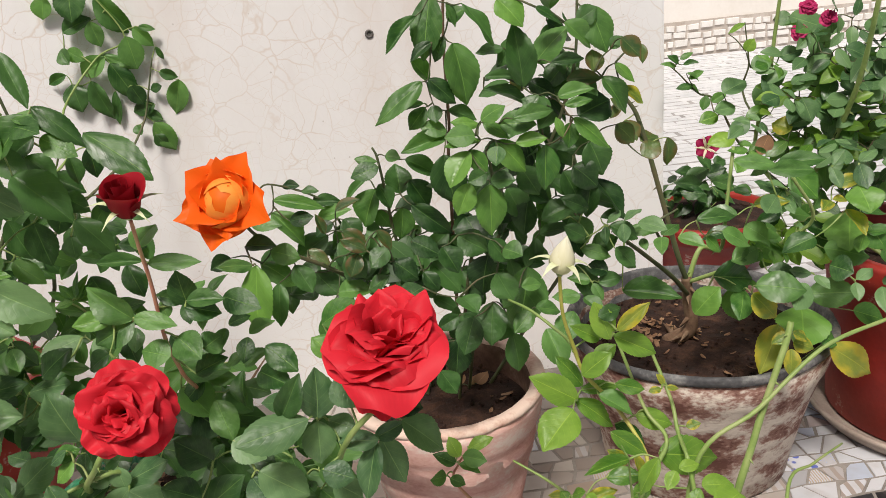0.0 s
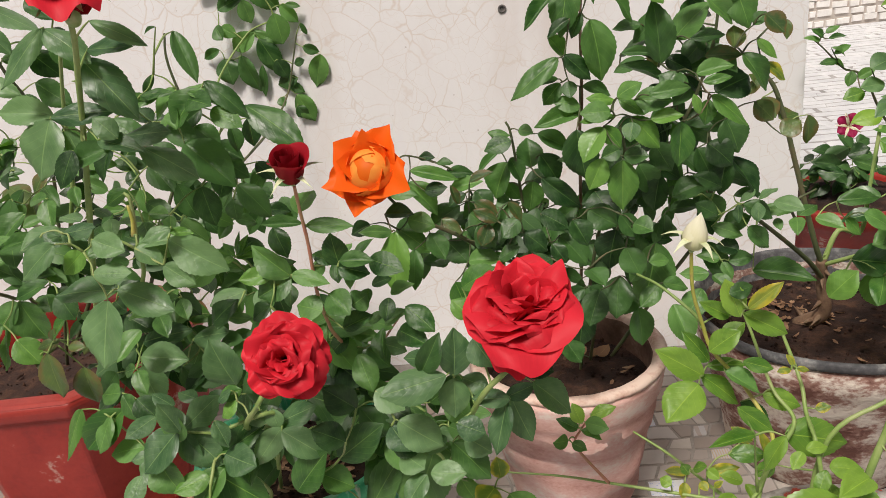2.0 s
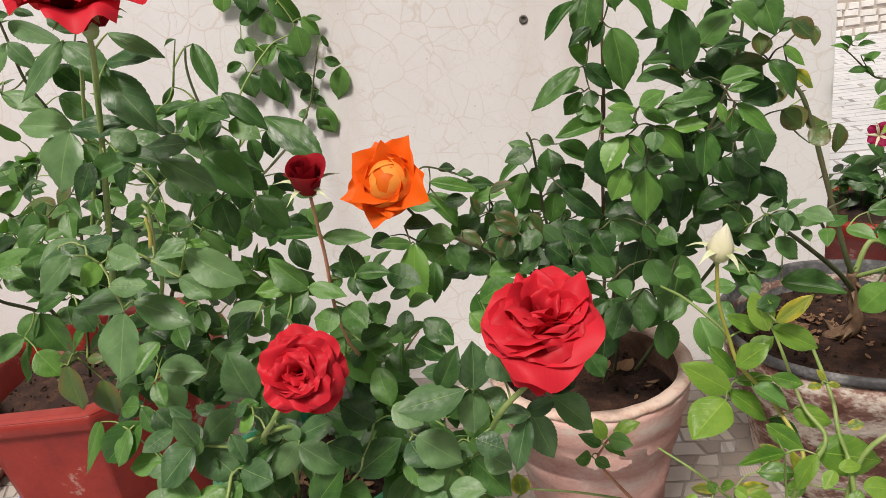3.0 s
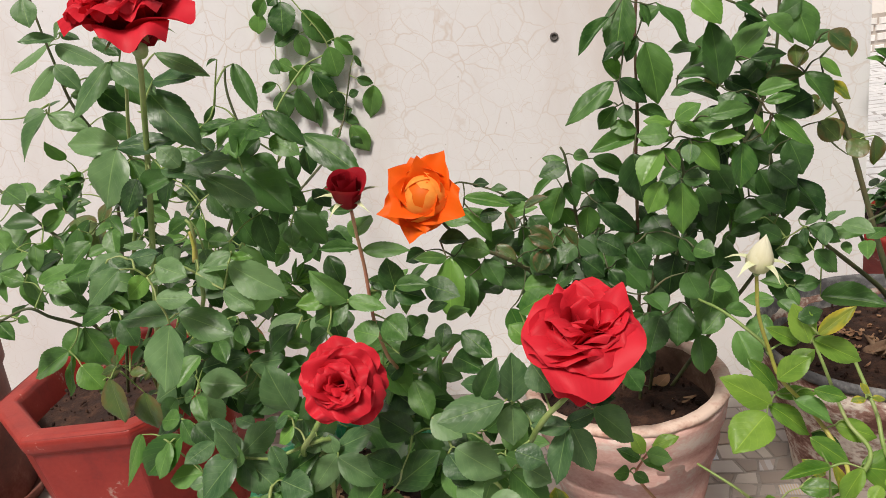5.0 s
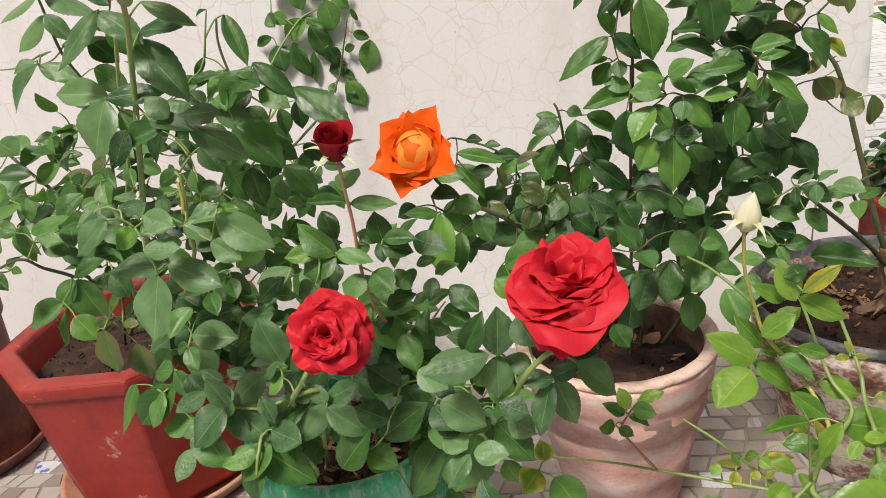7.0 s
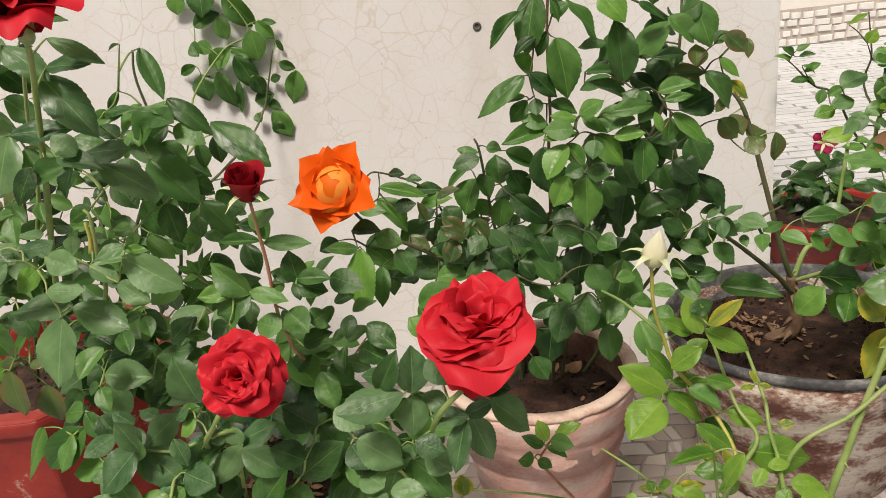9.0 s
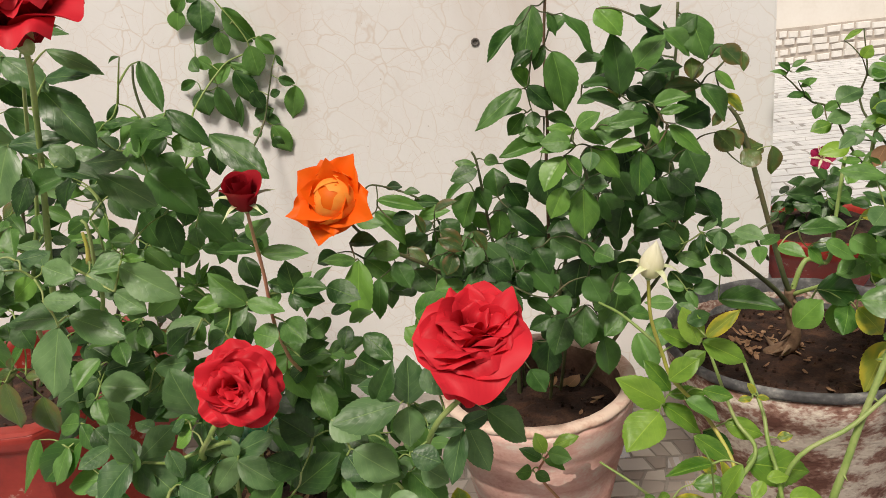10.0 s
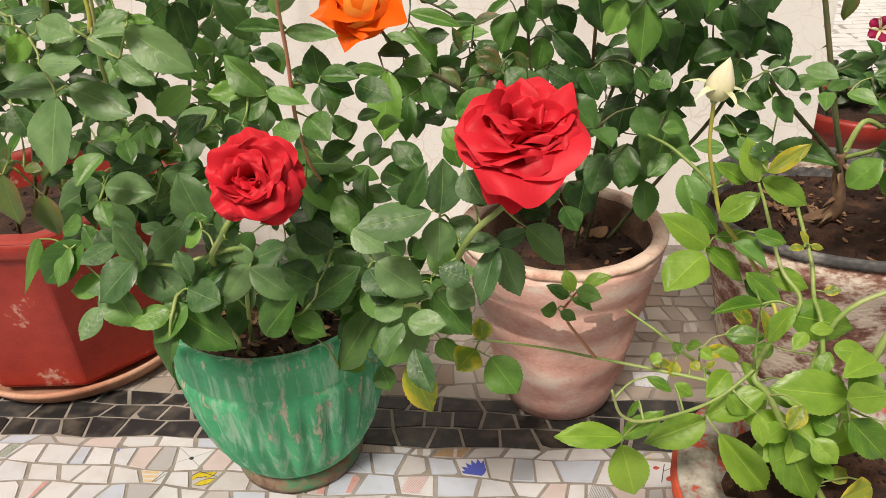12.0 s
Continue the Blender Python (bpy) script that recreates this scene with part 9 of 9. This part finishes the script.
SCRAPS = [scrap(k) for k in range(24)]


def course_edge(y, x):
    """The wavering line between two courses of tiles."""
    return y + 0.0045 * math.sin(9 * x + 40 * y) + 0.0035 * math.sin(31 * x + 70 * y)


def inset(c, gap):
    """Draws an outline in by the width of half a joint."""
    cx, cy = sum(p[0] for p in c) / len(c), sum(p[1] for p in c) / len(c)
    out = []
    for px, py in c:
        d = math.hypot(px - cx, py - cy)
        out.append((px + (cx - px) / d * gap * 1.35, py + (cy - py) / d * gap * 1.35))
    return out


def lay_tile(c, glaze, single):
    """One broken tile by its outline on the floor."""
    cx, cy = sum(p[0] for p in c) / len(c), sum(p[1] for p in c) / len(c)
    m = Matrix.Translation((cx, cy, TRNG.uniform(-0.0006, 0.0006))) @ Euler((TRNG.uniform(-0.012, 0.012), TRNG.uniform(-0.012, 0.012), 0)).to_matrix().to_4x4() @ Matrix.Diagonal((1, 1, 0.006, 1))
    c = [(px - cx, py - cy) for px, py in c]
    if not single:
        scrap_bm(rest[glaze], c, m)
        return
    me = bpy.data.meshes.new("tile")
    bm = scrap_bm(bmesh.new(), c, Matrix())
    bm.to_mesh(me)
    bm.free()
    me.materials.append(GLAZES["piece"][glaze])
    ob = new("tile", me)
    ob.parent = FLOOR
    ob.matrix_basis = m
    PIECES.append((cx, cy, c, ob))


PIECES = []
rest = {g: bmesh.new() for g in GLAZES["rest"]}
singles = 0
y = -0.55
while y < 1.785:
    band = 1.068 <= y < 1.195
    back = y >= 1.195
    h = TRNG.uniform(0.041, 0.046) if band else (TRNG.uniform(0.040, 0.052) if back else TRNG.uniform(0.040, 0.052))
    if y < 1.068 < y + h:
        h = 1.068 - y
        if h < 0.02:
            y = 1.068
            continue
    if y + h > 1.79:
        break
    x = -1.75 + TRNG.uniform(0, 0.05)
    lean_before = 0.0
    right_end = 0.785 if y > 1.78 else 2.05
    while x < right_end:
        w = TRNG.uniform(0.05, 0.085) if band else (TRNG.uniform(0.03, 0.07) if back else TRNG.uniform(0.034, 0.074))
        u = TRNG.random()
        # behind the band, left of the wall's end: tiles coloured for shade and dirt
        glaze = "black" if band else ("grey" if back and x < 0.8 and u < 0.92 else ("white" if u < (0.80 if x > 0.8 else (0.94 if back else 0.80)) else TRNG.choice(("blue", "speckle", "speckle", "drawn", "drawn", "stripe", "yellow"))))
        lean = TRNG.uniform(-0.010, 0.010) if band else TRNG.uniform(-0.010, 0.010)
        if x > 0.8:
            lean *= 1.8
        c = [(x + lean_before, course_edge(y, x)), (x + w + lean, course_edge(y, x + w)), (x + w - lean, course_edge(y + h, x + w)), (x - lean_before, course_edge(y + h, x))]
        lean_before = lean
        single = -0.86 < x < 0.46 and 0.80 < y < 1.20 and singles < 290
        shapes = [c]
        cut = TRNG.random()
        if cut < 0.10 and w > 0.06 and not band:
            f, g2 = TRNG.uniform(0.3, 0.7), TRNG.uniform(0.3, 0.7)
            p = (c[0][0] + (c[1][0] - c[0][0]) * f, c[0][1] + (c[1][1] - c[0][1]) * f)
            q = (c[3][0] + (c[2][0] - c[3][0]) * g2, c[3][1] + (c[2][1] - c[3][1]) * g2)
            shapes = [[c[0], p, q, c[3]], [p, c[1], c[2], q]]
        elif cut < 0.22:
            corner = TRNG.randrange(4)
            a, b, d3 = c[corner], c[corner - 1], c[(corner + 1) % 4]
            k = TRNG.uniform(0.12, 0.3)
            shapes = [c[:corner] + [(a[0] + (b[0] - a[0]) * k, a[1] + (b[1] - a[1]) * k), (a[0] + (d3[0] - a[0]) * k, a[1] + (d3[1] - a[1]) * k)] + c[corner + 1:]]
        for shape in shapes:
            lay_tile(inset(shape, TRNG.uniform(0.0020, 0.0036)), glaze, single)
            singles += single
        x += w
    y += h
for g, bm in rest.items():
    tagged(part("tile", bm, GLAZES["rest"][g], FLOOR, smooth=False), kind="stuff")



# the printed decor that is left on some of the broken tiles
def clipped(shape, outline):
    """The part of a shape that lies inside a convex outline, both counter-clockwise."""
    for a, b in zip(outline, outline[1:] + outline[:1]):
        def inside(p):
            return (b[0] - a[0]) * (p[1] - a[1]) - (b[1] - a[1]) * (p[0] - a[0])
        kept = []
        for p, q in zip(shape, shape[1:] + shape[:1]):
            dp, dq = inside(p), inside(q)
            if dp >= 0:
                kept.append(p)
            if dp * dq < 0:
                k = dp / (dp - dq)
                kept.append((p[0] + (q[0] - p[0]) * k, p[1] + (q[1] - p[1]) * k))
        shape = kept
        if len(shape) < 3:
            return []
    return shape


def stroke(x0, y0, x1, y1, w):
    d = Vector((x1 - x0, y1 - y0)).normalized() * w / 2
    return [(x0 + d.y, y0 - d.x), (x1 + d.y, y1 - d.x), (x1 - d.y, y1 + d.x), (x0 - d.y, y0 + d.x)]


def petal_shape(x, y, turn, length, width):
    """A pointed oval that starts at x, y."""
    c, sn = math.cos(radians(turn)), math.sin(radians(turn))
    side = [(t / 6, 0.5 * math.sin(math.pi * (t / 6) ** 0.85)) for t in range(7)]
    loop = [(l * length, -h * width) for l, h in side] + [(l * length, h * width) for l, h in side[-2:0:-1]]
    return [(x + l * c - h * sn, y + l * sn + h * c) for l, h in loop]


def hatch(x0, x1, gap, slope):
    return [stroke(x0 + i * gap, -0.03, x0 + i * gap + slope * 0.06, 0.03, gap * 0.42) for i in range(int((x1 - x0) / gap))]


INK = {n: mottled(n + "_print", [tuple(0.8 * v for v in c), c, tuple(min(0.85, 1.15 * v) for v in c)], 0.3, 60, 300, 0.05) for n, c in
       (("blue", (0.045, 0.075, 0.42)), ("dark", (0.05, 0.05, 0.05)), ("grey", (0.20, 0.21, 0.22)), ("rose", (0.50, 0.27, 0.25)), ("yellow", (0.52, 0.42, 0.03)), ("green", (0.22, 0.28, 0.17)), ("red", (0.42, 0.05, 0.03)), ("beige", (0.56, 0.42, 0.24)), ("wood", (0.30, 0.19, 0.09)))}


def decor(kind):
    """Layers of (ink, shapes) about the middle of a tile."""
    if kind == "fan":
        return [("blue", [petal_shape(0.016, -0.020, a, 0.040, 0.013) for a in (86, 103, 119, 135, 151, 168)])]
    if kind == "leaves":
        spots = ((-0.018, 0.004, 20, 0.034, 0.010), (-0.010, -0.014, 25, 0.040, 0.011), (-0.022, -0.006, 60, 0.026, 0.009), (0.004, 0.002, 55, 0.024, 0.009))
        return [("dark", [petal_shape(x - 0.001, y, a, l + 0.003, w + 0.0026) for x, y, a, l, w in spots]), ("yellow", [petal_shape(*p) for p in spots]), ("dark", [stroke(-0.03, 0.022, 0.03, 0.004, 0.0012)])]
    if kind == "cross":
        ring = [(0.004 * math.cos(a * 0.785), 0.004 * math.sin(a * 0.785)) for a in range(8)]
        return [("grey", [stroke(-0.05, -0.026, 0.05, 0.030, 0.0009), stroke(-0.035, 0.028, 0.04, -0.034, 0.0009)]), ("dark", [ring])]
    if kind == "stripes":
        return [("beige", [stroke(-0.05, -0.021 + i * 0.0095, 0.006, -0.019 + i * 0.0095, 0.0056) for i in range(5)]), ("dark", [stroke(-0.006, -0.03, 0.024, 0.03, 0.0014), stroke(-0.004, -0.03, 0.034, 0.03, 0.0010)])]
    if kind == "band":
        return [("blue", [[(-0.04, -0.03), (-0.016, -0.03), (-0.012, -0.010), (-0.017, 0.004), (-0.010, 0.03), (-0.04, 0.03)]])]
    if kind == "grid":
        return [("grey", [stroke(0.008, -0.014, 0.024, -0.014, 0.001), stroke(0.010, -0.018, 0.022, -0.018, 0.001), stroke(0.013, -0.021, 0.013, -0.009, 0.001), stroke(0.019, -0.021, 0.019, -0.009, 0.001), stroke(-0.024, 0.014, -0.006, 0.014, 0.001), stroke(-0.014, 0.020, -0.014, 0.006, 0.001)])]
    if kind == "floral":
        return [("dark", [stroke(-0.006, -0.02, 0.004, 0.02, 0.0016), stroke(0.000, 0.004, 0.014, 0.012, 0.0012)]), ("red", [petal_shape(-0.016, 0.010, 10, 0.012, 0.008), petal_shape(0.002, -0.016, 40, 0.014, 0.009), petal_shape(0.010, -0.018, 100, 0.013, 0.008)])]
    if kind == "patch":
        return [("rose", [[(0.004, -0.03), (0.04, -0.03), (0.04, 0.03), (0.012, 0.03)]])]
    if kind == "wood":
        return [("wood", [[(-0.05, -0.03), (0.004, -0.03), (0.003, 0.03), (-0.05, 0.03)], [(0.009, -0.03), (0.05, -0.03), (0.05, 0.03), (0.010, 0.03)]])]
    ink, x0, x1 = {"hatch": ("grey", -0.026, 0.012), "pink_hatch": ("rose", -0.03, 0.004), "green_hatch": ("green", -0.03, 0.0)}[kind]
    return [(ink, hatch(x0, x1, 0.0026, 0.35))]


for kind, x, y in (("fan", 0.079, 1.001), ("hatch", 0.137, 0.995), ("pink_hatch", -0.027, 0.996), ("wood", 0.004, 1.049), ("cross", -0.137, 1.044), ("patch", -0.125, 0.997), ("patch", -0.183, 0.957), ("cross", -0.445, 1.041),
                   ("stripes", -0.465, 0.992), ("leaves", -0.408, 0.997), ("band", -0.556, 1.004), ("patch", -0.660, 0.942), ("green_hatch", -0.770, 1.027), ("grid", 0.146, 1.046), ("floral", 0.366, 1.024), ("hatch", 0.260, 1.000)):
    found = min(PIECES, key=lambda p: (p[0] - x) ** 2 + (p[1] - y) ** 2)
    PIECES.remove(found)
    tile = found[3]
    tile.data.materials[0] = GLAZES["piece"]["white"]
    rim = [(px * 0.94, py * 0.93) for px, py in found[2]]
    for layer, (ink, shapes) in enumerate(decor(kind)):
        bm = bmesh.new()
        for n, shape in enumerate(shapes):
            shape = clipped(shape, rim)
            if len(shape) >= 3:
                bm.faces.new([bm.verts.new((px, py, 0.05 + 0.05 * layer + 0.004 * n)) for px, py in shape])
        me = bpy.data.meshes.new("print")
        bm.to_mesh(me)
        bm.free()
        me.materials.append(INK[ink])
        new("print", me).parent = tile

# pale paving stones of the yard, in uneven courses
bm = bmesh.new()
y = 1.98
while y < 6.62:
    h = TRNG.uniform(0.07, 0.11)
    x = 0.4 + TRNG.uniform(0, 0.2)
    while x < 5.2:
        w = TRNG.uniform(0.12, 0.26)
        m = Matrix.Translation((x + w / 2, y + h / 2, -0.008 + TRNG.uniform(-0.001, 0.001))) @ Euler((TRNG.uniform(-0.004, 0.004), TRNG.uniform(-0.004, 0.004), 0)).to_matrix().to_4x4() @ Matrix.Diagonal((w - 0.004, h - 0.003, 0.006, 1))
        scrap_bm(bm, SCRAPS[TRNG.randrange(24)], m)
        x += w
    y += h
part("mortar_bed", box(bmesh.new(), (0.35, 1.985, -0.0118), (5.3, 6.64, -0.0102)), mottled("grey_joint_sand", [(0.26, 0.255, 0.25), (0.34, 0.33, 0.325), (0.42, 0.41, 0.40)], 0.9, 12, 160, 0.3), GROUND, smooth=False)
tagged(part("paving_stone", bm, PAVE, GROUND, smooth=False), kind="stuff")
# rubble plinth at the foot of the far wall
part("mortar", box(bmesh.new(), (-1.2, 6.690, -0.01), (9.2, 6.702, 0.29)), mottled("brown_grey_mortar", [(0.40, 0.345, 0.30), (0.48, 0.43, 0.385), (0.55, 0.50, 0.46)], 0.9, 14, 120, 0.3), FAR_WALL, smooth=False)
bm = bmesh.new()
for row in range(4):
    x = -1.0
    while x < 9:
        w = TRNG.uniform(0.06, 0.135)
        lift = 0.010 * math.sin(9 * x + 2 * row) + row * 0.07
        c = [(x + 0.006 + TRNG.uniform(0, 0.005), lift + 0.005 + TRNG.uniform(0, 0.008)), (x + w - 0.006 - TRNG.uniform(0, 0.005), lift + 0.005 + TRNG.uniform(0, 0.008)),
             (x + w - 0.004 - TRNG.uniform(0, 0.005), lift + 0.062 - TRNG.uniform(0, 0.010)), (x + 0.004 + TRNG.uniform(0, 0.005), lift + 0.062 - TRNG.uniform(0, 0.010))]
        front = 6.672 + TRNG.uniform(0, 0.006)
        back_ring = [bm.verts.new((px, 6.692, max(0.0, pz))) for px, pz in c]
        face = [bm.verts.new((px + (x + w / 2 - px) * 0.12, front, max(0.0, pz) + (lift + 0.034 - pz) * 0.12)) for px, pz in c]
        for k in range(4):
            bm.faces.new((back_ring[k], back_ring[(k + 1) % 4], face[(k + 1) % 4], face[k]))
        bm.faces.new(face)
        x += w
tagged(part("plinth_stone", bm, mottled("pale_rubble_stone", [(0.68, 0.66, 0.63), (0.78, 0.765, 0.74), (0.83, 0.815, 0.80)], 0.9, 9, 80, 0.3), FAR_WALL, smooth=False), kind="stuff")

# plugged screw hole in the wall
bm = lathe([(0.0035, 0.0), (0.0085, 0.0), (0.0095, 0.0018), (0.0075, 0.0026), (0.0045, 0.0022), (0.004, -0.001), (0.002, -0.001)], (0, 0, 0), 20)
bmesh.ops.rotate(bm, verts=bm.verts, cent=(0, 0, 0), matrix=Matrix.Rotation(radians(90), 3, "X"))
bmesh.ops.translate(bm, verts=bm.verts, vec=(0.142, WALL_Y - 0.0005, 0.879))
mesh_ob("wall_plug", bm, mottled("dark_grey_plastic", [(0.05, 0.05, 0.05), (0.11, 0.10, 0.095), (0.2, 0.18, 0.16)], 0.7, 300, 900, 0.3), "small dark grey plug in a drilled hole of the wall", "wall plug")


# a few fallen leaves on the tiles
def fallen_leaf(x, y, turn, length, material):
    ob = new("fallen_leaf", LEAF_SHAPES[material.name][LRNG.randrange(9)])
    ob.matrix_basis = Matrix.Translation((x, y, 0.010)) @ pose(0, 0, 0, 4, -5, turn) @ Matrix.Diagonal((length * 0.6, length, length * 0.5, 1))
    return tagged(ob, "yellowed rose leaf fallen on the tiled floor", "leaf", "fallen leaves")


for spot in ((-1.10, 1.16, 40, 0.05), (-1.04, 1.05, 130, 0.042), (0.43, 1.29, 75, 0.045)):
    fallen_leaf(*spot, LEAF_YELLOW)
